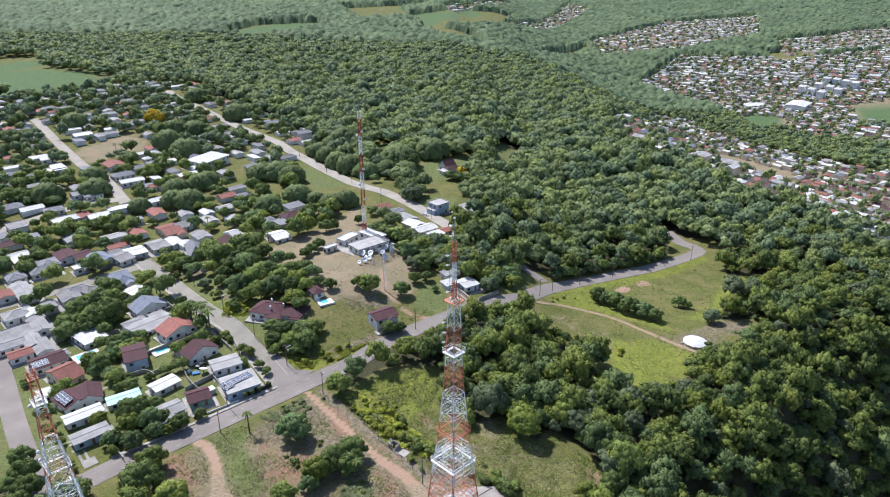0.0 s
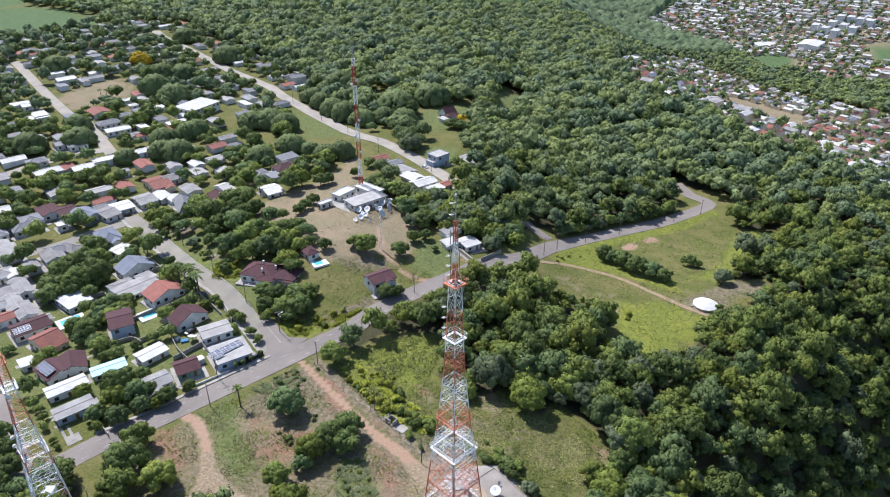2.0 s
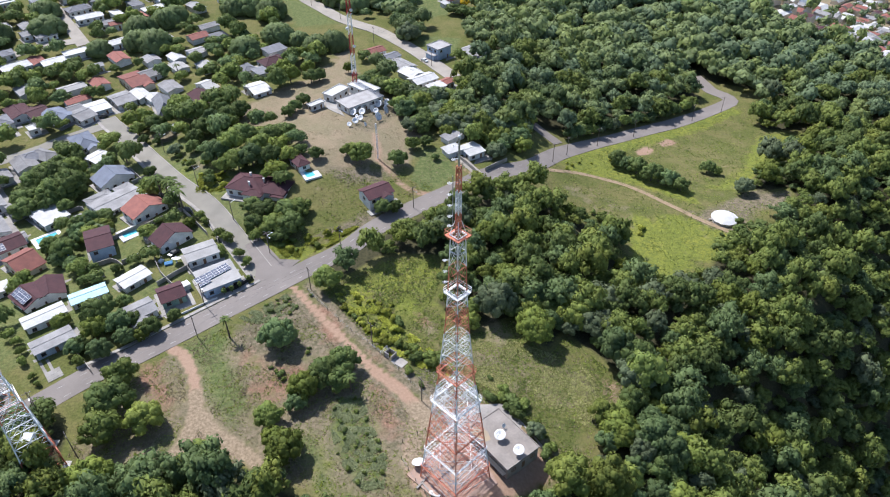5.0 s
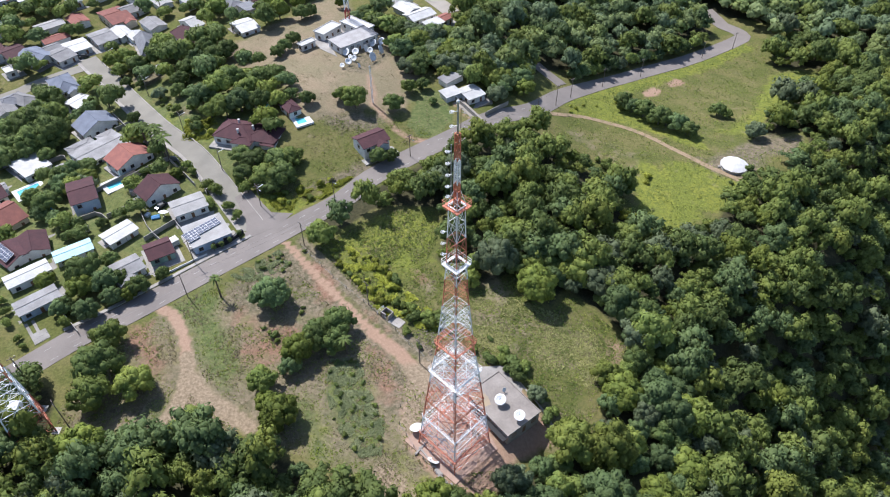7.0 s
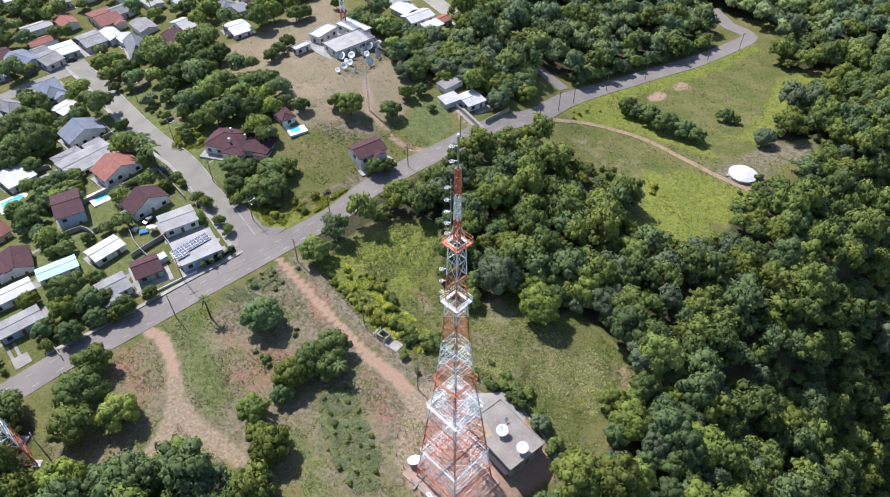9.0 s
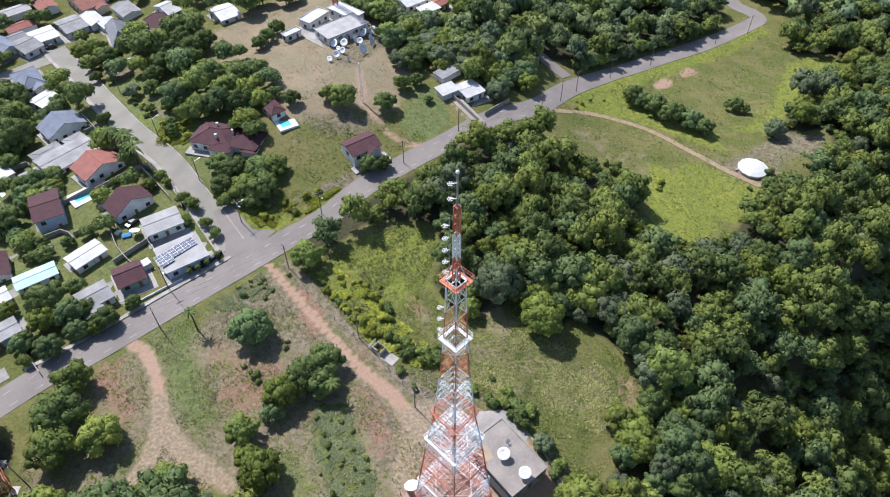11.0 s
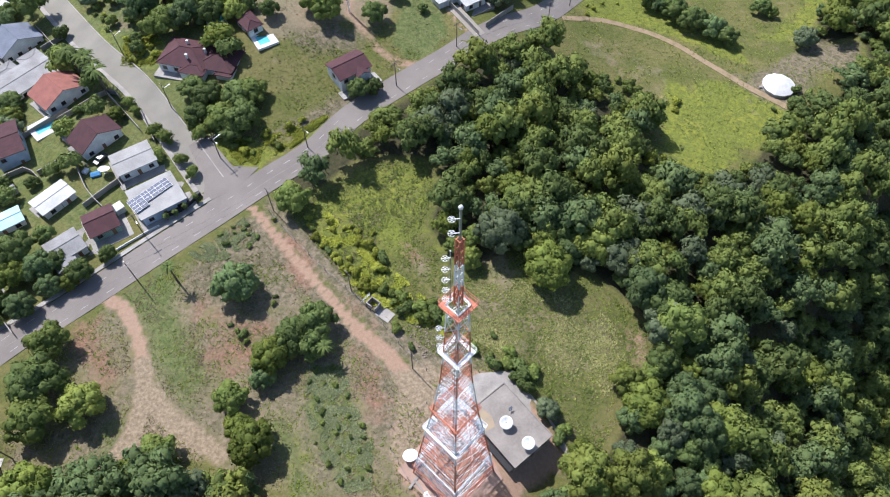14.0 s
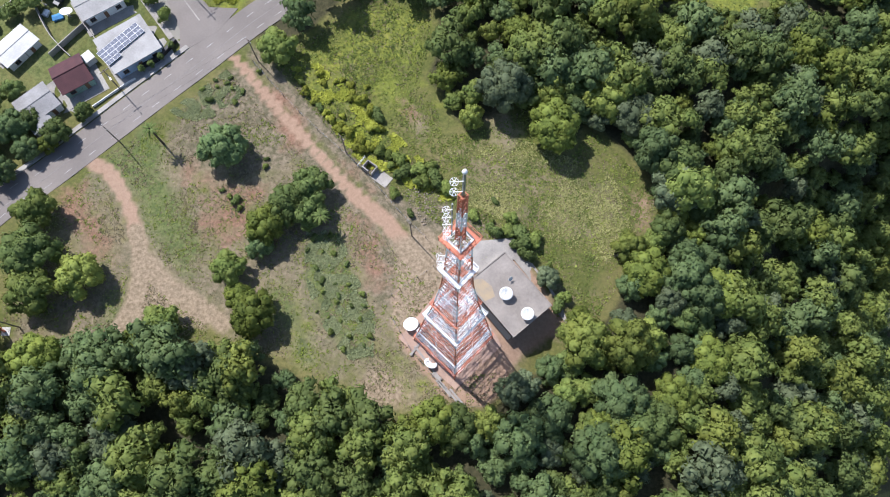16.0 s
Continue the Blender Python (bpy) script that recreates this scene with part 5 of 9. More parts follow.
house(-11.2, 343.5, 38, 12, 8, h=3, roof="white", shape="gable", rise=0.28, windows=True, label="small house with a pale sheet gable roof")
house(-4.8, 335, 38, 8, 5, h=3, roof="white", shape="shed", rise=0.08, windows=True, label="low house with a pale sheet lean-to roof")
house(-0.2, 341, 43, 6, 5, h=3, roof="orange", shape="gable", rise=0.28, windows=True, label="low house with an orange tile gable roof")
house(-3.8, 378.4, 43, 9, 8, h=6, roof="slab", shape="flat", rise=0, windows=True, walls="blue", volumes=((-5.0, 0.0, 3.0, 6.0, 3.2, 0.05),), label="two-storey pale blue house with a grey flat roof")
house(14.4, 382, 133, 15, 9, h=3, roof="fibre", shape="hip", rise=0.35, windows=True, label="wide house with a grey fibre-cement hipped roof")
house(1.6, 462.4, 43, 9, 8, h=3.6, roof="red", shape="gable", rise=0.95, windows=True, label="steep-roofed house with maroon tile gables on a lawn", volumes=((-1.5, -5.0, 9.0, 4.5, 3.2, 0.7),))
house(0.1, 453.3, 43, 7, 4, h=2.4, roof="white", shape="shed", rise=0.15, windows=False, name="veranda", label="white sheet veranda roof before a steep-roofed house")
house(-144.9, 573.5, 38, 11, 9, h=5, roof="grey", shape="gable", rise=0.28, windows=False, label="small two-storey house with a dark grey tile gable roof")
house(-130.9, 590.5, 133, 12, 7, h=3, roof="white", shape="gable", rise=0.28, windows=False, label="small house with a pale sheet gable roof")
house(-120, 592.4, 43, 9, 6, h=3, roof="fibre", shape="gable", rise=0.28, windows=False, label="small house with a grey fibre-cement gable roof")
house(-119.8, 553.5, 133, 9, 8, h=3, roof="grey", shape="hip", rise=0.35, windows=False, label="small house with a dark grey tile hipped roof")
house(-104.8, 528.7, 38, 12, 6, h=3, roof="white", shape="gable", rise=0.28, windows=False, label="small house with a pale sheet gable roof")
house(-154, 629, 38, 7, 6, h=3, roof="orange", shape="gable", rise=0.28, windows=False, label="small house with an orange tile gable roof")
house(-223.3, 714.7, 43, 14, 7, h=3, roof="white", shape="gable", rise=0.28, windows=False, label="wide house with a pale sheet gable roof")
house(-213.3, 724.7, 43, 10, 8, h=3, roof="fibre", shape="gable", rise=0.28, windows=False, label="small house with a grey fibre-cement gable roof")
house(-196.4, 723.4, 38, 8, 7, h=5, roof="white", shape="flat", rise=0, windows=False, label="small two-storey house with a pale sheet flat roof")
house(-180.3, 691.5, 43, 9, 8, h=3, roof="white", shape="hip", rise=0.35, windows=False, label="small house with a pale sheet hipped roof")
house(-191.7, 670.7, 43, 12, 7, h=3, roof="fibre", shape="gable", rise=0.28, windows=False, label="small house with a grey fibre-cement gable roof")
house(-186, 748.2, 43, 9, 7, h=3, roof="grey", shape="gable", rise=0.28, windows=False, label="small house with a dark grey tile gable roof")
house(-156.4, 762.6, 38, 10, 8, h=6, roof="white", shape="flat", rise=0, windows=False, label="small two-storey house with a pale sheet flat roof")
house(-162.6, 743.5, 133, 9, 5, h=3, roof="white", shape="shed", rise=0.08, windows=False, label="low house with a pale sheet lean-to roof")
house(-142.9, 733.8, 43, 12, 5, h=3, roof="white", shape="gable", rise=0.28, windows=False, label="low house with a pale sheet gable roof")
house(-237.1, 741.8, 43, 5, 5, h=3, roof="white", shape="gable", rise=0.28, windows=False, label="low house with a pale sheet gable roof")
house(-237.5, 662.9, 43, 10, 7, h=3, roof="white", shape="gable", rise=0.28, windows=False, label="small house with a pale sheet gable roof")
house(-269.3, 701.4, 38, 12, 6, h=3, roof="white", shape="gable", rise=0.28, windows=False, label="small house with a pale sheet gable roof")
house(-233.1, 598.3, 43, 12, 6, h=3, roof="fibre", shape="gable", rise=0.28, windows=False, label="small house with a grey fibre-cement gable roof")
house(-224.6, 600.5, 38, 8, 5, h=3, roof="white", shape="gable", rise=0.28, windows=False, label="low house with a pale sheet gable roof")
house(-186.6, 561.7, 43, 12, 8, h=3, roof="fibre", shape="gable", rise=0.28, windows=False, label="small house with a grey fibre-cement gable roof")
house(-176.8, 613.7, 38, 7, 5, h=3, roof="white", shape="gable", rise=0.28, windows=False, label="low house with a pale sheet gable roof")
house(-169.2, 586.3, 43, 8, 5, h=3, roof="white", shape="gable", rise=0.28, windows=False, label="low house with a pale sheet gable roof")
house(-169.1, 629.5, 43, 6, 5, h=3, roof="white", shape="gable", rise=0.28, windows=False, label="low house with a pale sheet gable roof")
house(-162.1, 712.3, 133, 8, 6, h=3, roof="fibre", shape="gable", rise=0.28, windows=False, label="small house with a grey fibre-cement gable roof")
house(-98.1, 610.8, 38, 8, 6, h=3, roof="blue", shape="gable", rise=0.28, windows=False, label="small house with a blue-grey sheet gable roof")
house(-101.7, 555.6, 133, 10, 7, h=3, roof="fibre", shape="gable", rise=0.28, windows=False, label="small house with a grey fibre-cement gable roof")
house(-300.1, 541.1, 43, 14, 6, h=3, roof="white", shape="shed", rise=0.08, windows=False, label="wide house with a pale sheet lean-to roof")
house(-279, 519.5, 43, 11, 9, h=4, roof="white", shape="gable", rise=0.28, windows=False, label="small house with a pale sheet gable roof")
house(-288.3, 561.6, 38, 10, 8, h=3, roof="blue", shape="gable", rise=0.28, windows=False, label="small house with a blue-grey sheet gable roof")
house(-265.8, 521.3, 133, 12, 5, h=3, roof="fibre", shape="gable", rise=0.28, windows=False, label="low house with a grey fibre-cement gable roof")
house(-265.7, 539.2, 38, 8, 6, h=3, roof="white", shape="gable", rise=0.28, windows=False, label="small house with a pale sheet gable roof")
house(-342.8, 581.8, 133, 8, 6, h=3, roof="orange", shape="gable", rise=0.28, windows=False, label="small house with an orange tile gable roof")
house(-332.3, 578.9, 43, 9, 6, h=3, roof="orange", shape="gable", rise=0.28, windows=False, label="small house with an orange tile gable roof")
house(-302.6, 609.3, 38, 12, 7, h=3, roof="orange", shape="gable", rise=0.28, windows=False, label="small house with an orange tile gable roof")
house(-292.3, 615.5, 38, 12, 8, h=3, roof="orange", shape="gable", rise=0.28, windows=False, label="small house with an orange tile gable roof")
house(-323.6, 569.2, 43, 6, 4, h=3, roof="white", shape="shed", rise=0.08, windows=False, label="low house with a pale sheet lean-to roof")
house(-352.8, 608.3, 38, 6, 4, h=3, roof="white", shape="gable", rise=0.28, windows=False, label="low house with a pale sheet gable roof")
house(-285.9, 470.1, 38, 11, 8, h=3, roof="white", shape="gable", rise=0.28, windows=False, label="small house with a pale sheet gable roof")
house(-304.5, 492.4, 38, 8, 7, h=3, roof="grey", shape="hip", rise=0.35, windows=False, label="small house with a dark grey tile hipped roof")
house(-305.4, 468, 43, 6, 8, h=3, roof="orange", shape="gable", rise=0.28, windows=False, label="small house with an orange tile gable roof")
house(-263.4, 451.5, 133, 12, 8, h=3, roof="white", shape="flat", rise=0, windows=False, label="small house with a pale sheet flat roof")
house(-292.8, 449.1, 43, 9, 6, h=3, roof="white", shape="gable", rise=0.28, windows=False, label="small house with a pale sheet gable roof")
house(-259.9, 416, 43, 10, 7, h=3, roof="fibre", shape="gable", rise=0.28, windows=False, label="small house with a grey fibre-cement gable roof")
house(-244, 382.5, 43, 12, 8, h=3, roof="white", shape="gable", rise=0.28, windows=False, label="small house with a pale sheet gable roof")
house(-256.9, 384.6, 43, 11, 10, h=3, roof="grey", shape="hip", rise=0.35, windows=False, label="small house with a dark grey tile hipped roof")
house(-241.2, 361.4, 133, 12, 9, h=3, roof="fibre", shape="flat", rise=0, windows=False, label="small house with a weathered grey flat roof")
house(-232.6, 339.6, 38, 10, 8, h=3, roof="red", shape="gable", rise=0.28, windows=False, label="small house with a maroon tile gable roof")
house(-220.5, 325, 43, 9, 7, h=3, roof="white", shape="gable", rise=0.28, windows=False, label="small house with a pale sheet gable roof")
house(-275.7, 656.2, 43, 12, 5, h=3, roof="fibre", shape="gable", rise=0.28, windows=False, label="low house with a grey fibre-cement gable roof")
house(-258.6, 592.1, 38, 10, 8, h=3, roof="grey", shape="gable", rise=0.28, windows=False, label="small house with a dark grey tile gable roof")
house(-243.7, 585.9, 43, 9, 5, h=3, roof="white", shape="gable", rise=0.28, windows=False, label="low house with a pale sheet gable roof")
house(-84.5, 623.6, 43, 8, 6, h=3, roof="fibre", shape="gable", rise=0.28, windows=False, label="small house with a grey fibre-cement gable roof")
house(-73.1, 613, 133, 7, 5, h=3, roof="white", shape="gable", rise=0.28, windows=False, label="low house with a pale sheet gable roof")
house(-218.9, 368.3, 38, 9, 7, h=3, roof="white", shape="flat", rise=0, windows=False, label="small house with a pale sheet flat roof")
house(-231.3, 412.5, 133, 10, 6, h=3, roof="fibre", shape="gable", rise=0.28, windows=False, label="small house with a grey fibre-cement gable roof")
house(-309.4, 514.4, 43, 9, 7, h=3, roof="fibre", shape="hip", rise=0.35, windows=False, label="small house with a grey fibre-cement hipped roof")
house(-269.1, 582.3, 133, 9, 7, h=3, roof="orange", shape="gable", rise=0.28, windows=False, label="small house with an orange tile gable roof")
house(-165.9, 467.5, 63, 24.5, 16.2, h=6.0, roof="white", shape="shed", rise=0.03, label="large hall with a white roof and tall front columns", name="hall")
house(-176.5, 246.9, 43, 14, 10, h=3, roof="fibre", shape="flat", rise=0, label="long town house with a weathered grey flat roof")
house(-171.3, 253.6, 133, 14, 6, h=3, roof="fibre", shape="gable", rise=0.28, label="long town house with a grey fibre-cement gable roof")
house(-167.6, 241.5, 133, 13, 6, h=3, roof="fibre", shape="gable", rise=0.28, label="small town house with a grey fibre-cement gable roof")
house(-160.9, 236.6, 133, 12, 6, h=3, roof="fibre", shape="gable", rise=0.28, label="small town house with a grey fibre-cement gable roof")
house(-166.5, 231.1, 43, 8, 6, h=3, roof="orange", shape="gable", rise=0.28, label="small town house with an orange tile gable roof")
house(-153.1, 226.2, 43, 12, 9, h=3, roof="red", shape="gable", rise=0.28, label="small town house with a maroon tile gable roof")
house(-150.5, 230.6, 43, 5, 4, h=3, roof="fibre", shape="gable", rise=0.28, label="small town house with a grey fibre-cement gable roof")
house(-140.9, 202.1, 133, 5, 4, h=3, roof="white", shape="shed", rise=0.08, label="small town house with a pale sheet lean-to roof")
house(-185.5, 262.9, 43, 11, 9, h=3, roof="fibre", shape="hip", rise=0.35, label="small town house with a grey fibre-cement hipped roof")
house(-194.9, 284.2, 133, 20, 7, h=3, roof="fibre", shape="gable", rise=0.28, label="long town house with a weathered grey gable roof")
house(-201.3, 280.2, 133, 8, 7, h=3, roof="orange", shape="gable", rise=0.28, label="small town house with an orange tile gable roof")
house(-198.1, 307.7, 43, 12, 9, h=3, roof="grey", shape="hip", rise=0.35, label="small town house with a dark grey tile hipped roof")
house(-207.7, 300, 133, 10, 8, h=3, roof="grey", shape="hip", rise=0.35, label="small town house with a dark grey tile hipped roof")
house(-215.6, 320, 133, 8, 8, h=3, roof="white", shape="gable", rise=0.28, label="small town house with a pale sheet gable roof")
house(-171.3, 279.6, 133, 11, 8, h=3, roof="fibre", shape="gable", rise=0.28, label="small town house with a grey fibre-cement gable roof")
house(-176, 270.9, 133, 8, 5, h=3, roof="fibre", shape="gable", rise=0.28, label="small town house with a grey fibre-cement gable roof")
house(-174.4, 237.9, 43, 10, 7, h=3, roof="fibre", shape="gable", rise=0.28, label="small town house with a weathered grey gable roof")
house(-160, 249.2, 43, 6, 5, h=3, roof="fibre", shape="gable", rise=0.28, label="small town house with a grey fibre-cement gable roof")
house(-179.9, 264, 133, 7, 5, h=3, roof="white", shape="gable", rise=0.28, label="small town house with a pale sheet gable roof")
house(-172, 328.6, 43, 6, 5, h=3, roof="fibre", shape="gable", rise=0.28, label="small town house with a grey fibre-cement gable roof")
house(-137.7, 337.6, 133, 7, 6, h=3, roof="white", shape="gable", rise=0.28, label="small town house with a pale sheet gable roof")


# ---- woods ----
FIELD_TAIL = [(68.3, 244.5), (104, 238.5), (89, 232.3), (81.8, 220.8), (78.7, 211.5), (66, 206.5), (54, 210.5), (58, 221.8)]
CLEAR = [FIELD, MEADOW, NEARLOT, FIELD_TAIL]
CLEARINGS = LAWNS + [[(-50.1, 419.1), (-29.2, 419.2), (4.8, 359.5), (3.2, 341.7), (-15.8, 343), (-48.3, 402.1)], [(-106.8, 481.5), (-99.4, 481.8), (-74.9, 441.5), (-51.2, 413.1), (-50.4, 391.2), (-72.6, 404.2), (-87, 413.1), (-97.3, 441.2)], [(-18.7, 456.9), (4.5, 467.7), (23.5, 487.1), (35.9, 504.2), (38.4, 482.9), (15, 454.2), (4.1, 422.2), (-9.1, 422.2), (-17.8, 431.7)], [(36.8, 517.5), (50.1, 557.5), (54.4, 533.4), (44.1, 482.4), (36.4, 481.1)], [(-55.7, 509.5), (-42.5, 515.9), (-37.3, 496.9), (-45.8, 484.9), (-52, 490.8)], [(-160.2, 480.5), (-144.4, 483.8), (-136.3, 455.2), (-146.1, 449.8)], [(-140.2, 428.8), (-117.7, 433.1), (-98.2, 404.3), (-91.6, 387.4), (-109.3, 411.2), (-126.9, 416.3)], [(-62.8, 391.2), (-50.4, 391.2), (-41.5, 350.1), (-53.2, 333), (-69.4, 332.8), (-65.4, 358.6), (-58.4, 370.4)], DRY_PLOT, [(-33.7, 417.6), (-9.1, 422.2), (4, 408.7), (3.9, 395.8), (-8.6, 395.6), (-21.6, 404.2)]]
TOWN_FAR = [[(104.7, 1546.4), (473.3, 2819.3), (532.6, 2670.3), (213.8, 1736.1)], [(361.3, 1778), (702.2, 2259), (1050.3, 2459.9), (849.2, 1932.2), (534, 1608.4), (344.6, 1531.8)], [(841.8, 1811.5), (1295.9, 2099), (1414.9, 2099), (1141.3, 1674.4), (743.1, 1559.3)], [(-5.7, 1823.1), (189.3, 2540), (232.4, 2576.5), (21.5, 1719.6)]]
ROAD_D = [(3.3, 352), (-5.4, 366.9), (-15.9, 384.5), (-27.2, 400.4), (-39.2, 414.9), (-47.8, 421.5), (-60.6, 432.4), (-74.6, 450.1), (-86.1, 464.9), (-102.4, 487.5), (-117.9, 508.8), (-131.6, 530), (-149.5, 548.1), (-171.4, 569.2), (-187.7, 587.4), (-212.9, 615), (-237.7, 642.1), (-252.7, 657.2), (-274.4, 687.9)]
ROAD_A = [(-340.5, 566.9), (-321.8, 544.5), (-283.7, 498.9), (-247.6, 457.4)]
ROAD_B = [(-230.2, 444.5), (-220.8, 431.7), (-193.6, 394.7)]
ROAD_C = [(-255.1, 349.6), (-249.2, 360.7), (-231.4, 379.3), (-216.9, 391.3), (-195.3, 401.6)]
OTHER_ROADS = [ROAD_L, ROAD_D, ROAD_A, ROAD_B, ROAD_C, CROSS]
ROADS = [(MAIN, 8.0), (BRANCH, 6.0), (STREET, 8.0)] + [(r, 9.0 if r is ROAD_D else 6.5) for r in OTHER_ROADS]


def open_ground(x, y):
    if any(inside(x, y, p) for p in CLEAR + CLEARINGS) or edge_distance(x, y, MEADOW, True) < 1.4 or edge_distance(x, y, FIELD, True) < 0.8 or (y > 330 and any(edge_distance(x, y, p, True) < 4.0 for p in CLEARINGS)):
        return True
    return inside(x, y, TOWN) or any(edge_distance(x, y, line) < w for line, w in ROADS)


DOMES = ((-96.1, 499.5, 8.3), (-85.7, 484.8, 8.7), (-75.7, 470.1, 9.4), (-65.8, 459, 9.9), (-53.5, 449.5, 9.6), (-77.4, 518.4, 14.1), (-67, 515.1, 12.9), (-85.4, 515, 9.8), (-32.7, 471, 14.5), (-39.1, 453.9, 8.6), (-27, 450.1, 9.3), (-10.1, 495.1, 13.7), (-45.8, 565.1, 12), (-34.1, 583.4, 12.4), (28.9, 500.8, 7.8), (-21.3, 405.4, 6.7), (-122.5, 442.3, 10.2), (-112.5, 443.5, 11), (-100.7, 434.9, 9.5), (-90.3, 400.4, 9.6), (-104.4, 383.6, 8.5), (-67.6, 386.7, 8.1), (-58.8, 388.6, 8.1), (-78.4, 396, 6.2),
         (-165.8, 406.7, 9.5), (-157.1, 420.8, 8.1), (-153.1, 390.2, 9.9), (-153.8, 427, 8.3), (-162.9, 392.8, 8.4), (-181.3, 385.4, 7.2), (-207.6, 504.6, 12.1), (-189.1, 490.9, 12.6), (-199.1, 541.8, 11.3), (-213.7, 538, 10.8), (-242.4, 399, 9.5), (-218.1, 408.4, 10.3), (-229, 431, 8.6), (-180.9, 597, 13), (-234.9, 655, 12), (-297.6, 548, 11))
WOOD_KINDS = ["broad0", "broad6", "broad2", "broad3", "broad1", "broad6", "broad4", "broad5"]
rng = np.random.default_rng(11)
NEAR_EAST = [(8, 252), (-25, 223.8), (-44, 206), (-30, 205), (0, 190), (20, 150), (20, 140), (-40, 145), (-130, 150), (-150, 96), (170, 96), (195.1, 162.1), (247.5, 313.3), (171.2, 375.5), (106.4, 316.1), (50.9, 293.9), (30.9, 268.3)]
pts = scatter(NEAR_EAST, 5.9, rng, lambda x, y: not open_ground(x, y) and abs(x) < 0.6 * y + 55)
pts.sort(key=lambda p: math.hypot(p[0] - 20, p[1] - 150))
for x, y in pts[:70]:
    tree(WOOD_KINDS[rng.integers(8)], x, y, rng.uniform(2.6, 3.8) if rng.random() < 0.5 else rng.uniform(4.6, 6.0), group="woodland trees", tall=rng.uniform(0.9, 1.6))
merged("woods_near", [(x, y, rng.uniform(2.6, 4.0) if rng.random() < 0.55 else rng.uniform(4.6, 6.6)) for x, y in pts[70:]], "dense green broadleaf woods on the slope", SPECIES, 5, [(5.0, 6.0, 26, 330, 0.44, 0.85, True, 0.26), (5.0, 6.0, 17, 320, 0.46, 0.85, True, 0.32)], low=0.65, high=1.7)
MID = [(24.4, 294.3), (50.6, 313.7), (100.2, 347.5), (137, 375.5), (128, 409.5), (171.2, 389.4), (247.5, 313.3), (404, 377.9), (410.6, 556.2), (250, 520), (215, 640), (190, 900), (62.8, 962.5), (-170, 920), (-250, 720), (-110, 560), (-85, 500), (-40, 440), (-5, 380), (6, 330), (5, 290)]
pts = scatter(MID, 8.4, rng, lambda x, y: not open_ground(x, y) and abs(x) < 0.6 * y + 60 and (x - 3) ** 2 + (y - 430) ** 2 > 300 and all((x - a) ** 2 + (y - b2) ** 2 > (r + 1) ** 2 for a, b2, r in DOMES))
merged("woods_verge", [(x, y, rng.uniform(4.2, 7.4)) for x, y in pts if y < 400], "dense green broadleaf woods beyond the road", ([LEAF, LEAF_COOL, LEAF_HAZE, LEAF_HAZE_COOL, LEAF_HAZE_LIME], [0.25, 0.2, 0.25, 0.2, 0.1]), 4, [(5.0, 6.0, 16, 190, 0.62, 0.8, True, 0.32)])
merged("woods_ridge", [(x, y, rng.uniform(4.6, 9.4)) for x, y in pts if y >= 400], "dense green broadleaf forest along the ridge", SPECIES_HAZE, 6, [(5.0, 5.6, 10, 62, 0.92)], low=0.9, high=1.3)


def far_open(x, y):
    return any(inside(x, y, p) for p in FAR_FIELDS + [TOWN, TOWN_N] + TOWN_FAR + CLEARINGS) or abs(x) > 0.6 * y + 80


def band(y0, y1, x0, x1, spacing, r0, r1, shape, seed, name):
    box = [(x0, y0), (x1, y0), (x1, y1), (x0, y1)]
    got = scatter(box, spacing, rng, lambda x, y: not far_open(x, y) and not open_ground(x, y) and not inside(x, y, MID) and not inside(x, y, LEFT_TOWN) and not inside(x, y, NEAR_EAST))
    merged(name, [(x, y, rng.uniform(r0, r1)) for x, y in got], "distant dark green forest over the hills", SPECIES_HAZE, seed, [shape], low=0.85, high=1.2)


band(300, 1100, -800, 900, 10.0, 5.5, 8.5, (5.0, 6.0, 6, 24, 1.1), 7, "woods_far")


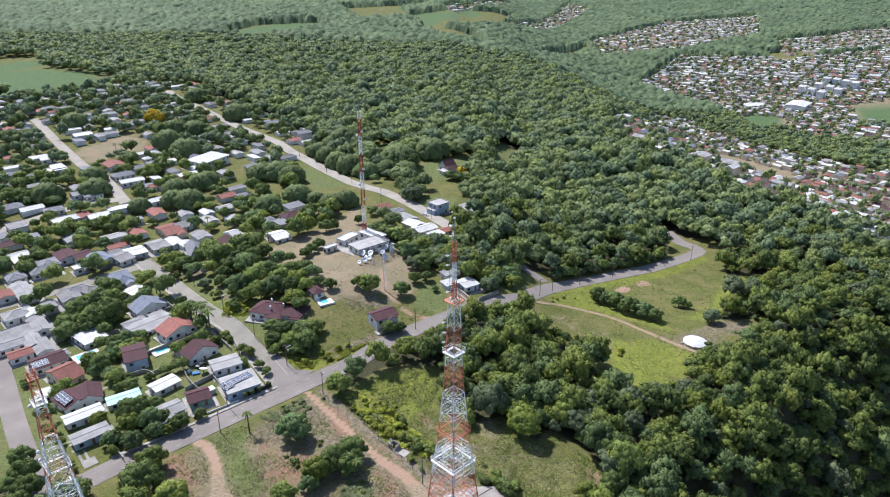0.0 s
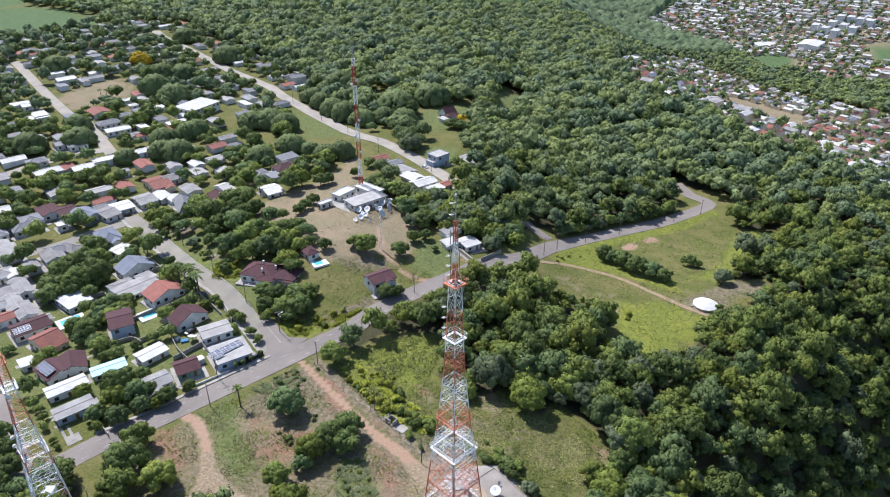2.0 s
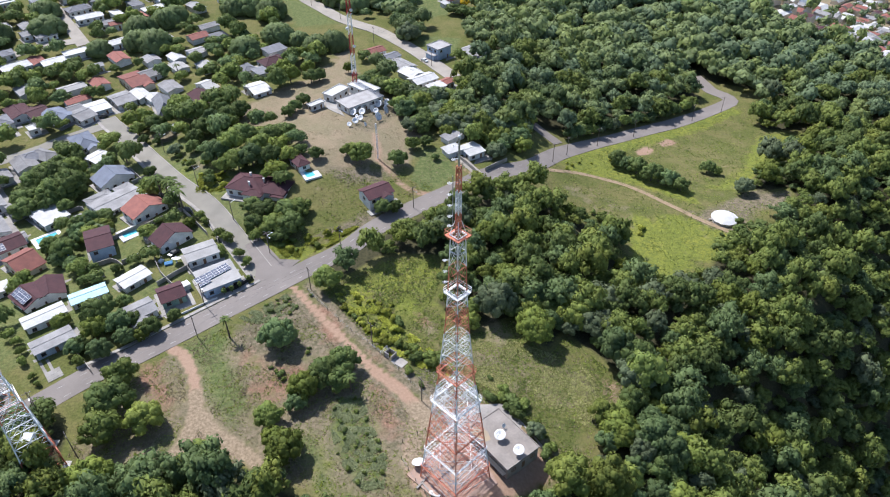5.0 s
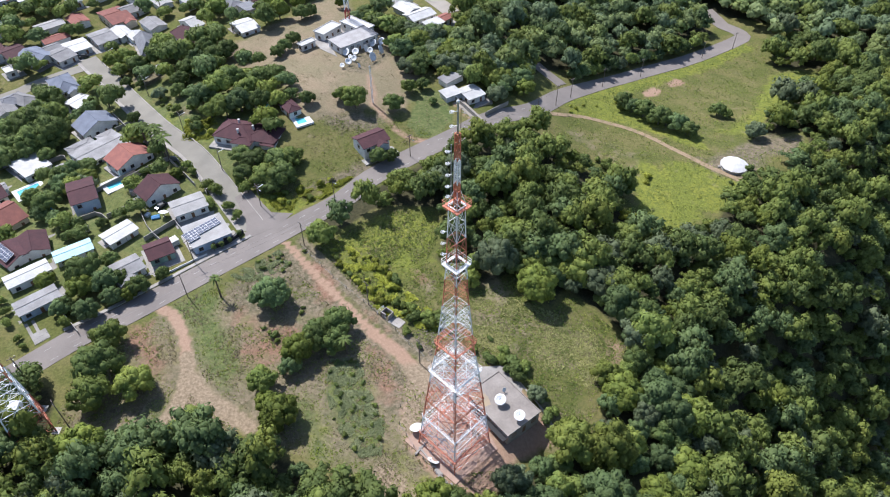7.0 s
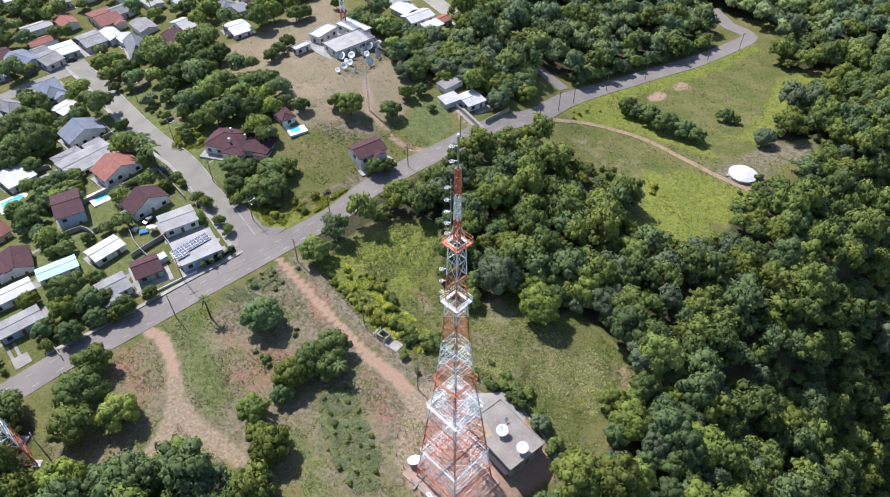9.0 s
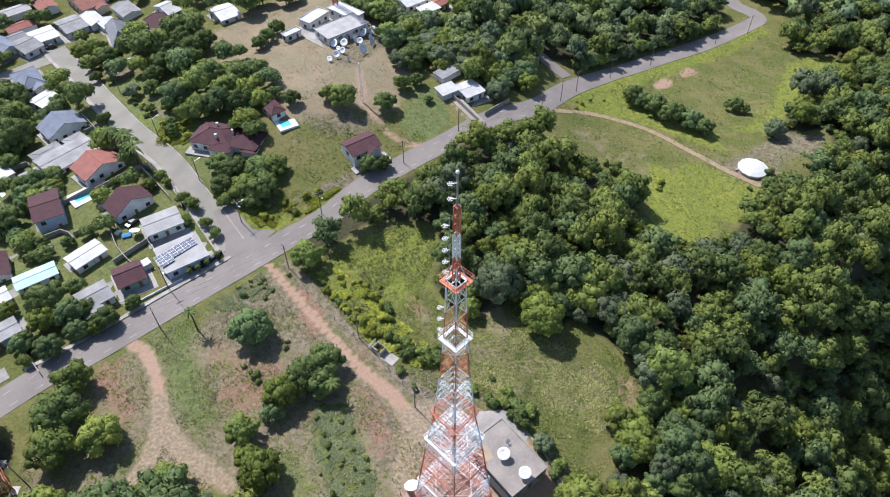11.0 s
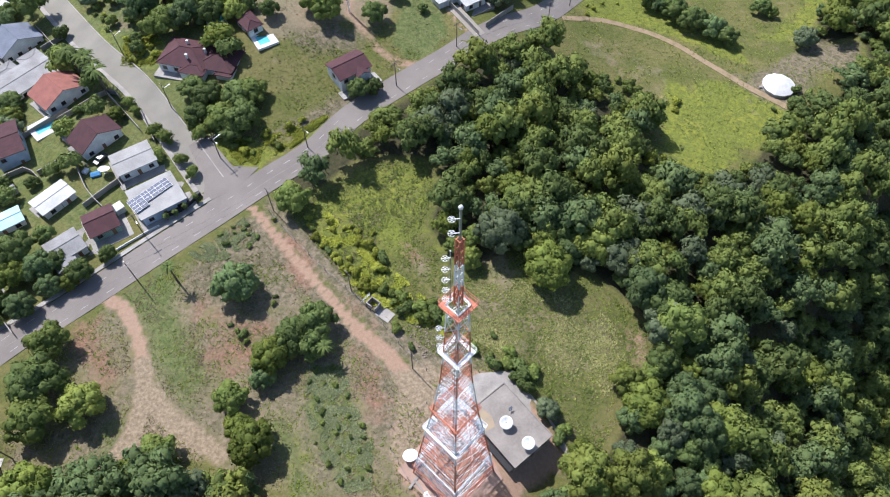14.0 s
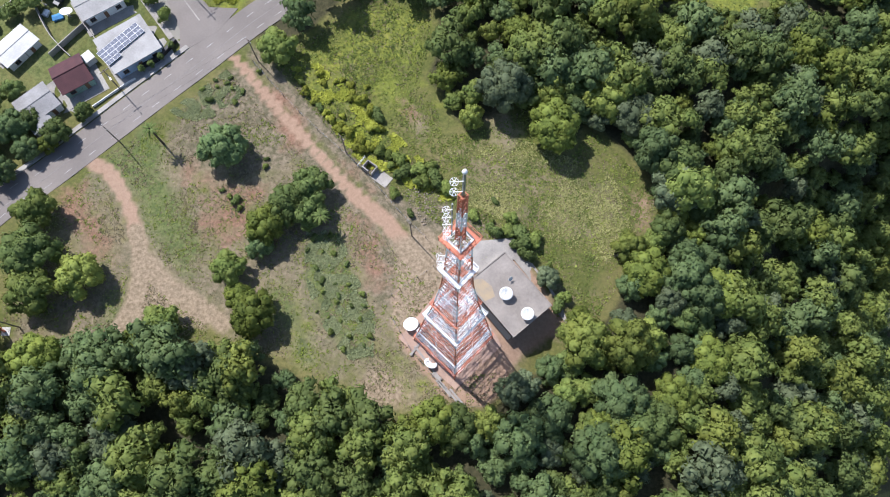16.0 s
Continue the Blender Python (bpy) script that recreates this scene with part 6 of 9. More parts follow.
def canopy(y0, y1, rows, cols, crown):
    """A far forest as one sheet of domed crowns, open where fields and towns lie."""
    r2 = np.random.default_rng(17)
    ys = y0 * (y1 / y0) ** (np.arange(rows) / (rows - 1))
    X = np.linspace(-1, 1, cols)[None, :] * (0.6 * ys[:, None] + 80)
    Y = np.repeat(ys[:, None], cols, 1) + r2.uniform(-0.2, 0.2, X.shape) * ys[:, None] / 200
    gx, gy = np.floor(X / crown).astype(int), np.floor(Y / crown).astype(int)
    spots = r2.uniform(0, 1, (512, 512, 4))
    best, tall, tone = np.full(X.shape, -1.0), np.zeros(X.shape), np.zeros(X.shape)
    for a in (-1, 0, 1):
        for b2 in (-1, 0, 1):
            q = spots[(gx + a) % 512, (gy + b2) % 512]
            rad = crown * (0.62 + 0.4 * q[..., 2])
            d2 = ((X - (gx + a + q[..., 0]) * crown) ** 2 + (Y - (gy + b2 + q[..., 1]) * crown) ** 2) / rad ** 2
            dome = np.sqrt(np.clip(1 - d2, 0, 1)) * (0.7 + 0.6 * q[..., 3])
            up = dome > best
            best, tone = np.where(up, dome, best), np.where(up, q[..., 2] * 0.5 + q[..., 3] * 0.5, tone)
    shut = np.full(X.shape, -1e9)
    for poly in FAR_FIELDS + [TOWN, TOWN_N] + TOWN_FAR:
        shut = np.maximum(shut, poly_field(poly, X, Y))
    Z = np.array([height(x, y) for x, y in zip(X.ravel(), Y.ravel())]).reshape(X.shape)
    Z += np.where(shut > -4, -3.0, 1.0 + best * crown * 1.15)
    Z[:2] -= 14.0
    idx = np.arange(X.size).reshape(X.shape)
    a, b2, c, d = idx[:-1, :-1], idx[:-1, 1:], idx[1:, 1:], idx[1:, :-1]
    keep = np.minimum(np.minimum(shut[:-1, :-1], shut[:-1, 1:]), np.minimum(shut[1:, 1:], shut[1:, :-1])) < 0
    f = np.concatenate([np.stack([a[keep], b2[keep], c[keep]], 1), np.stack([a[keep], c[keep], d[keep]], 1)])
    me = tri_mesh("woods_distant", np.stack([X, Y, Z], -1).reshape(-1, 3), f, CANOPY)
    me.attributes.new("tone", "FLOAT", "POINT").data.foreach_set("value", tone.ravel().astype(np.float32))
    tagged(new("woods_distant", me), "distant dark green forest over the hills", "woods", kind="stuff")


# haze is worked into these canopy greens, set slightly pale and cool
CANOPY = mat("forest_canopy", (0.105, 0.138, 0.068), (0.056, 0.08, 0.042), rough=0.7, scale=0.012, fine=0.12, bump=0.0, spec=0.05)
nt = CANOPY.node_tree
tone = nt.nodes.new("ShaderNodeAttribute")
tone.attribute_name = "tone"
span = nt.nodes.new("ShaderNodeMapRange")
span.inputs["To Min"].default_value, span.inputs["To Max"].default_value = 0.65, 1.35
nt.links.new(tone.outputs["Fac"], span.inputs["Value"])
shade = nt.nodes.new("ShaderNodeVectorMath")
shade.operation = "SCALE"
base_in = nt.nodes["Principled BSDF"].inputs["Base Color"]
nt.links.new(base_in.links[0].from_socket, shade.inputs[0])
nt.links.new(span.outputs[0], shade.inputs["Scale"])
nt.links.new(shade.outputs[0], base_in)
canopy(1075, 4650, 300, 540, 10.5)


# town gardens and the hill
def blocked(x, y, r=2.0):
    return open_ground(x, y) or any((x - a) ** 2 + (y - b2) ** 2 < (r + c) ** 2 for a, b2, c in HOUSES)


FAR_GROVES = []
BLOOM = (-236.6, 556.4)


def grove(poly, spacing, r0, r1, kinds=WOOD_KINDS, group="", label=""):
    far = poly[0][1] > 345 and "bush" not in kinds[0]
    for x, y in scatter(poly, spacing * (1.25 if far else 1.0), rng):
        if edge_distance(x, y, ROAD_D) < 8:
            continue
        if y > 345 and "bush" not in kinds[0]:
            if (x - BLOOM[0]) ** 2 + (y - BLOOM[1]) ** 2 > 170:
                FAR_GROVES.append((x, y, rng.uniform(r0, r1) * 1.22))
            TREES.append((x, y, r1))
        elif edge_distance(x, y, MAIN) > 4.5 + 0.8 * r0 and not any((x - a) ** 2 + (y - b2) ** 2 < (c * 0.85) ** 2 for a, b2, c in HOUSES):
            tree(kinds[rng.integers(len(kinds))], x, y, rng.uniform(r0, r1), group=group, label=label, tall=rng.uniform(0.8, 1.15))
grove([(-32.2, 422.5), (-9.2, 426.3), (-15.2, 406.8), (-27.9, 406.8)], 7, 4, 5.5)
grove([(-28.2, 411.3), (-22, 415.9), (-16.5, 398), (-22.3, 389.3)], 8, 4.5, 5.5, ["broad5"])
grove([(23.3, 503.7), (33, 512.5), (33.5, 479.9), (22.6, 470.8)], 8, 5, 6.5)
grove([(-40.9, 352.8), (-28, 361.4), (-23.5, 334.5), (-27, 309.2), (-36.8, 319.7)], 7, 3.8, 5.5)
grove([(-25.9, 330.8), (-7.3, 326), (3.1, 306.4), (0.6, 288.1), (-11.4, 291.4), (-20.6, 306)], 7, 3.8, 5.5)
grove([(-70.4, 240.6), (-60.2, 243.3), (-50, 238.4), (-47.7, 228.8), (-57.2, 224.3), (-66.3, 229.2)], 6.5, 3.6, 5.2, ["broad0", "broad2", "broad3"])
grove([(-23.1, 337.2), (-5.6, 327.2), (16, 320.6), (36.4, 316.4), (34.6, 284.2), (21.1, 266.7), (15.8, 290.3), (0.4, 298.2), (-13.5, 310.6)], 7, 4, 6)
grove([(-167.9, 276.4), (-151.2, 278.1), (-142.6, 267.7), (-139.4, 254.6), (-155, 252.4)], 7, 3.6, 5, ["broad0", "broad2", "broad3"])
grove([(-134.2, 237.5), (-123.8, 242.1), (-116.6, 228.5), (-124, 222.4), (-132.2, 228)], 6.5, 3, 4.4)
grove([(-163.9, 260.1), (-164.9, 277.9), (-149.4, 272), (-140.7, 252.7), (-149.4, 243.2), (-157.7, 247.9)], 7, 4.0, 5.5, ["broad2", "broad3"])
# near lot, one by one
LOT_TREES = ((-87.4, 162.6, 5.0, "broad0"), (-86, 152.6, 6.2, "broad2"), (-75.8, 147.4, 5.2, "broad1"), (-85, 143.4, 5.6, "broad0"), (-47.5, 176, 5.6, "broad6"), (-28, 166.1, 4.9, "broad3"), (-32.8, 162.4, 4.8, "broad2"), (-37.3, 157.4, 4.8, "broad4"), (-38.8, 153.7, 3.2, "broad6"), (-28.6, 161, 4.2, "broad3"), (-44.7, 149.1, 4.1, "broad0"), (-39, 139.2, 5.2, "broad4"), (-42.2, 142.7, 3.4, "broad4"))
EDGE_TREES = ((-57.9, 137.7, 4.4, "broad0"), (-36.6, 201, 5.0, "broad0"), (24.8, 179.9, 6.4, "broad4"), (38.4, 187.9, 6.2, "broad1"), (51.9, 166.6, 6.2, "broad5"), (-82.4, 130.1, 5.5, "broad4"), (-62.7, 133.2, 3.6, "broad4"), (-127.2, 164.5, 3.8, "broad2"), (-122.3, 157.2, 4.4, "broad3"), (-117.4, 151, 4.4, "broad2"), (-117.4, 146, 4.0, "broad3"), (-123, 152, 3.8, "broad2"), (-104.1, 173, 3.2, "broad6"), (-112.9, 183.8, 3.0, "broad4"))
SLOPE_TREES = ((-139.3, 313.4, 5.0, "broad4"), (-134.9, 317.5, 4.5, "broad0"), (-126.1, 307, 4.9, "broad2"), (-134, 305.5, 3.8, "broad0"), (-128.4, 296.6, 2.6, "broad2"), (-103.6, 290.2, 4.0, "broad2"), (-102.6, 297.3, 4.6, "broad3"), (-102.6, 282.8, 3.4, "broad2"), (-93.4, 305.7, 4.7, "broad3"), (-89, 309.5, 4.7, "broad2"), (-99.5, 314.6, 4.8, "broad2"), (-101.6, 306.9, 4.2, "broad6"), (-90.2, 273.1, 5.7, "broad6"), (-85.3, 278.8, 6.3, "broad0"), (-80.7, 283.4, 5.8, "broad2"), (-79.4, 264.8, 5.6, "broad0"), (-74.1, 266.2, 5.9, "broad6"), (-71.4, 273.3, 5.5, "broad0"), (-66.8, 266, 4.9, "broad2"), (-85, 264.5, 4.5, "broad0"), (-70.5, 281, 4.7, "broad2"), (-109.8, 282.2, 3.3, "broad5"), (-100.5, 271.2, 2.2, "broad0"), (-121.9, 294.3, 2.0, "broad2"), (-94.5, 271.4, 1.9, "broad0"))
MEADOW_TREES = ((73.7, 296, 4.4, "broad2"), (80.7, 289.3, 4.8, "broad3"), (85.6, 283.6, 5.0, "broad2"), (91.8, 279.9, 4.6, "broad6"), (95.8, 275.5, 3.8, "broad2"), (77, 293, 3.8, "broad6"), (88.5, 282.5, 4.0, "broad3"), (112.5, 293.6, 3.6, "broad2"), (116, 291.5, 2.6, "broad0"), (121.1, 273.9, 4.4, "broad5"), (133.9, 283.6, 4.0, "broad3"), (109.4, 244.9, 2.8, "broad2"), (62, 236.5, 4.0, "broad6"))
GARDEN_TREES = ((-151.2, 265.2, 7.4, "broad2"), (-144.1, 260, 7.0, "broad3"), (-148.4, 255.6, 6.4, "broad2"), (-147.4, 271.9, 6.0, "broad0"), (-155.8, 276.9, 5.0, "broad2"), (-137.6, 282.5, 3.3, "broad2"), (-163.1, 293.3, 3.6, "broad5"), (-151.8, 283.3, 4.0, "broad2"), (-115.7, 268.6, 2.7, "broad3"), (-130.5, 235, 4.1, "broad2"), (-127.3, 238.1, 4.1, "broad6"), (-141.1, 248.8, 3.4, "broad3"), (-123.9, 232.3, 3.6, "broad2"), (-127, 228.1, 3.5, "broad6"), (-102.1, 186.2, 5.4, "broad3"), (-100.9, 179.7, 4.2, "broad4"), (-95.2, 182.3, 4.2, "broad6"), (-92.1, 183.9, 3.2, "broad2"), (-91.7, 177, 3.2, "broad6"), (-85.6, 180.9, 3.5, "broad2"), (-80.6, 186.2, 2.4, "broad2"), (-96.7, 171.7, 3.7, "broad6"), (-103.7, 174, 3.0, "broad2"), (-87.2, 178.5, 2.6, "broad4"), (-97.4, 191.7, 3.0, "broad2"), (-113.3, 183.8, 2.8, "broad0"), (-128.6, 219.9, 4.8, "broad3"), (-136.4, 224.9, 3.6, "broad2"), (-129.1, 215.9, 3.4, "broad6"), (-115.9, 204.5, 2.0, "broad3"), (-114.6, 210, 2.4, "broad2"), (-106.8, 209.6, 2.0, "broad2"))
HILL_TREES = ((-60, 266, 4.0, 'broad1'), (-49.8, 266.8, 3.2, 'broad2'), (-32.6, 266.8, 5.4, 'broad0'), (-38.1, 270.1, 3.6, 'broad0'), (-18.8, 268.3, 4.2, 'broad2'), (-13.7, 281.1, 3.6, 'broad0'), (-8.4, 283.8, 3.0, 'broad2'), (-4.4, 274.1, 1.8, 'broad2'), (-22.1, 238.5, 3.6, 'broad3'), (-18.1, 240.2, 2.8, 'broad2'), (-65.7, 311.3, 3.4, 'broad3'), (-63.3, 318, 3.4, 'broad3'), (-68, 306.4, 3.2, 'broad3'), (-63.7, 342.9, 4.4, 'broad2'), (-60.4, 345.8, 4.0, 'broad2'), (-88.8, 257.7, 2.6, 'broad2'), (-90.1, 262, 2.2, 'broad2'), (-89.1, 232.1, 2.4, 'broad4'))
for px, py, r, k in LOT_TREES + EDGE_TREES + HILL_TREES + SLOPE_TREES + MEADOW_TREES + GARDEN_TREES:
    tree(k, px, py, r * 0.95, tall=1.22)
verge = smooth_line(MAIN[13:19], 4.2)
for q, w in zip(verge, verge[1:]):
    side = Vector((-(w - q).y, (w - q).x)).normalized() * rng.uniform(6.4, 8.0)
    if edge_distance(q.x + side.x, q.y + side.y, BRANCH) > 6.5:
        tree(WOOD_KINDS[rng.integers(8)], q.x + side.x, q.y + side.y, rng.uniform(2.4, 3.8), group="roadside trees", tall=rng.uniform(1.0, 1.5))
for i, (px, py, r) in enumerate(DOMES):
    tree("umbrella%d" % (i % 3), px, py, r, tall=random.uniform(1.0, 1.25))
for px, py, r in ((-67.1, 355.7, 3.4), (-66.3, 376, 4.2), (-73.2, 373.6, 3.6), (-73.7, 344, 4.6), (-78.2, 354.4, 4.2), (-47.6, 355.2, 2.8)):
    tree("broad4", px, py, r, tall=1.5)
tree("blossom", *BLOOM, 8.5, tall=1.25)
tree("blossom", 21.5, 444.6, 5.0)
tree("broad0", 27.8, 481.7, 8.0, tall=1.1)
tree("broad5", -20.6, 399.6, 6.5, tall=1.1)
for px, py in ((-31.9, 475.2), (-36.4, 487.2), (-27, 463.8)):
    tree("broad2", px, py, 9.0, tall=1.0)
for px, py in ((4.2, 440.2), (9.3, 437.6), (14.4, 436.2)):
    tree("broad2", px, py, 5.0, tall=0.9)
tree("blossom", 11.3, 452.5, 4.0)
for px, py, r in ((-77.7, 226, 2.1), (-74, 222.5, 2.4), (-68.5, 215.8, 1.9), (-65, 211.2, 1.9), (-86.7, 236.1, 1.8), (-84.4, 233, 1.6), (-67.7, 227.8, 2.4), (-63.9, 223.6, 2.4), (-74.2, 217.2, 2.0)):
    tree("ball", px, py, r, group="street shrubs")
for px, py, r in ((-120, 172.8, 1.5), (-117.2, 169, 1.5), (-112.2, 163.6, 1.1), (-109.8, 160.9, 1.0), (-122.6, 176.3, 1.5), (-101.6, 169, 1.8)):
    tree("ball", px, py, r, group="street shrubs")
for px, py in ((-66.4, 198.1), (-64.5, 200.2), (-62.4, 203), (-68.6, 197.1)):
    tree("cypress", px, py, 0.8, group="conical shrubs", tall=0.9)
# bushes and weeds on the open ground
LOT_BUSHES = (([(8.9, 157.8), (12.7, 160.4), (22.2, 148.8), (27.9, 141.4), (31.3, 136.5), (26.5, 137.7), (21.9, 143.8), (14.9, 152.6)], 3.4, ["bush0", "bush1"], 1.2, 2.4), ([(-29.3, 157), (-22.4, 157.6), (-19, 148.3), (-14.5, 138.2), (-14.9, 128.7), (-20.3, 129.9), (-26.5, 138.5), (-29.5, 148.5)], 3.4, ["bush0", "bush1"], 0.4, 0.9))
BANK_BUSHES = (([(62, 228), (70, 219), (81.7, 218.9), (78.7, 211.5), (66, 206.5), (54, 210.5), (58, 221.8)], 2.6, ["bush0", "bush0", "bush1", "bush2"], 0.9, 1.9), ([(-94.5, 264), (-86, 264.5), (-82, 258), (-82.5, 253), (-92.5, 254)], 3.2, ["bush2"], 0.7, 1.4), ([(-116, 293), (-110, 286), (-104, 278), (-101, 268), (-107, 274), (-114, 283)], 3.6, ["bush0", "bush1", "bush0", "bush2"], 0.7, 1.6), ([(-59.9, 224.8), (-45.3, 226), (-34.8, 231.5), (-27.4, 234.6), (-41.1, 221.9), (-50.9, 214.1)], 4.5, ["bush2", "bush0"], 0.8, 1.6), ([(71, 245.7), (78.7, 252.3), (74.3, 242.2)], 3.0, ["bush2"], 1.0, 1.8), ([(46.2, 290), (60.6, 298.1), (89.4, 308.3), (76.1, 303.5), (64, 290.3), (49.1, 285)], 6.0, ["bush2"], 0.6, 1.3), ([(49.7, 257), (58.2, 256.1), (67.6, 249), (63.9, 236.4), (56, 243.5)], 4.5, ["bush0", "bush1"], 1.4, 2.4))
LIME_BUSHES = ((-32.7, 194.5, 1.0), (-30.9, 191.2, 1.3), (-28.6, 188.5, 1.2), (-25.8, 185.8, 1.1), (-24.6, 183.8, 1.3), (-22.7, 182.2, 1.5), (-20.5, 180.5, 1.6), (-18.1, 177.5, 2.0), (-16.2, 177, 1.4), (-20.4, 192.3, 1.2), (-20, 189.7, 1.5), (-18, 188.4, 1.6), (-14.7, 181.7, 1.7), (-22.3, 194.1, 0.8), (-23.9, 193.5, 0.8), (-27.8, 195.5, 1.1), (-26.6, 193.1, 1.0), (-13.3, 181.3, 1.2), (-16.7, 192.2, 0.8), (-25.2, 188.7, 0.8), (-22, 184.6, 0.9), (-15.6, 185.7, 1.5))
GREEN_BUSHES = ((-31.8, 193.5, 1.1), (-27.2, 186.9, 1.2), (-13.5, 175.8, 1.7), (-11.5, 174.7, 1.4), (-14.3, 184.6, 2.0), (-11.1, 172.3, 1.2), (-9.3, 173.6, 2.0), (-8.4, 170.2, 2.2), (-5.1, 171, 2.2), (-4.3, 168, 2.2), (-1, 168.7, 2.3), (1.2, 166.5, 2.1), (-10.4, 165.7, 1.7), (-6.9, 161, 1.1), (7.1, 160.1, 1.7), (15, 159.5, 1.9), (17.7, 155.3, 2.7), (20.2, 154.4, 2.2), (10.9, 158.6, 0.9), (12.7, 156.6, 1.0), (15.1, 156.1, 0.8), (-2, 172.1, 1.6), (11.7, 163.6, 1.0))
LOT_TUFTS = ((-51.9, 194.5, 0.6), (-51.3, 192.9, 0.6), (-49.1, 193.8, 0.7), (-47.8, 192.4, 0.6), (-45.3, 191.5, 0.8), (-47, 188.8, 0.9), (-48.4, 195, 0.6), (-54.7, 192.3, 0.8), (-52.8, 189.3, 1.0), (-41.7, 196.6, 0.8), (-45.1, 164.7, 1.3), (-44.2, 162.9, 0.9), (-48.4, 167.2, 0.7), (-46.6, 165.7, 0.8), (-39, 174.5, 0.7), (-39.1, 172.6, 0.9))
for spots, kinds in ((LIME_BUSHES, ("bush2",)), (GREEN_BUSHES, ("bush0", "bush1", "bush0")), (LOT_TUFTS, ("bush1", "bush0"))):
    for i, (px, py, r) in enumerate(spots):
        tree(kinds[i % len(kinds)], px, py, r, group="bushes on open ground", tall=random.uniform(0.75, 1.05), label="bright yellow-green bush beside the dirt track" if kinds[0] == "bush2" else "")
for poly, spacing, kinds, r0, r1 in LOT_BUSHES + BANK_BUSHES:
    grove(poly, spacing, r0, r1, kinds, group="bushes on open ground")
# more roofs between the gardens
for x, y in scatter(LEFT_TOWN, 19, rng):
    if y > 330 and not (-75 < x and y > 385) and not blocked(x, y, 5) and not inside(x, y, HILLTOP) and abs(x) < 0.6 * y + 40 and all((x - a) ** 2 + (y - b2) ** 2 > (r * 0.6 + 4) ** 2 for a, b2, r in TREES):
        k = int(rng.integers(5))
        house(x, y, 43 + 90 * int(rng.integers(2)), rng.uniform(8, 12), rng.uniform(6, 8), h=3.0, roof=("fibre", "pale", "grey", "orange", "grey")[k], shape=("gable", "gable", "hip", "gable", "shed")[k], rise=(0.25, 0.2, 0.35, 0.3, 0.08)[k], windows=False,
              label=("town house with a weathered grey sheet roof", "town house with a pale grey sheet roof", "town house with a dark hipped roof", "town house with an orange tile roof", "town house with a dark grey lean-to roof")[k] + " among trees")
# gardens of the town
yards = scatter(LEFT_TOWN, 8.2, rng, lambda x, y: not blocked(x, y, 2.6 if y < 250 else 1.5) and not inside(x, y, [(-98.2, 273.9), (-79.9, 266.4), (-73.3, 244.9), (-87.9, 251.1)]) and not inside(x, y, HILLTOP) and abs(x) < 0.7 * y + 15)
yards.sort(key=lambda p: p[1])
yards = [(x, y) for x, y in yards if all((x - a) ** 2 + (y - b2) ** 2 > (r * 0.7 + 2.5) ** 2 for a, b2, r in TREES)]
merged("trees_gardens", [(x, y, rng.uniform(1.8, 3.8) if y < 250 else rng.uniform(3.0, 6.0)) for x, y in yards[:260]], "leafy green garden trees between the houses", SPECIES_TOWN, 13, [(5.0, 5.8, 10, 380, 0.6)], "trees")
merged("trees_far_town", [(x, y, rng.uniform(2.8, 6.0)) for x, y in yards[260:]], "green garden trees between distant houses", ([LEAF_HAZE, LEAF_HAZE_COOL, LEAF_DARK], [0.3, 0.4, 0.3]), 14, [(5.0, 5.5, 8, 70, 0.9)], "trees", 0.95, 1.6)
merged("trees_groves", FAR_GROVES, "dense rounded groves of green trees", ([LEAF_GROVE, LEAF_COOL], [0.75, 0.25]), 15, [(5.0, 4.4, 20, 400, 0.5, 0.75, True, 0.36)], "trees", 1.1, 1.5)


# ---- weeds and tufts ----
def tufts(name, polys, n, r0, r1, leaf, label, seed, freq=0.12, least=0.0):
    """Small scattered weed clumps, each a few upright blades."""
    r = np.random.default_rng(seed)
    vs = []
    for poly, share in polys:
        xs, ys = [q[0] for q in poly], [q[1] for q in poly]
        got = 0
        while got < n * share:
            x, y = r.uniform(min(xs), max(xs)), r.uniform(min(ys), max(ys))
            if inside(x, y, poly) and edge_distance(x, y, TRACK_C) > 2.2 and noise.noise(Vector((x * freq, y * freq, seed))) > least + r.uniform(-0.35, 0.35) * (1 if not least else 0.3) and edge_distance(x, y, TRACK_A) > 3 and edge_distance(x, y, TRACK_B) > 2.4 and edge_distance(x, y, MAIN) > 5 and not (2 < x < 24 and 126 < y < 150):
                z, s = height(x, y) - 0.05, r.uniform(r0, r1)
                for k in range(3):
                    a = r.uniform(0, math.tau)
                    c, q = math.cos(a) * s, math.sin(a) * s
                    vs += [(x + c * 0.2 - q * 0.7, y + q * 0.2 + c * 0.7, z), (x + c * 0.2 + q * 0.7, y + q * 0.2 - c * 0.7, z), (x + c * 0.9, y + q * 0.9, z + s * r.uniform(0.25, 0.6) + 0.05)]
                got += 1
    f = np.arange(len(vs)).reshape(-1, 3)
    tagged(new(name, tri_mesh(name, np.array(vs), f, leaf)), label, "weeds", kind="stuff")


HILL_BANK = [(-57.4, 215.4), (-63.9, 226.1), (-53.5, 231.3), (-45.5, 261.4), (-33.3, 258.7), (-17.3, 263.1), (3.3, 258.1), (-8.7, 247), (-23.6, 233.3), (-40.9, 220.6), (-50.7, 212.8)]
tufts("weeds_green", [(NEARLOT, 0.5), (MEADOW, 0.3), (HILL_BANK, 0.2)], 16000, 0.14, 0.42, LEAF_LIGHT, "low green weeds scattered over rough ground", 71)
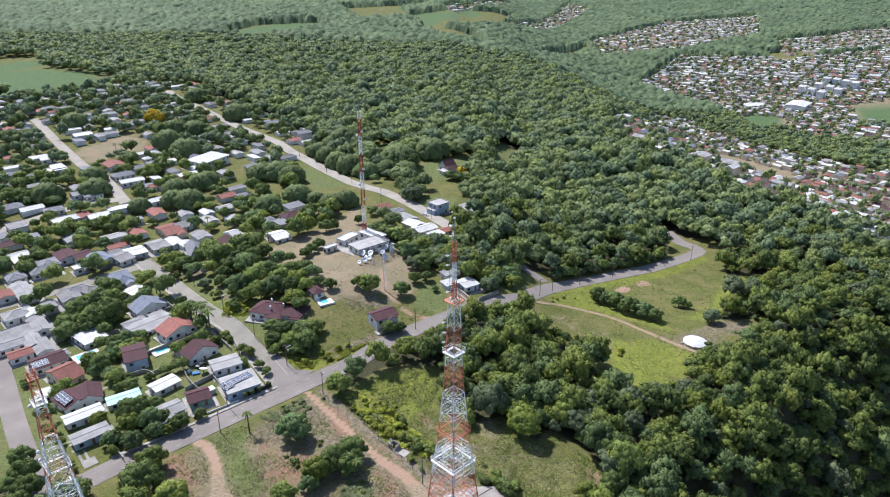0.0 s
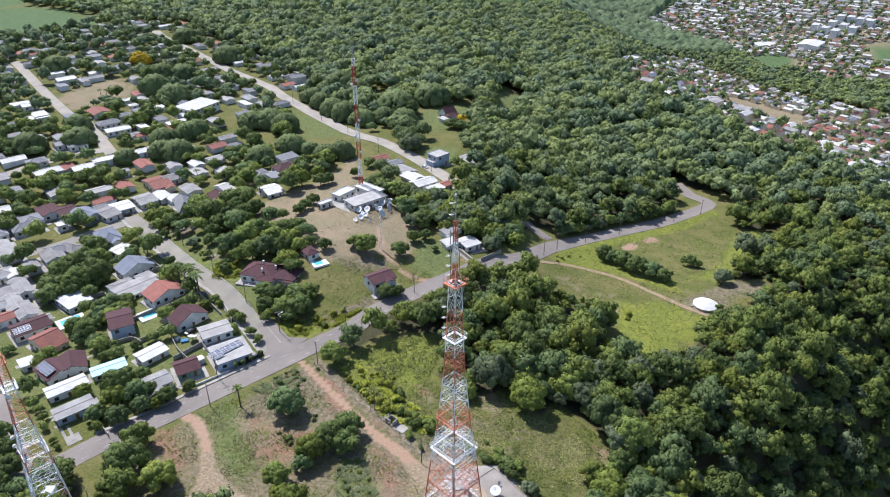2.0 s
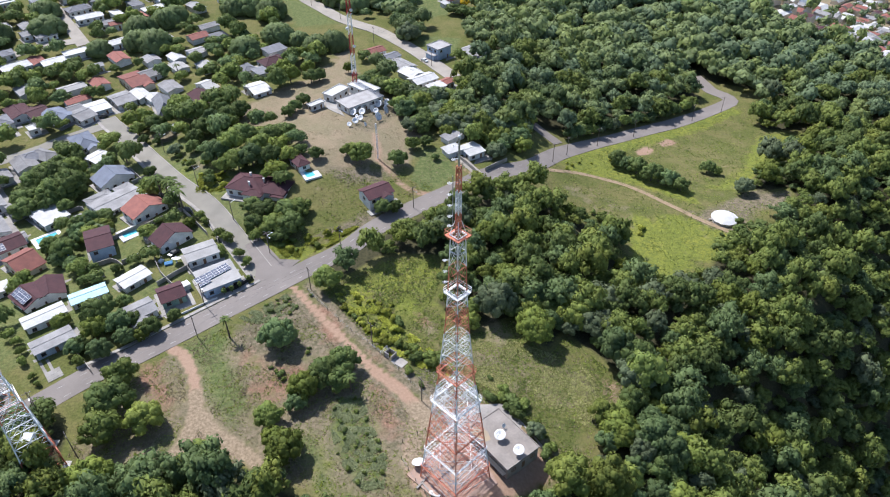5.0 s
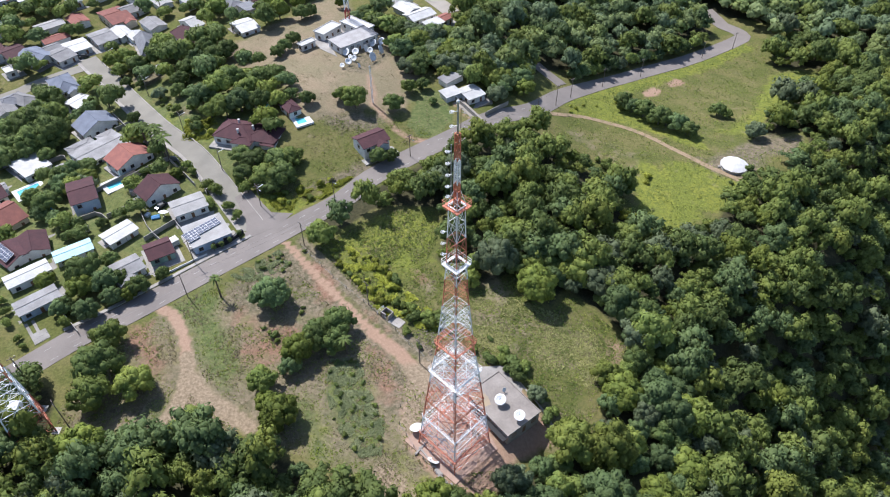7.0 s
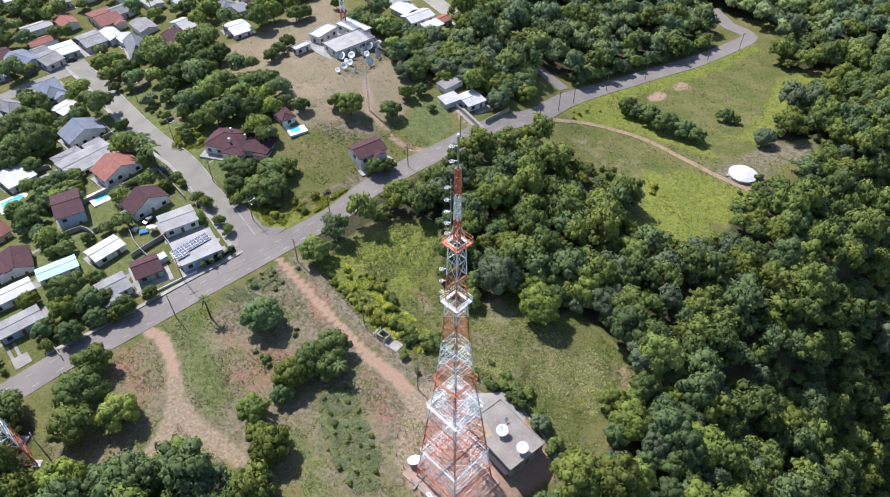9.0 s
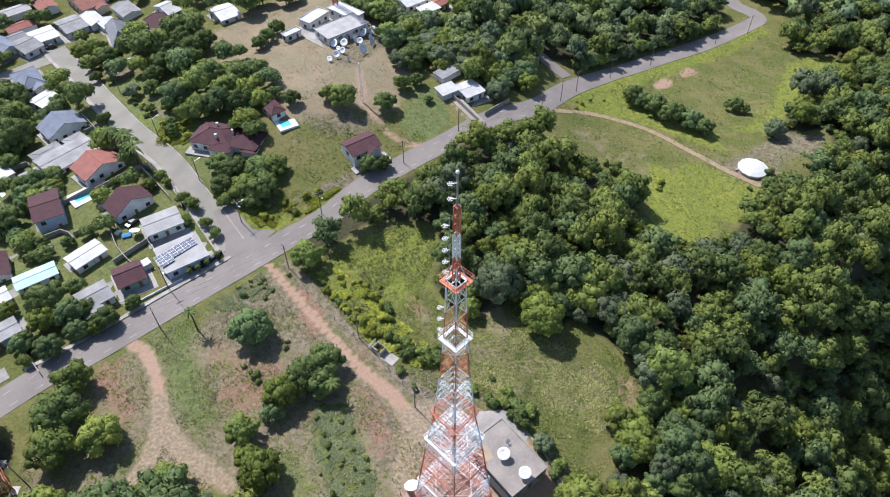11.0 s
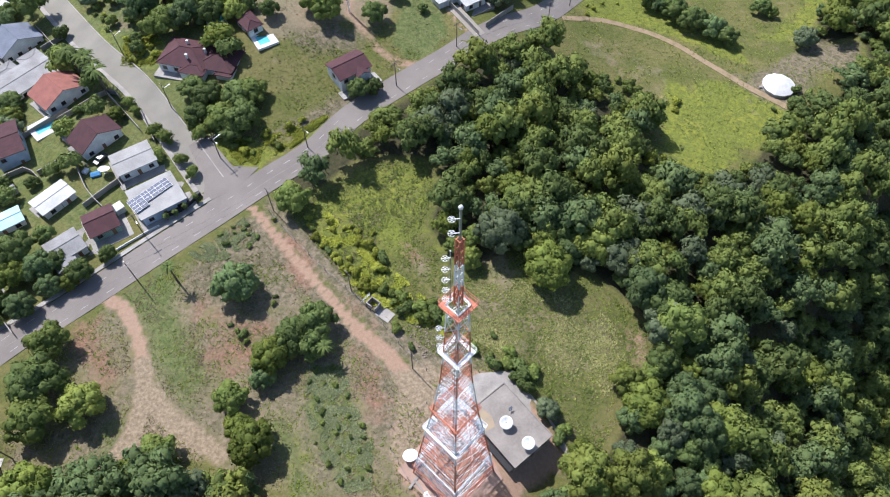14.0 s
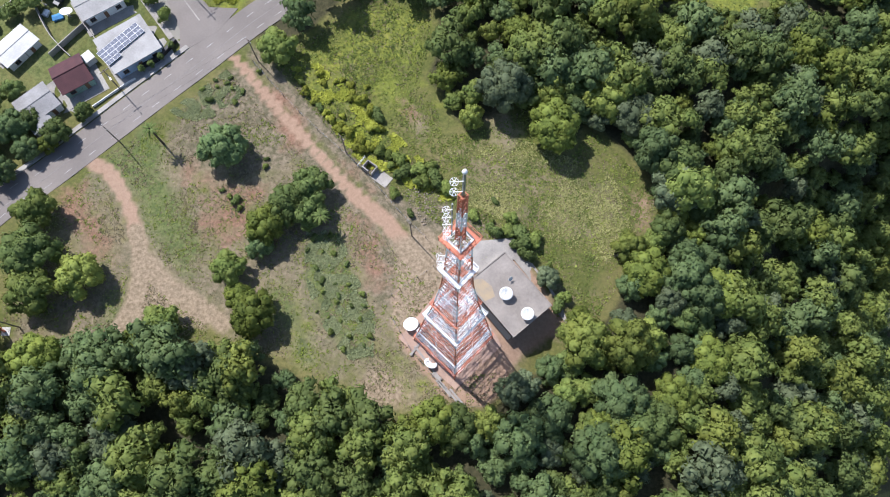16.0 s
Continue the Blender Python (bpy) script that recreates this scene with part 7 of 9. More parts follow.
tufts("weeds_dry", [(NEARLOT, 0.55), (MEADOW, 0.25), (HILLTOP, 0.2)], 20000, 0.12, 0.4, DRYWEED, "dry straw-coloured tufts on bare ground", 72)
tufts("weeds_field", [(FIELD, 0.7), (MEADOW, 0.3)], 8000, 0.18, 0.5, LEAF_LIME, "bright green grass tufts on the meadow", 73)

BELT_WEEDS = [(-34.2, 197.5), (-28.3, 198.1), (-17.5, 187.7), (-9.7, 179.7), (-2.1, 171.3), (2.8, 164.4), (-2.2, 163.9), (-11, 170.1), (-17.3, 172.9), (-27.9, 187.2)]
tufts("weeds_tall", [(BELT_WEEDS, 1.0)], 1500, 0.35, 1.0, LEAF_WEED, "tall yellow-green weeds along the dirt track", 74, 0.35, 0.14)
tufts("weeds_scrub", [([(-61.8, 187.1), (-49.4, 197.1), (-45.1, 191.1), (-54.9, 182.7)], 0.3), ([(-29.3, 157), (-22.4, 157.6), (-19, 148.3), (-14.5, 138.2), (-14.9, 128.7), (-20.3, 129.9), (-26.5, 138.5), (-29.5, 148.5)], 0.7)], 11000, 0.15, 0.55, LEAF_SAGE, "dense green scrub of low weeds", 75, 0.4, 0.06)
tufts("weeds_olive", [(MEADOW, 0.7), (FIELD, 0.3)], 12000, 0.2, 0.5, LEAF, "olive green grass tufts on the meadow", 76)
tufts("weeds_hay", [([(0, 166), (16, 158), (36, 150), (46, 160), (38, 171), (20, 178), (2, 176)], 1.0)], 5000, 0.2, 0.5, LEAF_HAY, "pale hay-green grass tufts on the meadow", 79)
tufts("weeds_yellow", [([(-59.5, 222.1), (-45.1, 224.6), (-34.5, 229.4), (-25.5, 234.7), (-40.9, 220.6), (-50.7, 212.8)], 0.5), ([(-41.1, 221.9), (-27.4, 234.6), (-16.5, 244.1), (-15.3, 240.5), (-27.1, 230.4), (-38.8, 217.9)], 0.2), ([(-95.2, 264.9), (-85.6, 265.3), (-80.5, 258.2), (-80.5, 250.5), (-93.3, 252.5)], 0.3)], 5200, 0.25, 0.7, LEAF_WEED, "bright yellow-green weeds on the roadside bank", 77, 0.25, 0.04)
for px, py, r, k in ((111.6, 251.8, 1.9, "bush1"), (111.2, 246.7, 2.2, "bush0"), (107.7, 244.8, 1.4, "bush1"), (115.5, 250.7, 1.6, "bush0"), (103, 244.2, 1.0, "bush1")):
    tree(k, px, py, r, group="bushes on open ground")

# ---- streets of the town ----
tagged(new("road_left", ribbon(ROAD_L, 3.4, -3.4, 0.11).mesh("road_left", ASPHALT)), "wide grey street with dashed lines beside the houses", "road", kind="structure")
for line, word in ((ROAD_D, "long pale paved street climbing through the town"), (ROAD_A, "wide pale paved street between gardens"), (ROAD_B, "short pale paved street between houses"), (ROAD_C, "pale paved street lined with houses")):
    tagged(new("road_town", ribbon(line, 4.2 if line is ROAD_D else 3.4, -4.2 if line is ROAD_D else -3.4, 0.25).mesh("road_town", PAVING_PALE)), word, "road", kind="structure")


def kerb(line, off, a=0, b2=None, wide=1.6, material=None):
    pts = line[a:b2]
    s = ribbon(pts, off + wide / 2, off - wide / 2, 0.26)
    tagged(new("pavement", s.mesh("pavement", material or CONCRETE)), "concrete pavement with a raised kerb", "pavement", kind="structure")


kerb(STREET, 5.25, 0, None, 1.3)
kerb(STREET, -2.57, 0, None, 0.3)
kerb(MAIN, 4.9, 1, 6, 1.1, PAVED)


# ---- lattice towers ----
def lattice(ob, levels, radius, paint, axis_turn=0.0, leg_r=0.16, brace_r=0.07, corners=4, split=1, bracing=None):
    """A tapering lattice: levels are heights, radius(z) the half diagonal, paint(z) the colour of a section."""
    def corner(k, z):
        a = radians(axis_turn) + math.tau * k / corners
        return Vector((radius(z) * math.cos(a), radius(z) * math.sin(a), z))

    def member(name, a, b2, r, m, n=4):
        part(name, Shape().bar(a, b2, r, n).mesh(name, m), ob)
    for z0, z1 in zip(levels, levels[1:]):
        m = paint((z0 + z1) / 2)
        for k in range(corners):
            a0, a1, b0, b1 = corner(k, z0), corner(k, z1), corner((k + 1) % corners, z0), corner((k + 1) % corners, z1)
            member("leg", a0, a1, leg_r * (0.55 + 0.45 * radius(z0) / radius(levels[0])), m, 6)
            member("horizontal", a1, b1, brace_r, m)
            for i in range(split):
                p0, p1 = a0.lerp(b0, i / split), a0.lerp(b0, (i + 1) / split)
                q0, q1 = a1.lerp(b1, i / split), a1.lerp(b1, (i + 1) / split)
                member("diagonal", p0, q1, brace_r * 0.8, m, 3)
                member("diagonal", p1, q0, brace_r * 0.8, bracing or m, 3)
            if split > 1:
                member("strut", a0.lerp(a1, 0.5), b0.lerp(b1, 0.5), brace_r * 0.7, m, 3)
                member("strut", a1.lerp(b1, 0.5), corner((k - 1) % corners, z1).lerp(a1, 0.5), brace_r * 0.7, m, 3)


def platform(ob, z, half, hole, m, rail=1.1, deck=0.12, turn=0.0):
    """A square walkway round the tower on its corners, with a railing."""
    def c(r, k, zz):
        a = radians(turn) + math.tau * k / 4
        return Vector((r * math.cos(a), r * math.sin(a), zz))
    for k in range(4):
        q = [c(half, k, z), c(half, k + 1, z), c(hole, k + 1, z), c(hole, k, z)]
        p = part("walkway", Shape().add(q + [v - Vector((0, 0, deck)) for v in q], [(0, 1, 2, 3), (7, 6, 5, 4), (0, 4, 5, 1), (2, 6, 7, 3), (1, 5, 6, 2), (3, 7, 4, 0)]).mesh("walkway", m), ob)
        for hh in (0.5, 1.0):
            part("rail", Shape().bar(c(half, k, z + rail * hh), c(half, k + 1, z + rail * hh), 0.04).mesh("rail", m), p)
        n = max(2, int(half * 1.4 / 1.6))
        for i in range(n):
            b2 = c(half, k, z).lerp(c(half, k + 1, z), i / n)
            part("post", Shape().bar(b2, b2 + Vector((0, 0, rail)), 0.035).mesh("post", m), p)
        part("bracket", Shape().bar(c(half * 0.97, k, z - deck - 0.05), c(hole * 0.95, k, z - half * 0.45), 0.05).mesh("bracket", m), ob)


def profile(pts):
    def r(z):
        if z <= pts[0][0]:
            return pts[0][1]
        for (a, ra), (b2, rb) in zip(pts, pts[1:]):
            if z <= b2:
                return ra + (rb - ra) * (z - a) / (b2 - a)
        return pts[-1][1]
    return r


def hoop_antenna(ob, x, y, z, toward=1.0):
    """A wheel-like ring antenna on an arm that reaches the mast."""
    s = Shape().ring((x, y, z), 0.36, 0.024, 14)
    for k in range(3):
        a = math.pi * k / 3
        s.bar((x - 0.4 * math.cos(a), y - 0.4 * math.sin(a), z), (x + 0.4 * math.cos(a), y + 0.4 * math.sin(a), z), 0.03)
    s.bar((x, y, z - 0.25), (x, y, z + 0.25), 0.05, 6)
    h = part("ring_antenna", s.mesh("ring_antenna", STEEL_WHITE), ob, "white ring antenna with crossed spokes")
    part("arm", Shape().bar((x, y, z), (x + toward, y, z + 0.1), 0.05).mesh("arm", STEEL_WHITE), h)


TX, TY, TZ = 2.0, 133.3, 2.2
tower = thing("lattice_tower", pose(TX, TY, TZ), "tall orange and white lattice tower with three walkways and ring antennas", "tower")
wide = profile([(0, 8.3), (10.6, 7.0), (28, 4.9), (36, 3.7), (51, 2.25), (60, 1.75), (73, 1.3)])


def banded(z):
    for top, m in ((5.5, STEEL_ORANGE), (12, STEEL_WHITE), (25, STEEL_ORANGE), (34, STEEL_WHITE), (40.5, STEEL_ORANGE), (49, STEEL_WHITE), (56, STEEL_ORANGE), (60, STEEL_WHITE), (66, STEEL_ORANGE), (73, STEEL_WHITE), (77.5, STEEL_ORANGE), (82, STEEL_WHITE), (90, STEEL_ORANGE)):
        if z < top:
            return m
    return STEEL_GREY


lattice(tower, [0.3, 2.9, 5.5, 8.8, 12, 15.2, 18.5, 21.7, 25, 27.2, 29.5, 31.7, 34], wide, banded, 0, 0.16, 0.065, 4, 2, STEEL_WHITE)
lattice(tower, [34, 36, 38.2, 40.5, 42.8, 45, 47, 49, 51, 53, 54.5, 56, 58, 60], wide, banded, 0, 0.13, 0.05, 4, 1)
for z in (2.9, 8.8, 15.2, 21.7, 27.2, 31.7, 36, 42.8, 47, 53):
    ring_r = wide(z) * 0.62
    for k in range(4):
        p0, p1 = [Vector((ring_r * math.cos(math.tau * q / 4), ring_r * math.sin(math.tau * q / 4), z)) for q in (k, k + 1)]
        part("inner_beam", Shape().bar(p0, p1, 0.06).mesh("inner_beam", banded(z)), tower)
        part("tie", Shape().bar(p0, p0 * (1 / 0.62) + Vector((0, 0, z * (1 - 1 / 0.62))), 0.05).mesh("tie", banded(z)), tower)
lattice(tower, [60, 63, 66, 69.5, 73], wide, banded, 0, 0.1, 0.055)
mast_r = profile([(73, 0.52), (87, 0.42)])
lattice(tower, [73, 74.5, 76, 77.5, 79, 80.5, 82, 83.5, 85, 86.8], mast_r, banded, 0, 0.09, 0.06)
platform(tower, 5.5, 8.1, 7.85, STEEL_ORANGE, 0.9)
platform(tower, 12, 7.15, 6.8, STEEL_WHITE, 0.9)
platform(tower, 18.5, 6.25, 6.0, STEEL_ORANGE, 0.9)
platform(tower, 29, 5.5, 4.9, STEEL_WHITE)
platform(tower, 38, 4.1, 3.75, STEEL_ORANGE)
platform(tower, 59.8, 2.6, 1.8, STEEL_WHITE)
platform(tower, 73, 2.35, 1.6, STEEL_ORANGE)
for k in range(4):
    a = math.tau * k / 4
    foot, head = Vector((1.5 * math.cos(a), 1.5 * math.sin(a), 73.1)), Vector((0.5 * math.cos(a), 0.5 * math.sin(a), 76.2))
    side = Vector((1.5 * math.cos(a + math.tau / 4), 1.5 * math.sin(a + math.tau / 4), 73.1))
    part("raker", Shape().bar(foot, head, 0.07).mesh("raker", STEEL_WHITE), tower, "white sloping brace at the mast foot")
    part("foot_beam", Shape().bar(foot, side, 0.08).bar(foot.lerp(side, 0.5), Vector((0, 0, 73.1)), 0.06).mesh("foot_beam", STEEL_WHITE), tower)
part("top_pole", Shape().bar((0, 0, 86.8), (0, 0, 92), 0.16, 8).mesh("top_pole", STEEL_GREY), tower, "grey steel pole")
part("beacon", Shape().lathe([(0.02, 0.3), (0.18, 0.23), (0.25, 0.07), (0.21, -0.12), (0.07, -0.22)], 14, (0, 0, 92.1)).mesh("beacon", DISH, True), tower, "white rounded beacon cap")
part("feeder_pole", Shape().bar((-0.95, -0.2, 74.5), (-0.95, -0.2, 85), 0.09, 6).mesh("feeder_pole", STEEL_GREY), tower)
for z in (75.2, 77.2, 79.4, 81.6, 83.8):
    hoop_antenna(tower, -1.5, -0.35, z, 0.6)
for z in (88.2, 90.6):
    hoop_antenna(tower, -0.85, -0.25, z, 0.8)
for z in (62.5, 65.0, 67.6):
    hoop_antenna(tower, -2.3, -0.3, z, 0.7)
part("ladder", (lambda s: [s.bar((0.25 * sx, -0.1, 0.4), (0.25 * sx, -0.1, 72), 0.05, 4) for sx in (-1, 1)] and [s.bar((-0.25, -0.1, z * 0.9 + 0.5), (0.25, -0.1, z * 0.9 + 0.5), 0.03, 3) for z in range(79)] and s)(Shape()).mesh("ladder", STEEL_GREY), tower, "galvanised climbing ladder with feeder cables")
for k in range(4):
    a = math.tau * k / 4
    part("footing", Shape().box(8.3 * math.cos(a) - 0.7, 8.3 * math.sin(a) - 0.7, -1.4, 8.3 * math.cos(a) + 0.7, 8.3 * math.sin(a) + 0.7, 0.4).mesh("footing", CONCRETE), tower, "square concrete footing")

tower_b = thing("lattice_tower", pose(-41.9, 333.5, 5.5), "slim red and white lattice mast with antennas behind the transmitter building", "tower")
lattice(tower_b, [i * 4.5 for i in range(15)] + [66.5], profile([(0, 1.25), (66, 0.95)]), lambda z: STEEL_RED if int(z / 9) % 2 == 0 else STEEL_WHITE, 45, 0.15, 0.1)
part("whip", Shape().bar((0, 0, 66.5), (0, 0, 80.5), 0.24, 6, 0.12).mesh("whip", STEEL_GREY), tower_b, "thin grey whip antenna")
for z, s in ((57, 1.2), (55, -1.2), (38, 1.2), (30, -1.2), (22, 1.3)):
    part("drum_antenna", Shape().lathe([(0.02, 0.25), (0.7, 0.2), (0.7, -0.2), (0.02, -0.25)], 12, (0, 0, 0)).mesh("drum_antenna", DISH, True), tower_b, "white drum antenna").matrix_local = pose(s, -1.2, z, 90, 0, 25 * s)

tower_c = thing("lattice_tower", pose(-97.4, 136.9, 2.6), "orange and white lattice tower on concrete feet beside the road", "tower")
lattice(tower_c, [0.3, 4, 8, 12, 16, 20, 24, 28, 32], profile([(0, 5.85), (24, 3.5), (32, 2.45)]), lambda z: STEEL_ORANGE if z < 8 or 20 < z < 24 else STEEL_WHITE, 88, 0.17, 0.08, 4, 2)
lattice(tower_c, [32, 34, 36, 38, 40, 42, 44, 46, 48, 50, 52], profile([(32, 2.45), (36, 2.0), (44, 1.4), (52, 1.05)]), lambda z: STEEL_WHITE if 40 < z < 44 else STEEL_ORANGE, 88, 0.13, 0.06, 4, 1)
platform(tower_c, 24, 3.9, 3.0, STEEL_WHITE, 1.0, turn=88)
platform(tower_c, 43, 2.2, 1.3, STEEL_WHITE, 1.0, turn=88)
platform(tower_c, 50, 1.6, 0.95, STEEL_ORANGE, 1.0, turn=88)
for dx, dy, z, a in ((-1.9, -0.8, 42.4, 60), (0.6, -2.0, 41.8, 0), (-3.3, -0.6, 28.5, 70), (-3.6, -0.5, 25.8, 80), (3.2, -1.4, 27.5, -50)):
    drum = part("drum_antenna", Shape().lathe([(0.02, 0.22), (0.5, 0.18), (0.5, -0.18), (0.02, -0.22)], 12).mesh("drum_antenna", DISH, True), tower_c, "white drum antenna")
    drum.matrix_local = pose(dx, dy, z, 90, 0, a)
part("equipment_box", Shape().box(-1.2, -1.2, 8, 1.2, 1.2, 11).mesh("equipment_box", STEEL_WHITE), tower_c, "white equipment cabinet")
for k in range(4):
    a = radians(88) + math.tau * k / 4
    part("footing", Shape().box(5.85 * math.cos(a) - 0.9, 5.85 * math.sin(a) - 0.9, -0.6, 5.85 * math.cos(a) + 0.9, 5.85 * math.sin(a) + 0.9, 0.5).mesh("footing", PLINTH), tower_c, "pale square concrete footing")

mast = thing("antenna_mast", pose(-26.7, 271.1, height(-26.7, 271.1)), "thin white lattice mast on the dry hill", "mast")
lattice(mast, [0, 1.7, 3.4, 5.1, 6.8, 8.5, 10.2, 11.9, 13.6, 15.2], lambda z: 0.32, lambda z: STEEL_WHITE, 0, 0.07, 0.05, 3)


# ---- concrete hut, dishes and yard ----
def dish(x, y, z, r, turn, tilt, label="white satellite dish on a steel pedestal", post=None):
    ob = thing("satellite_dish", pose(x, y, z, 0, 0, turn), label, "satellite dish", "satellite dishes")
    h = post or r * 0.95
    part("pedestal", Shape().bar((0, 0, -0.3), (0, 0, h), 0.09 * r + 0.03, 6).bar((-0.4 * r, 0, 0), (0.4 * r, 0, 0), 0.05).bar((0, -0.4 * r, 0), (0, 0.4 * r, 0), 0.05).mesh("pedestal", STEEL_GREY), ob)
    prof = [(0.02, 0.0), (r * 0.35, r * 0.05), (r * 0.7, r * 0.17), (r, r * 0.34), (r, r * 0.30), (r * 0.7, r * 0.13), (r * 0.35, r * 0.01), (0.02, -0.05)]
    d = part("reflector", Shape().lathe(prof, 20).mesh("reflector", DISH, True), ob, "shallow white reflector bowl")
    d.matrix_local = Matrix.Translation((0, 0, h)) @ pose(0, 0, 0, tilt, 0, 0)
    s = Shape()
    for k in range(3):
        a = math.tau * k / 3
        s.bar((r * 0.85 * math.cos(a), r * 0.85 * math.sin(a), r * 0.26), (0, 0, r * 0.8), 0.025, 3)
    s.lathe([(0.02, r * 0.72), (0.1, r * 0.74), (0.1, r * 0.88), (0.02, r * 0.9)], 8)
    part("feed", s.mesh("feed", STEEL_GREY), d)
    return ob


HX = Vector((7.8, 6.2)).normalized()
hut_c = Vector((14.3, 133.3)) + HX * 5.0 + Vector((-HX.y, HX.x)) * 7.2
hut_turn = math.degrees(math.atan2(HX.y, HX.x))
hut = thing("equipment_building", pose(hut_c.x, hut_c.y, 0.0, 0, 0, hut_turn), "flat-roofed weathered concrete equipment building at the tower foot", "building")
part("wall", Shape().box(-5, -7.2, -6, 5, -6.9, 5.9).box(-5, 6.9, -6, 5, 7.2, 5.9).box(-5, -6.9, -6, -4.7, 6.9, 5.9).box(4.7, -6.9, -6, 5, 6.9, 5.9).mesh("wall", CONCRETE), hut)
roof_stain = mat("stained_roof_slab", (0.29, 0.255, 0.22), (0.19, 0.165, 0.142), scale=0.22, fine=2.2, bump=0.2)
part("roof", Shape().box(-5.25, -7.45, 5.9, 5.25, 7.45, 6.15).mesh("roof", roof_stain), hut, "grey stained concrete roof slab")
rust_stain = mat("ochre_stain", (0.34, 0.26, 0.16), (0.27, 0.22, 0.16), scale=0.6, fine=3, bump=0.1)
part("stain", Shape().add([(-4.9, 2.0, 6.155), (-2.6, 1.4, 6.155), (-1.7, 3.6, 6.155), (-2.2, 6.0, 6.155), (-3.6, 6.9, 6.155), (-4.9, 6.2, 6.155)], [(0, 1, 2, 3, 4, 5)]).mesh("stain", rust_stain), hut, "ochre stain on the roof")
part("parapet", Shape().box(-5.25, -7.45, 6.152, 5.25, -7.25, 6.32).box(-5.25, 7.25, 6.152, 5.25, 7.45, 6.32).box(5.05, -7.25, 6.152, 5.25, 7.25, 6.32).mesh("parapet", roof_stain), hut)
for x in (-3, 0.2, 3.2):
    p = part("door" if x == 0.2 else "window", DOOR_M if x == 0.2 else FRAME_W, hut)
    p.matrix_local = pose(x, -7.2, 2.6 if x == 0.2 else 3.6)
for k in range(4):
    part("air_conditioner", Shape().box(-5.75, -5.5 + k * 2.6, 2.8, -5.05, -4.5 + k * 2.6, 3.5).mesh("air_conditioner", STEEL_GREY), hut, "grey wall-mounted cooling unit")
part("side_canopy", Shape().box(-6.3, -7.0, 4.3, -5.05, 5.0, 4.42).mesh("side_canopy", BLACK), hut, "dark narrow canopy along the wall")
dish(13.0, 141.9, 6.1, 1.4, -20, 18)
dish(17.2, 137.6, 6.1, 1.35, -30, 15)
dish(14, 145.1, 6.1, 0.55, 40, 60, post=0.9)
dish(-6.7, 136.2, 2.6, 1.6, 200, 22)
dish(-2.9, 128.1, 2.2, 1.4, 150, 40)


def slab(name, poly, top, material, label, cat, depth=0.6):
    s = Shape()
    n = len(poly)
    s.v = [(x, y, height(x, y) + top) for x, y in poly] + [(x, y, height(x, y) - depth) for x, y in poly]
    s.f = [tuple(range(n))] + [(i, i + n, (i + 1) % n + n, (i + 1) % n) for i in range(n)]
    me = s.mesh(name, material)
    bm = bmesh.new()
    bm.from_mesh(me)
    bmesh.ops.recalc_face_normals(bm, faces=bm.faces)
    bm.to_mesh(me)
    bm.free()
    return tagged(new(name, me), label, cat, kind="structure")


YARD_SLAB = [(-9.4, 133.6), (2.2, 122.9), (12.0, 131.8), (5.5, 145.5), (-1.0, 143.5)]
PAD = mat("red_stained_concrete", (0.4, 0.27, 0.2), (0.26, 0.18, 0.14), scale=0.5, fine=4)
slab("pavement_tower", YARD_SLAB, 0.25, PAD, "reddish stained concrete pad under the tower", "pavement", 2.5)
slab("pavement_yard", [(-0.5, 150.9), (8.2, 154.5), (15.6, 155.2), (24.8, 141.4), (26.8, 135.6), (23.5, 139.6), (15.4, 150.3), (7.9, 147.6), (1.2, 145.2)], 0.3, CONCRETE, "pale cracked concrete apron round the building", "pavement", 2.0)
BEAM = Shape().box(-2.2, -0.22, 0.0, 2.2, 0.22, 0.35).box(-2.0, -0.3, 0.35, -1.8, 0.3, 0.45).box(1.8, -0.3, 0.35, 2.0, 0.3, 0.45).mesh("beam", CONCRETE)
for bx, by, a in ((-5.6, 131.8, 52), (-1, 124.7, -50), (-0.2, 123.3, -50), (1, 122.3, -50), (2.5, 121.4, -50), (-4.7, 130.2, -52), (-2.1, 126.7, -50)):
    ob = thing("steel_beam", pose(bx, by, height(bx, by) + 0.12, 0, 0, a), "weathered pale steel beam lying on the ground", "beam", "beams by the tower")
    part("beam", BEAM, ob)


def wire_fence(line, label, posts=3.0, tall=1.5, material=DARKWOOD):
    pts = smooth_line(line, posts)
    ob = thing("fence", Matrix.Identity(4), label, "fence")
    for i, p in enumerate(pts):
        z = height(p.x, p.y)
        part("post", Shape().bar((p.x, p.y, z - 0.4), (p.x, p.y, z + tall), 0.07, 5).mesh("post", material), ob)
        if i:
            q = pts[i - 1]
            zq = height(q.x, q.y)
            s = Shape()
            for k in (0.35, 0.65, 0.95):
                s.bar((q.x, q.y, zq + tall * k), (p.x, p.y, z + tall * k), 0.008, 3)
            part("wire", s.mesh("wire", STEEL_GREY), ob)
    return ob


wire_fence([(-10.9, 142.9), (-7.3, 145.3), (-3.4, 147.8), (-0.5, 150)], "old wire fence with leaning dark posts", 1.6, 1.4)
wire_fence([(-10.9, 138.1), (-7.3, 132), (-2.7, 126.1), (1.9, 120.1), (7.6, 119.5)], "low wire fence at the edge of the yard")
wire_fence([(-43.2, 198.9), (-35.9, 190.2), (-27.8, 181.5), (-17.3, 171.5), (-9.7, 162), (-3.5, 155.4)], "wire fence along the dirt track", 5.0)

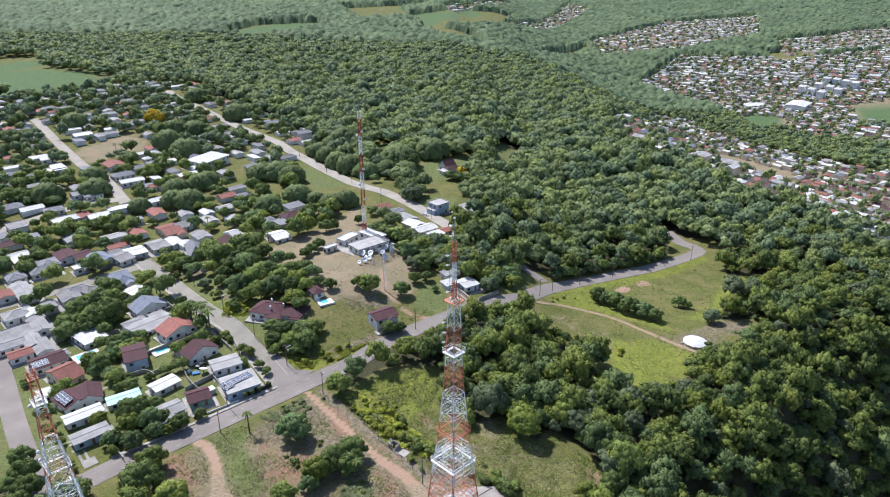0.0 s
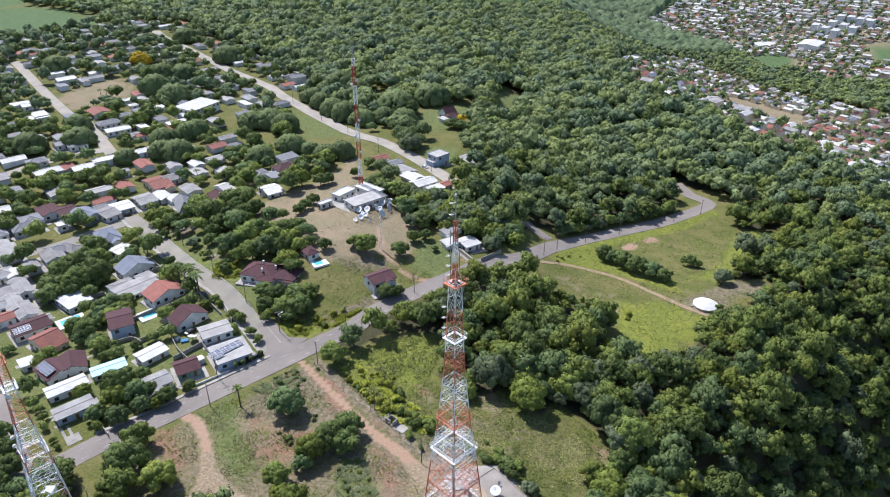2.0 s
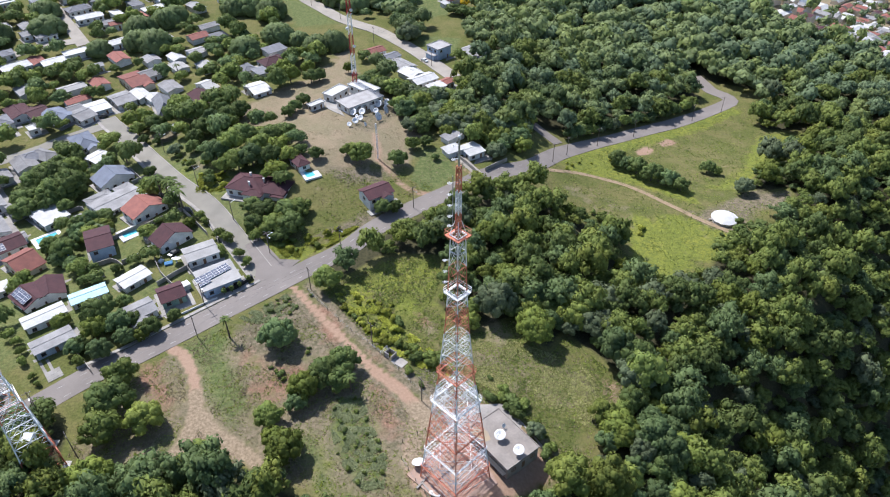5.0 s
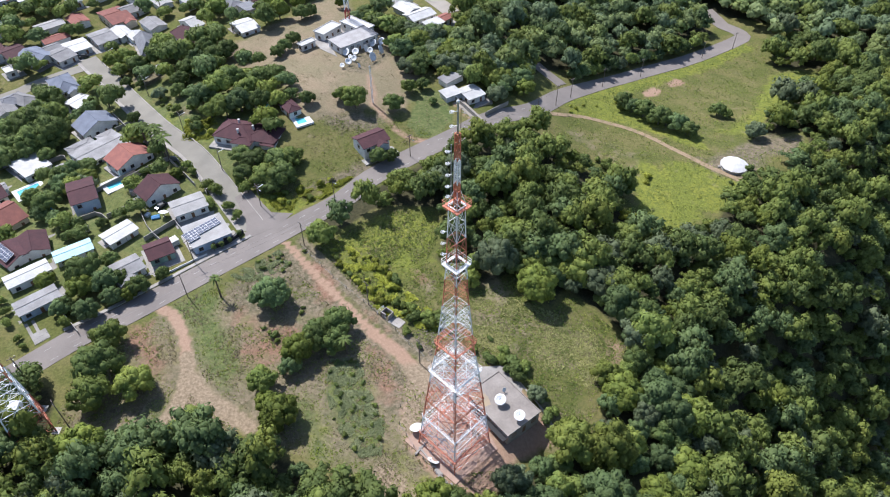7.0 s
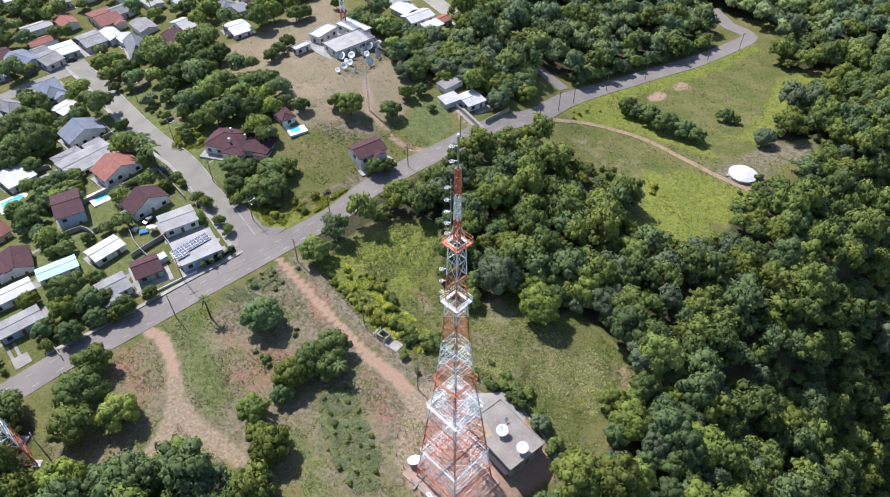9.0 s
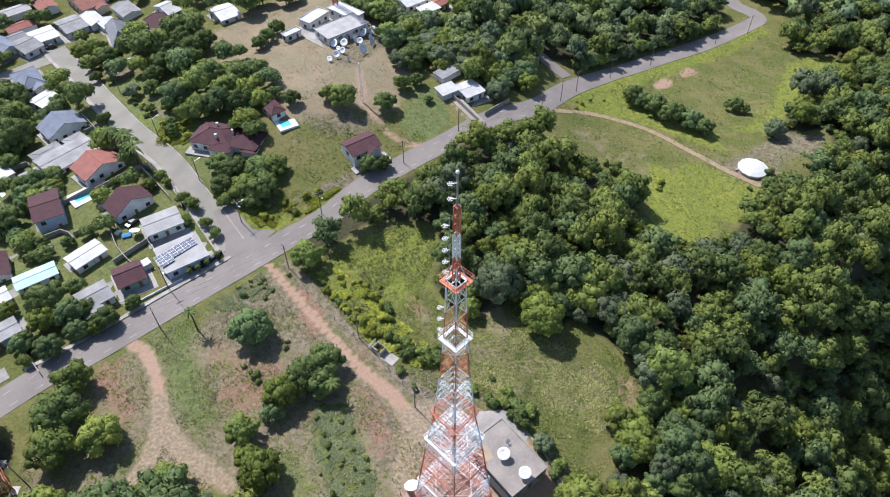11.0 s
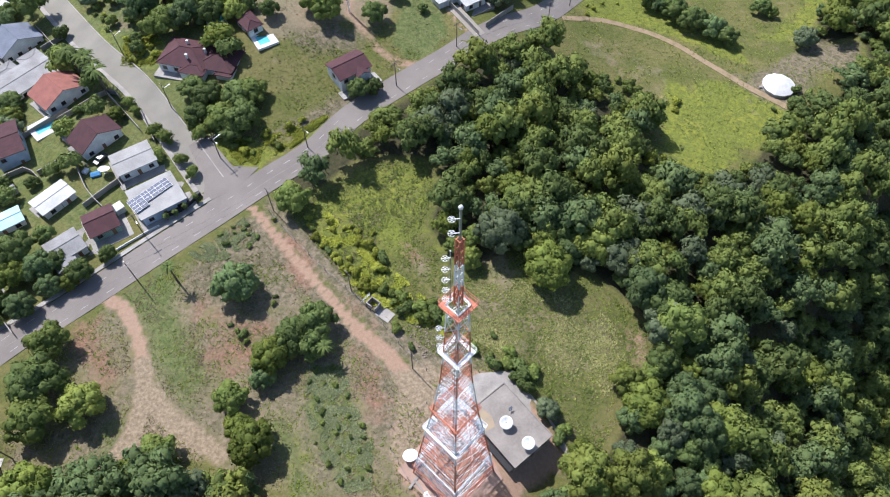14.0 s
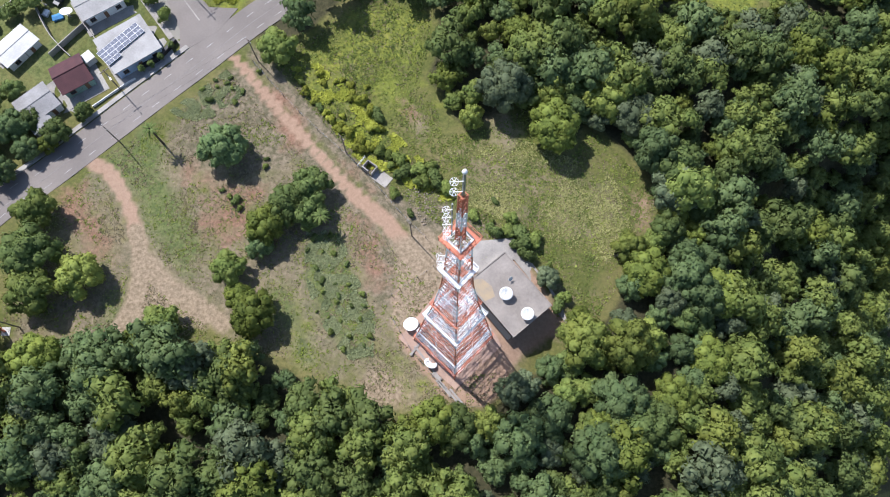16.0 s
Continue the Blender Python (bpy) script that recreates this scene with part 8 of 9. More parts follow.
kiosk = thing("gatehouse", pose(-15.7, 171.7, height(-15.7, 171.7), 0, 0, -38), "small roofless ruined gatehouse on a broken concrete slab", "shed")
part("wall", Shape().box(-1.4, -1.1, -0.3, -1.2, 1.1, 1.7).box(1.2, -1.1, -0.3, 1.4, 1.1, 1.7).box(-1.2, 0.9, -0.3, 1.2, 1.1, 1.7).box(-1.2, -1.1, -0.3, 0.2, -0.9, 1.7).mesh("wall", CONCRETE), kiosk)
part("lintel", Shape().box(-1.4, -1.1, 1.705, 0.4, -0.9, 1.85).mesh("lintel", PLINTH), kiosk)
part("slab", Shape().box(1.45, -1.5, -0.4, 5.4, 1.3, 0.15).mesh("slab", CONCRETE), kiosk, "broken concrete floor slab")
part("gate_frame", Shape().bar((-2.6, -1.3, -0.2), (-2.6, -1.3, 1.3), 0.06, 5).bar((-2.6, 1.5, -0.2), (-2.6, 1.5, 1.3), 0.06, 5).bar((-2.6, -1.3, 1.25), (-2.6, 1.5, 1.25), 0.05, 5).bar((-2.6, -1.3, 0.6), (-2.6, 1.5, 0.6), 0.04, 5).mesh("gate_frame", STEEL_WHITE), kiosk, "pale metal gate frame")

# rubble heap by the yard
RUBBLE_STONE = mat("dusty_rubble", (0.3, 0.25, 0.19), (0.2, 0.16, 0.12), scale=1.5, fine=6, island=0.3)
rub = np.random.default_rng(81)
RUBBLE = [(-8, 166.7), (-3.8, 167.2), (0.6, 164.5), (1.1, 159.2), (-3.9, 158.1), (-7.2, 161.7)]
v, f, o = [], [], 0
for x, y in scatter(RUBBLE, 0.7, rub):
    q = ICO1[0] * rub.uniform(0.07, 0.3) * rub.uniform(0.6, 1.2, (12, 1)) * rub.uniform(0.6, 1.3, 3) + (x, y, height(x, y) + 0.08)
    v.append(q)
    f.append(ICO1[1] + o)
    o += 12
tagged(new("rubble", tri_mesh("rubble", np.concatenate(v), np.concatenate(f), RUBBLE_STONE)), "scattered pale concrete rubble on weedy ground", "rubble", kind="stuff")

# water tank with a faceted cap
wt = (106.9, 254.1)
tank = thing("water_tank", pose(*wt, height(*wt)), "round white water tank with a faceted domed roof", "water tank")
part("wall", Shape().lathe([(4.9, -1.2), (4.9, 0.95), (5.1, 0.95), (5.1, 1.15)], 18).mesh("wall", PLINTH), tank)
cap = mat("white_tank_paint", (0.62, 0.61, 0.59), (0.48, 0.46, 0.43), rough=0.7, scale=0.4, fine=3, bump=0.05)
part("roof", Shape().lathe([(5.1, 1.15), (3.4, 1.85), (1.6, 2.4), (0.02, 2.6)], 12).mesh("roof", cap), tank, "white faceted domed cover")
part("hatch", Shape().box(-5.9, -0.4, -0.6, -5.0, 0.4, 0.5).mesh("hatch", CONCRETE), tank)
slab("pavement_court", [(-56, 321.6), (-46, 332.6), (-40.5, 327.5), (-49, 318.7), (-43.4, 304.6), (-51.6, 312.4)], 0.16, PAVED, "grey concrete forecourt of the transmitter station", "pavement", 1.5)
for path in ([(-113.4, 169), (-112.7, 169.4), (-109.2, 165.4), (-109.9, 165)], [(-112, 170.2), (-111.3, 170.6), (-107.9, 166.6), (-108.6, 166.2)], [(-110.1, 165.2), (-107.1, 167.8), (-104.5, 164.8), (-107.4, 162)]):
    slab("garden_path", path, 0.1, PAVED, "pale concrete path across a small front lawn", "path", 0.4)
slab("road_junction", [(-67.8, 221.2), (-63.9, 225.4), (-54.8, 214.1), (-47.8, 213.6), (-52.4, 207.3), (-60.8, 201.7), (-61.3, 208.1), (-64, 214.2)], 0.135, ASPHALT, "asphalt apron where the side street meets the road", "road")


# ---- poles and cables ----
def pole(x, y, h=9.0, turn=40.0, lamp=False, group="utility poles"):
    z = height(x, y)
    ob = thing("utility_pole", pose(x, y, z, 0, 0, turn), "tall weathered utility pole with crossarms" if not lamp else "utility pole carrying a street lamp", "pole", group)
    part("shaft", Shape().bar((0, 0, -0.8), (0, 0, h), 0.15, 7, 0.1).mesh("shaft", DARKWOOD), ob)
    part("crossarm", Shape().box(-1.1, -0.07, h - 0.6, 1.1, 0.07, h - 0.45).mesh("crossarm", DARKWOOD), ob)
    part("insulator", Shape().bar((-0.9, 0, h - 0.45), (-0.9, 0, h - 0.25), 0.06).bar((0.9, 0, h - 0.45), (0.9, 0, h - 0.25), 0.06).mesh("insulator", STEEL_GREY), ob)
    if lamp:
        a = part("lamp_arm", Shape().bar((0, 0, h - 1.6), (0, -1.8, h - 1.2), 0.05).mesh("lamp_arm", STEEL_GREY), ob)
        part("lamp_head", Shape().box(-0.12, -2.3, h - 1.27, 0.12, -1.7, h - 1.12).mesh("lamp_head", STEEL_GREY), a)
    return Vector((x, y, z + h - 0.3))


def tube(pts, r, n=4):
    """One unbroken thin tube along a line of points."""
    s = Shape()
    for i, p in enumerate(pts):
        d = (pts[min(i + 1, len(pts) - 1)] - pts[max(i - 1, 0)]).normalized()
        a = d.cross(Vector((0, 0, 1))).normalized()
        b2 = d.cross(a)
        s.v += [tuple(p + r * (a * math.cos(math.tau * k / n) + b2 * math.sin(math.tau * k / n))) for k in range(n)]
        if i:
            o = len(s.v) - 2 * n
            s.f += [(o + k, o + (k + 1) % n, o + n + (k + 1) % n, o + n + k) for k in range(n)]
    return s


def cable(a, b2, sag=0.7):
    d = (b2 - a).normalized()
    for off in (-0.8, 0.8):
        side = Vector((-d.y, d.x, 0)) * off
        pts = [a.lerp(b2, i / 8) + side - Vector((0, 0, 4 * sag * (i / 8) * (1 - i / 8))) for i in range(9)]
        tagged(new("overhead_cable", tube(pts, 0.014).mesh("overhead_cable", BLACK)), "thin dark overhead cable between poles", "cable", "overhead cables")


def line_of(poles, h=9.0, turn=40.0, lamp=True):
    tops = [pole(x, y, h, turn, lamp) for x, y in poles]
    for a, b2 in zip(tops, tops[1:]):
        cable(a, b2)


line_of([(-118, 143), (-105.3, 151.4), (-73.6, 192.5), (-58.5, 216.9), (-35.4, 220.1), (-11.9, 242.5), (5.8, 258.9)])
line_of([(-58.5, 216.9), (-74.8, 234.9), (-93.6, 256.9), (-116.2, 286.1), (-141.2, 315.1)], turn=130)
line_of([(35.6, 276.1), (44.6, 288.8), (52, 298.2), (68.2, 312.9), (88.1, 326.9), (124.2, 353.2), (142.3, 363.5)], turn=30, lamp=False)
line_of([(-71.9, 178.9), (-42.3, 199.5), (-21.1, 175.7), (-6.5, 155.9)], turn=130, lamp=False)
line_of([(-107.2, 493.2), (-81, 453.7), (-61, 431.7), (-38.7, 395.4), (-7.5, 364.9)], turn=130, lamp=False)


pole(-88.8, 137.5, 11.0, 130)
pole(-103.1, 149.5, 10.0, 130)


# ---- palms ----
def frond_mesh(seed, count, length, droop):
    r = np.random.default_rng(seed)
    s = Shape()
    for k in range(count):
        a = math.tau * k / count + r.uniform(-0.2, 0.2)
        up = r.uniform(0.1, 0.8)
        prev = None
        for i in range(6):
            t = i / 5
            d = length * t * (0.8 + 0.2 * math.cos(up))
            z = length * (up * t - droop * t * t)
            w = 0.32 * math.sin(math.pi * min(1, t * 0.85 + 0.12)) * length / 3 + 0.03
            c = Vector((d * math.cos(a), d * math.sin(a), z))
            n = Vector((-math.sin(a), math.cos(a), 0)) * w
            row = [c - n - Vector((0, 0, w * 0.5)), c, c + n - Vector((0, 0, w * 0.5))]
            if prev:
                s.add(prev + row, [(0, 1, 4, 3), (1, 2, 5, 4)])
            prev = row
    return s.mesh("frond", LEAF_DARK)


FRONDS = [frond_mesh(60 + i, 17, 2.4, 0.75) for i in range(3)]
PALM_TRUNK = Shape().lathe([(0.3, -0.5), (0.24, 0.5), (0.19, 3.0), (0.17, 5.5), (0.22, 6.6), (0.1, 7.0)], 8).mesh("trunk", BARK)


def palm(x, y, s=1.0, crown=1.0):
    ob = thing("palm_tree", Matrix.Translation((x, y, height(x, y))) @ pose(0, 0, 0, 0, 0, random.uniform(0, 360)) @ Matrix.Scale(s, 4), "slender palm tree with arching green fronds", "palm", "palms")
    part("trunk", PALM_TRUNK, ob)
    c = part("crown", FRONDS[random.randrange(3)], ob)
    c.matrix_local = pose(0, 0, 6.7) @ Matrix.Scale(crown, 4)


for px, py, s in ((-104.8, 249.8, 1.5), (-102.3, 249.5, 1.35), (-99.2, 246.9, 1.5), (-96.9, 244.4, 1.4), (-94.4, 241.2, 1.45), (-133.5, 284.5, 1.1), (-130.5, 281.5, 1.2), (-25.4, 159, 0.9), (-133.4, 361.6, 0.9), (-92.4, 332.3, 0.8), (94.8, 275.9, 0.7), (-241.1, 492.3, 0.9), (-237.1, 492.6, 0.9)):
    palm(px, py, s)
palm(-62.6, 178.9, 1.12, 0.72)


# ---- gardens: pools, walls, panels, cars ----
def pool(x, y, turn, w, d, label):
    z = height(x, y)
    ob = thing("swimming_pool", pose(x, y, z, 0, 0, turn), label, "pool")
    part("deck", Shape().box(-w / 2 - 1.4, -d / 2 - 2.0, -0.4, w / 2 + 1.4, -d / 2, 0.3).box(-w / 2 - 1.4, d / 2, -0.4, w / 2 + 1.4, d / 2 + 1.2, 0.3).box(-w / 2 - 1.4, -d / 2, -0.4, -w / 2, d / 2, 0.3).box(w / 2, -d / 2, -0.4, w / 2 + 1.4, d / 2, 0.3).mesh("deck", WHITE), ob, "pale paved pool surround")
    part("water", Shape().box(-w / 2, -d / 2, -0.4, w / 2, d / 2, 0.2).mesh("water", POOL), ob, "still turquoise water")


pool(-109.8, 231.8, 43, 7.5, 3.8, "turquoise garden pool with a pale paved surround")
pool(-141.4, 232.4, 43, 7.0, 4.0, "turquoise pool behind a house")
pool(-51.1, 257.3, 120, 4.2, 3.2, "small turquoise pool with a white surround")
pool(-65.4, 266.8, 20, 5.0, 3.0, "blue pool beside a clipped tree")


def garden_wall(line, label, tall=1.7, thick=0.18, material=None):
    s = Shape()
    pts = smooth_line(line, 3.0)
    for a, b2 in zip(pts, pts[1:]):
        d = (b2 - a).normalized()
        n = Vector((-d.y, d.x, 0)) * thick / 2
        q = [a - n, b2 - n, b2 + n, a + n]
        s.add([(v.x, v.y, height(v.x, v.y) - 0.4) for v in q] + [(v.x, v.y, height(v.x, v.y) + tall) for v in q], [(3, 2, 1, 0), (4, 5, 6, 7), (0, 1, 5, 4), (1, 2, 6, 5), (2, 3, 7, 6), (3, 0, 4, 7)])
    ob = thing("garden_wall", Matrix.Identity(4), label, "wall", "garden walls")
    part("wall", s.mesh("wall", material or CONCRETE), ob)


for line in ([(-90.9, 201.5), (-83.7, 209.6), (-78.7, 214.3)], [(-84.1, 209.9), (-74.5, 197.7)], [(-106.7, 232.5), (-94.6, 241.8), (-90.3, 239)], [(-117.3, 226.2), (-104.9, 236.2)], [(-106.7, 213.4), (-98.5, 219.3)], [(-98, 217.8), (-91.3, 206.6), (-85.6, 200.7)], [(-118.8, 210.9), (-111.2, 215.4), (-105.5, 211.3)],
             [(-106, 174.5), (-97.1, 165.5)], [(-106.1, 188.8), (-101.5, 192.2)], [(-145, 244.1), (-136.9, 249.7), (-134.4, 247.7)], [(-121.7, 263.7), (-115.5, 268.5)], [(-162.6, 301.8), (-151.8, 290.7)], [(-126.7, 274.8), (-108.8, 254.6), (-99.7, 249)], [(-81.8, 226.7), (-94.3, 240.9)], [(-84.1, 235.5), (-77, 222.5)],
             [(-133, 196.5), (-127.2, 192.2)], [(-100.5, 208.6), (-96.3, 201.8)], [(15.1, 268.6), (24.4, 279.5)], [(3.6, 278), (12.8, 264.4)]):
    garden_wall(line, "weathered concrete garden wall between plots")
garden_wall([(-69.5, 198.2), (-65.7, 200.1), (-61.9, 205.1)], "dark pergola fence before the low house", 1.3, 0.8, BLACK)
garden_wall([(-79.5, 188.2), (-73.5, 193.1), (-70.4, 195.3)], "low pale street wall", 0.7, 0.2, WHITE)


def solar_array(x, y, z, turn, slope, cols, rows, skip, label):
    ob = thing("solar_array", pose(x, y, z, 0, 0, turn) @ pose(0, 0, 0, slope), label, "solar panels")
    pm = Shape().box(-0.9, -0.5, 0.03, 0.9, 0.5, 0.07).mesh("panel", PANEL)
    fm = Shape().box(-0.94, -0.54, 0.0, 0.94, -0.5, 0.08).box(-0.94, 0.5, 0.0, 0.94, 0.54, 0.08).box(-0.94, -0.5, 0, -0.9, 0.5, 0.08).box(0.9, -0.5, 0, 0.94, 0.5, 0.08).box(-0.015, -0.5, 0, 0.015, 0.5, 0.078).mesh("frame", STEEL_WHITE)
    for i in range(cols):
        for j in range(rows):
            if (i, j) in skip:
                continue
            p = part("panel", pm, ob)
            p.matrix_local = Matrix.Translation(((i - (cols - 1) / 2) * 1.9, (j - (rows - 1) / 2) * 1.1, 0))
            part("frame", fm, p)


solar_array(-72.7, 202.2, 6.95, 45, 3, 6, 4, {(2, 0), (3, 0), (4, 0), (5, 0)}, "blue solar panels in rows on the low roof")
solar_array(-153.7, 222.4, min(height(-153.1 + a, 226.2 + b2) for a in (-4, 4) for b2 in (-3, 3)) + 3.75, 43, 15.6, 3, 3, (), "dark solar panels on the slope of a maroon roof")
solar_array(-129.8, 194.6, height(-128.4, 196.4) + 4.25, 323, 19.3, 4, 3, (), "blue solar panels on a maroon roof")


def car(x, y, turn, paint, label):
    ob = thing("car", pose(x, y, height(x, y) + 0.22, 0, 0, turn), label, "car")
    body = Shape()
    prof = [(-2.05, 0.35), (-2.0, 0.8), (-1.2, 0.9), (-0.6, 1.4), (0.9, 1.42), (1.6, 0.95), (2.05, 0.85), (2.1, 0.35)]
    n = len(prof)
    for yy in (-0.82, 0.82):
        body.v += [(px, yy * (0.86 if pz > 1.2 else 1), pz) for px, pz in prof]
    body.f = [tuple(range(n))[::-1], tuple(range(n, 2 * n))] + [(i, (i + 1) % n, (i + 1) % n + n, i + n) for i in range(n)]
    part("body", body.mesh("body", paint), ob)
    part("windscreen", Shape().add([(-1.16, -0.7, 0.93), (-1.16, 0.7, 0.93), (-0.64, 0.66, 1.38), (-0.64, -0.66, 1.38)], [(0, 3, 2, 1)]).add([(1.57, -0.7, 0.99), (1.57, 0.7, 0.99), (0.95, 0.66, 1.41), (0.95, -0.66, 1.41)], [(0, 1, 2, 3)]).mesh("windscreen", GLASS), ob).location.z = 0.015
    tyre = Shape().lathe([(0.05, -0.1), (0.31, -0.1), (0.31, 0.1), (0.05, 0.1)], 12).mesh("wheel", BLACK)
    for wx in (-1.3, 1.3):
        for wy in (-0.8, 0.8):
            part("wheel", tyre, ob).matrix_local = pose(wx, wy, 0.31, 90, 0, 0)


CARS = {"dark": mat("dark_car_paint", (0.03, 0.035, 0.04), rough=0.25, bump=0, spec=0.6), "white": mat("white_car_paint", (0.7, 0.7, 0.7), rough=0.25, bump=0, spec=0.6), "red": mat("red_car_paint", (0.35, 0.03, 0.03), rough=0.25, bump=0, spec=0.6)}
for cx, cy, a, c in ((-90.4, 216.9, 60, "dark"), (-157.5, 324.4, 30, "dark"), (-267.4, 515, 133, "dark"), (-11.1, 371, 130, "white"), (-26.5, 380.3, 130, "dark"), (-85.3, 352.9, 40, "dark"), (-119.5, 459.8, 40, "white")):
    car(cx, cy, a, CARS[c], c + (" car parked by a garden" if c == "dark" else " car parked at the roadside"))

# dishes before the transmitter building
for dx, dy, r, a, k in ((-39.7, 306, 1.5, -35, 44), (-36.1, 306.9, 1.45, -20, 40), (-38.1, 303.7, 0.8, -30, 40), (-36.2, 301.5, 1.2, -25, 46), (-38.2, 298, 1.35, 20, 38), (-32.5, 309.9, 1.5, 70, 66), (-30.4, 309.2, 1.2, -15, 42), (-29.6, 315, 1.7, -40, 48), (-26.2, 317, 1.6, -35, 50), (-29.2, 302.4, 1.8, 60, 58), (-26.5, 308.9, 1.9, 80, 62), (-34, 296.1, 0.9, 75, 64), (-40.3, 294.9, 1.0, 10, 30)):
    dish(dx, dy, height(dx, dy) + 0.1, r, a, k)


# ---- garden clutter ----
dish(-88, 212.4, height(-88, 212.4) + 0.1, 1.5, 170, 20, "white mesh satellite dish in a garden")


def tarp(x, y, turn, w, d, h, paint, label):
    ob = thing("garden_crate", pose(x, y, height(x, y), 0, 0, turn), label, "crate")
    part("box", Shape().box(-w / 2, -d / 2, -0.3, w / 2, d / 2, h).mesh("box", paint), ob)
    part("cover", Shape().add([(-w / 2 - 0.1, -d / 2 - 0.1, h), (w / 2 + 0.1, -d / 2 - 0.1, h), (w / 2 + 0.1, d / 2 + 0.1, h), (-w / 2 - 0.1, d / 2 + 0.1, h), (-w / 2 + 0.3, 0, h + 0.35), (w / 2 - 0.3, 0, h + 0.35)], [(0, 1, 5, 4), (2, 3, 4, 5), (1, 2, 5), (3, 0, 4), (3, 2, 1, 0)]).mesh("cover", paint), ob)


TARP_BLUE = mat("blue_tarp", (0.08, 0.25, 0.45), (0.05, 0.17, 0.34), rough=0.5, scale=1, fine=4)
for px, py, a, w, d, h, m, lab in ((-90.7, 212.1, 20, 2.4, 1.4, 0.6, TARP_BLUE, "low stack under a blue tarpaulin on a lawn"), (-93.7, 213.3, 70, 1.6, 1.2, 0.7, WHITE, "white garden chest on a lawn"), (-81.5, 200.3, 43, 2.4, 2.4, 1.9, WHITE, "small white garden hut beside a house"), (-128.7, 220.3, 43, 2.0, 1.5, 0.8, TARP_BLUE, "covered stack beside a garden wall"),
                                  (-112, 207.7, 43, 2.6, 2.0, 1.8, SHEET_GREY, "small grey tin hut in a back yard"), (-101.4, 225.3, 43, 3.2, 2.2, 1.9, SHEET_GREY, "low grey hut beside a pool terrace"), (-95.9, 225.2, 43, 2.2, 2.0, 1.7, SHEET_WHITE, "pale tin hut behind a house"), (-134.1, 242.7, 43, 3.0, 2.4, 1.8, SHEET_GREY, "grey tin hut under trees"),
                                  (-111.7, 251.9, 43, 2.4, 2.0, 2.0, SHEET_WHITE, "pale hut against a garden wall"), (-24.5, 247, 30, 2.0, 1.6, 0.9, TARP_BLUE, "blue covered stack beside a house")):
    tarp(px, py, a, w, d, h, m, lab)

# ---- far town ----
def simple_house(v, f, mat_i, x, y, turn, w, d, h, rise, roof_i, rng2):
    z = height(x, y) - 1.5
    c, s = math.cos(turn), math.sin(turn)
    o = len(v)
    a, b2 = w / 2, d / 2
    for px, py, pz in ((-a, -b2, 0), (a, -b2, 0), (a, b2, 0), (-a, b2, 0), (-a, -b2, h), (a, -b2, h), (a, b2, h), (-a, b2, h), (-a, 0, h + rise), (a, 0, h + rise)):
        v.append((x + px * c - py * s, y + px * s + py * c, z + pz))
    for q, m in (((0, 1, 5, 4), 0), ((1, 2, 6, 9, 5), 0), ((2, 3, 7, 6), 0), ((3, 0, 4, 8, 7), 0), ((4, 5, 9, 8), roof_i), ((6, 7, 8, 9), roof_i)):
        f.append(tuple(o + i for i in q))
        mat_i.append(m)


PALETTE = [CREAM, SHEET_WHITE, SHEET_GREY, TILE_ORANGE, TILE_RED, SHEET_BLUE]
WEIGHT = [0, 0.3, 0.38, 0.12, 0.1, 0.1]


def block_points(poly, pitch, street, ang, keep=None):
    """House plots in rows along streets turned by an angle."""
    c, s = math.cos(ang), math.sin(ang)
    us = [x * c + y * s for x, y in poly]
    vs = [-x * s + y * c for x, y in poly]
    out = []
    vrow, k = min(vs), 0
    while vrow < max(vs):
        u = min(us)
        while u < max(us):
            x, y = (u + rng.uniform(-1.5, 1.5)) * c - (vrow + rng.uniform(-1.5, 1.5)) * s, (u) * s + vrow * c
            if inside(x, y, poly) and (keep is None or keep(x, y)) and rng.random() < 0.9:
                out.append((x, y))
            u += pitch * rng.uniform(0.9, 1.3)
        k += 1
        vrow += street if k % 2 else pitch * 1.05
    return out


def plain_far(x, y):
    return not any(inside(x, y, p) for p in FAR_FIELDS) and not inside(x, y, STRIP) and not inside(x, y, BELT)


town = [p + (radians(38),) for p in block_points(TOWN, 10.4, 16.5, radians(38), plain_far)]
town.sort(key=lambda p: p[1])
for i, (x, y, a) in enumerate(town[:30]):
    roof = ("white", "fibre", "orange", "fibre", "red", "white", "blue")[rng.integers(7)]
    word = {"white": "pale sheet", "fibre": "grey fibre-cement", "orange": "orange tile", "red": "maroon tile", "blue": "blue-grey sheet"}[roof]
    house(x, y, 38 + 90 * int(rng.integers(2)), rng.uniform(8, 11), rng.uniform(6, 8), h=rng.choice([2.8, 3.0, 5.2]), roof=roof, rise=0.25, windows=False, label="distant valley house with a " + word + " roof")
town = town[30:] + [p + (radians(52),) for p in block_points(TOWN_N, 11.2, 18, radians(52), plain_far)]
for poly in TOWN_FAR:
    town += [p + (radians(30),) for p in block_points(poly, 19, 30, radians(30))]
v, f, mi = [], [], []
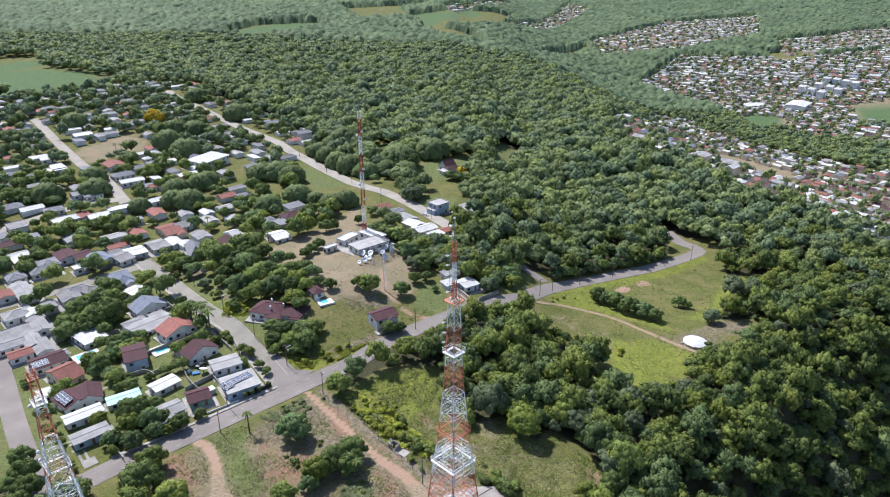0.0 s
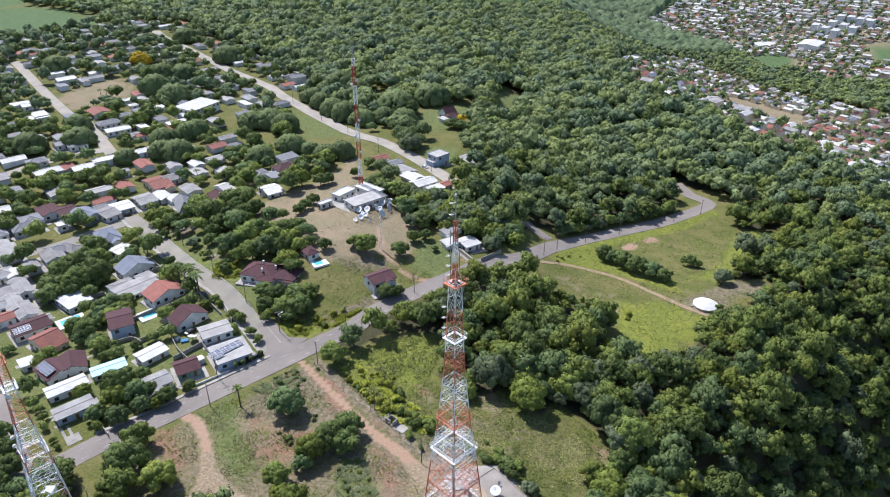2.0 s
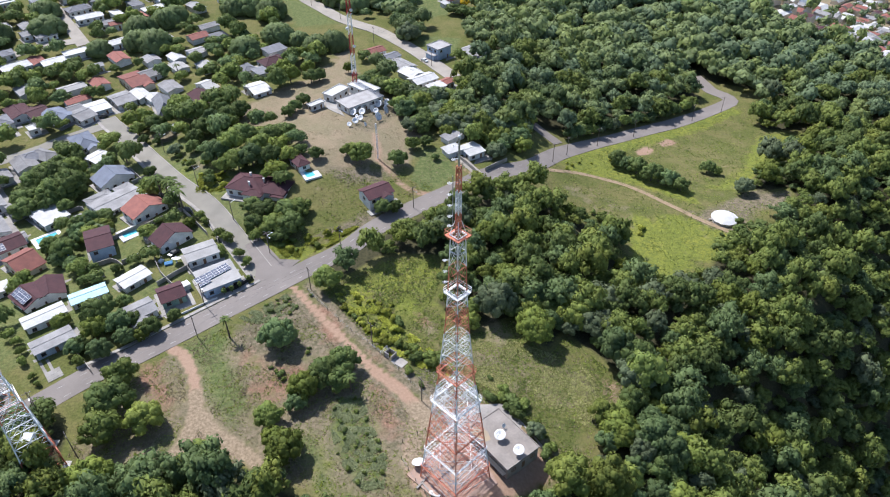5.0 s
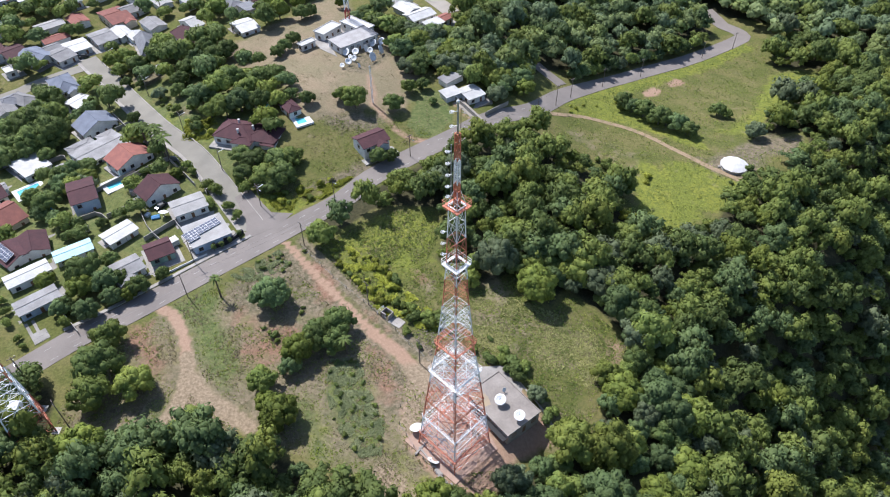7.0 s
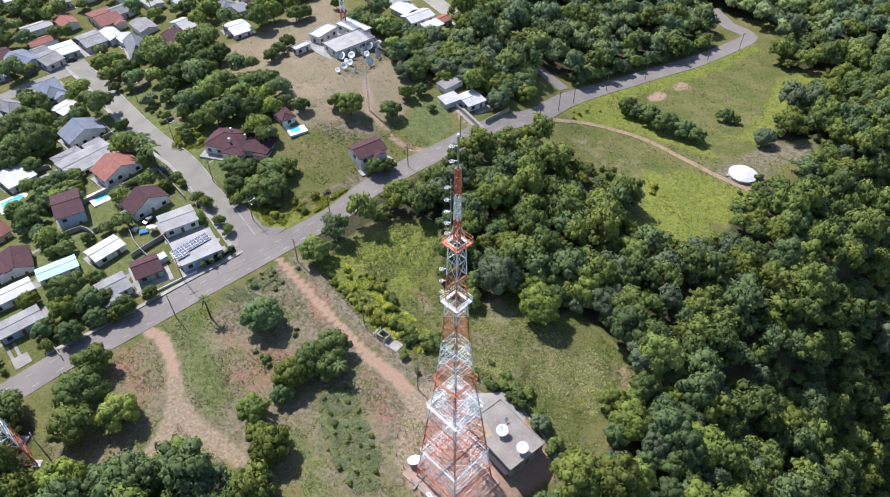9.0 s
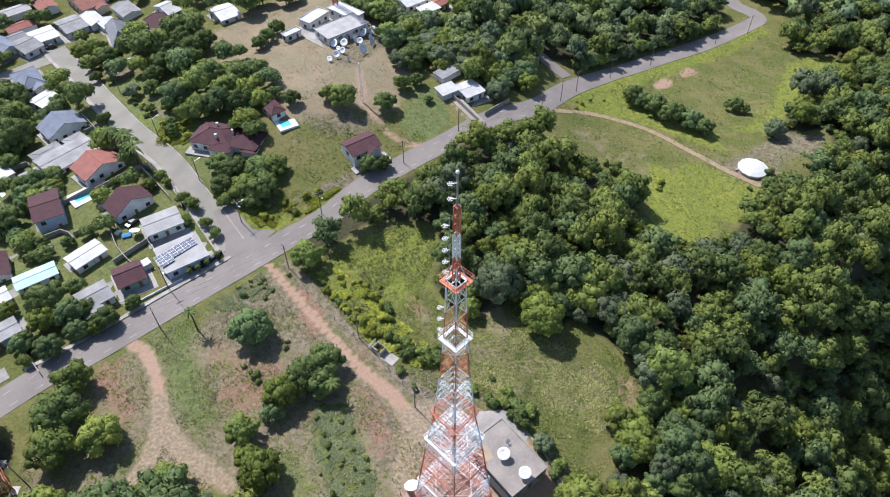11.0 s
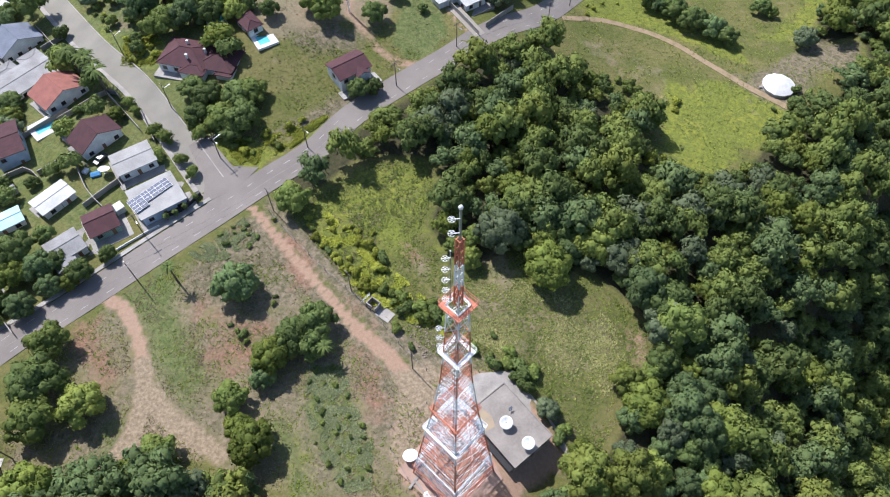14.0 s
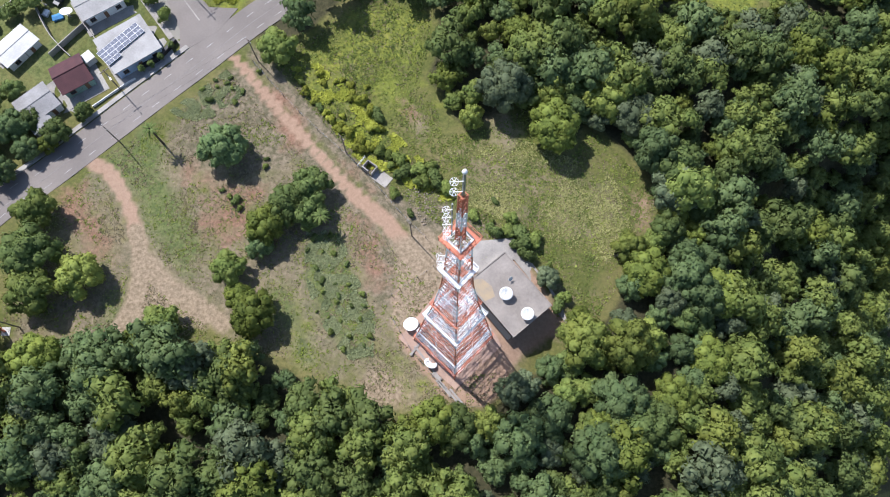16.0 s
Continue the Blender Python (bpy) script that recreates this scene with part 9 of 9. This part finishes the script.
for x, y, a in town:
    w = rng.uniform(8, 12.5) * (1.35 if y > 1300 else 1)
    simple_house(v, f, mi, x, y, a + (math.pi / 2) * rng.integers(2), w, w * rng.uniform(0.6, 0.85), rng.choice([4.5, 5.0, 7.0]), rng.uniform(0.6, 1.8), int(rng.choice(6, p=WEIGHT)), rng)
me = mesh_of("town_far", v, f, PALETTE)
me.polygons.foreach_set("material_index", mi)
tagged(new("town_far", me), "distant valley town of pale and red-roofed houses", "houses", kind="stuff")
greens = scatter(TOWN, 15.5, rng, plain_far) + scatter(TOWN_N, 15.5, rng, plain_far) + [q for poly in TOWN_FAR for q in scatter(poly, 26, rng)] + scatter(BELT, 9, rng)
merged("trees_valley_town", [(x, y, rng.uniform(3.5, 6.5)) for x, y in greens], "green trees between the valley houses", SPECIES_HAZE, 21, [(5.0, 6.0, 2, 9, 1.9)], "trees")
for px, py, w, d, h, a in ((582.9, 1138.4, 46, 30, 9, 50), (508.1, 1146.2, 34, 22, 6, 20), (434.3, 835.5, 20, 12, 4, 40), (-166.2, 1410.7, 70, 18, 6, 20)):
    house(px, py, a, w, d, h=h, roof="white", shape="gable", rise=0.12, windows=False, name="warehouse", label="large distant hall with a bright white roof")
for px, py in ((637.6, 1242.4), (644.8, 1223.2), (652.5, 1204), (675.4, 1261.8), (686.4, 1242.4), (691.9, 1223.2), (710.1, 1301.3), (724.1, 1293.3), (734.8, 1281.4), (746.4, 1269.7)):
    house(px, py, 50, 22, 11, h=14, roof="white", shape="hip", rise=0.15, windows=False, name="apartment_block", label="pale distant apartment block in a row of equal blocks")
smoke = thing("chimney_stack", pose(541.2, 1146.2, height(541.2, 1146.2)), "tall slim pale chimney above the valley halls", "chimney")
part("shaft", Shape().bar((0, 0, -2), (0, 0, 34), 1.8, 10, 1.2).mesh("shaft", CONCRETE), smoke)
wtw = (-288.4, 676.4)
silo = thing("water_tower", pose(*wtw, height(*wtw)), "white column water tower above the roofs", "water tower")
part("shaft", Shape().bar((0, 0, -1), (0, 0, 8), 1.2, 12, 1.2).mesh("shaft", WHITE), silo)
part("bowl", Shape().lathe([(1.2, 8), (1.7, 8.6), (1.7, 10.6), (0.02, 11)], 14).mesh("bowl", WHITE), silo)
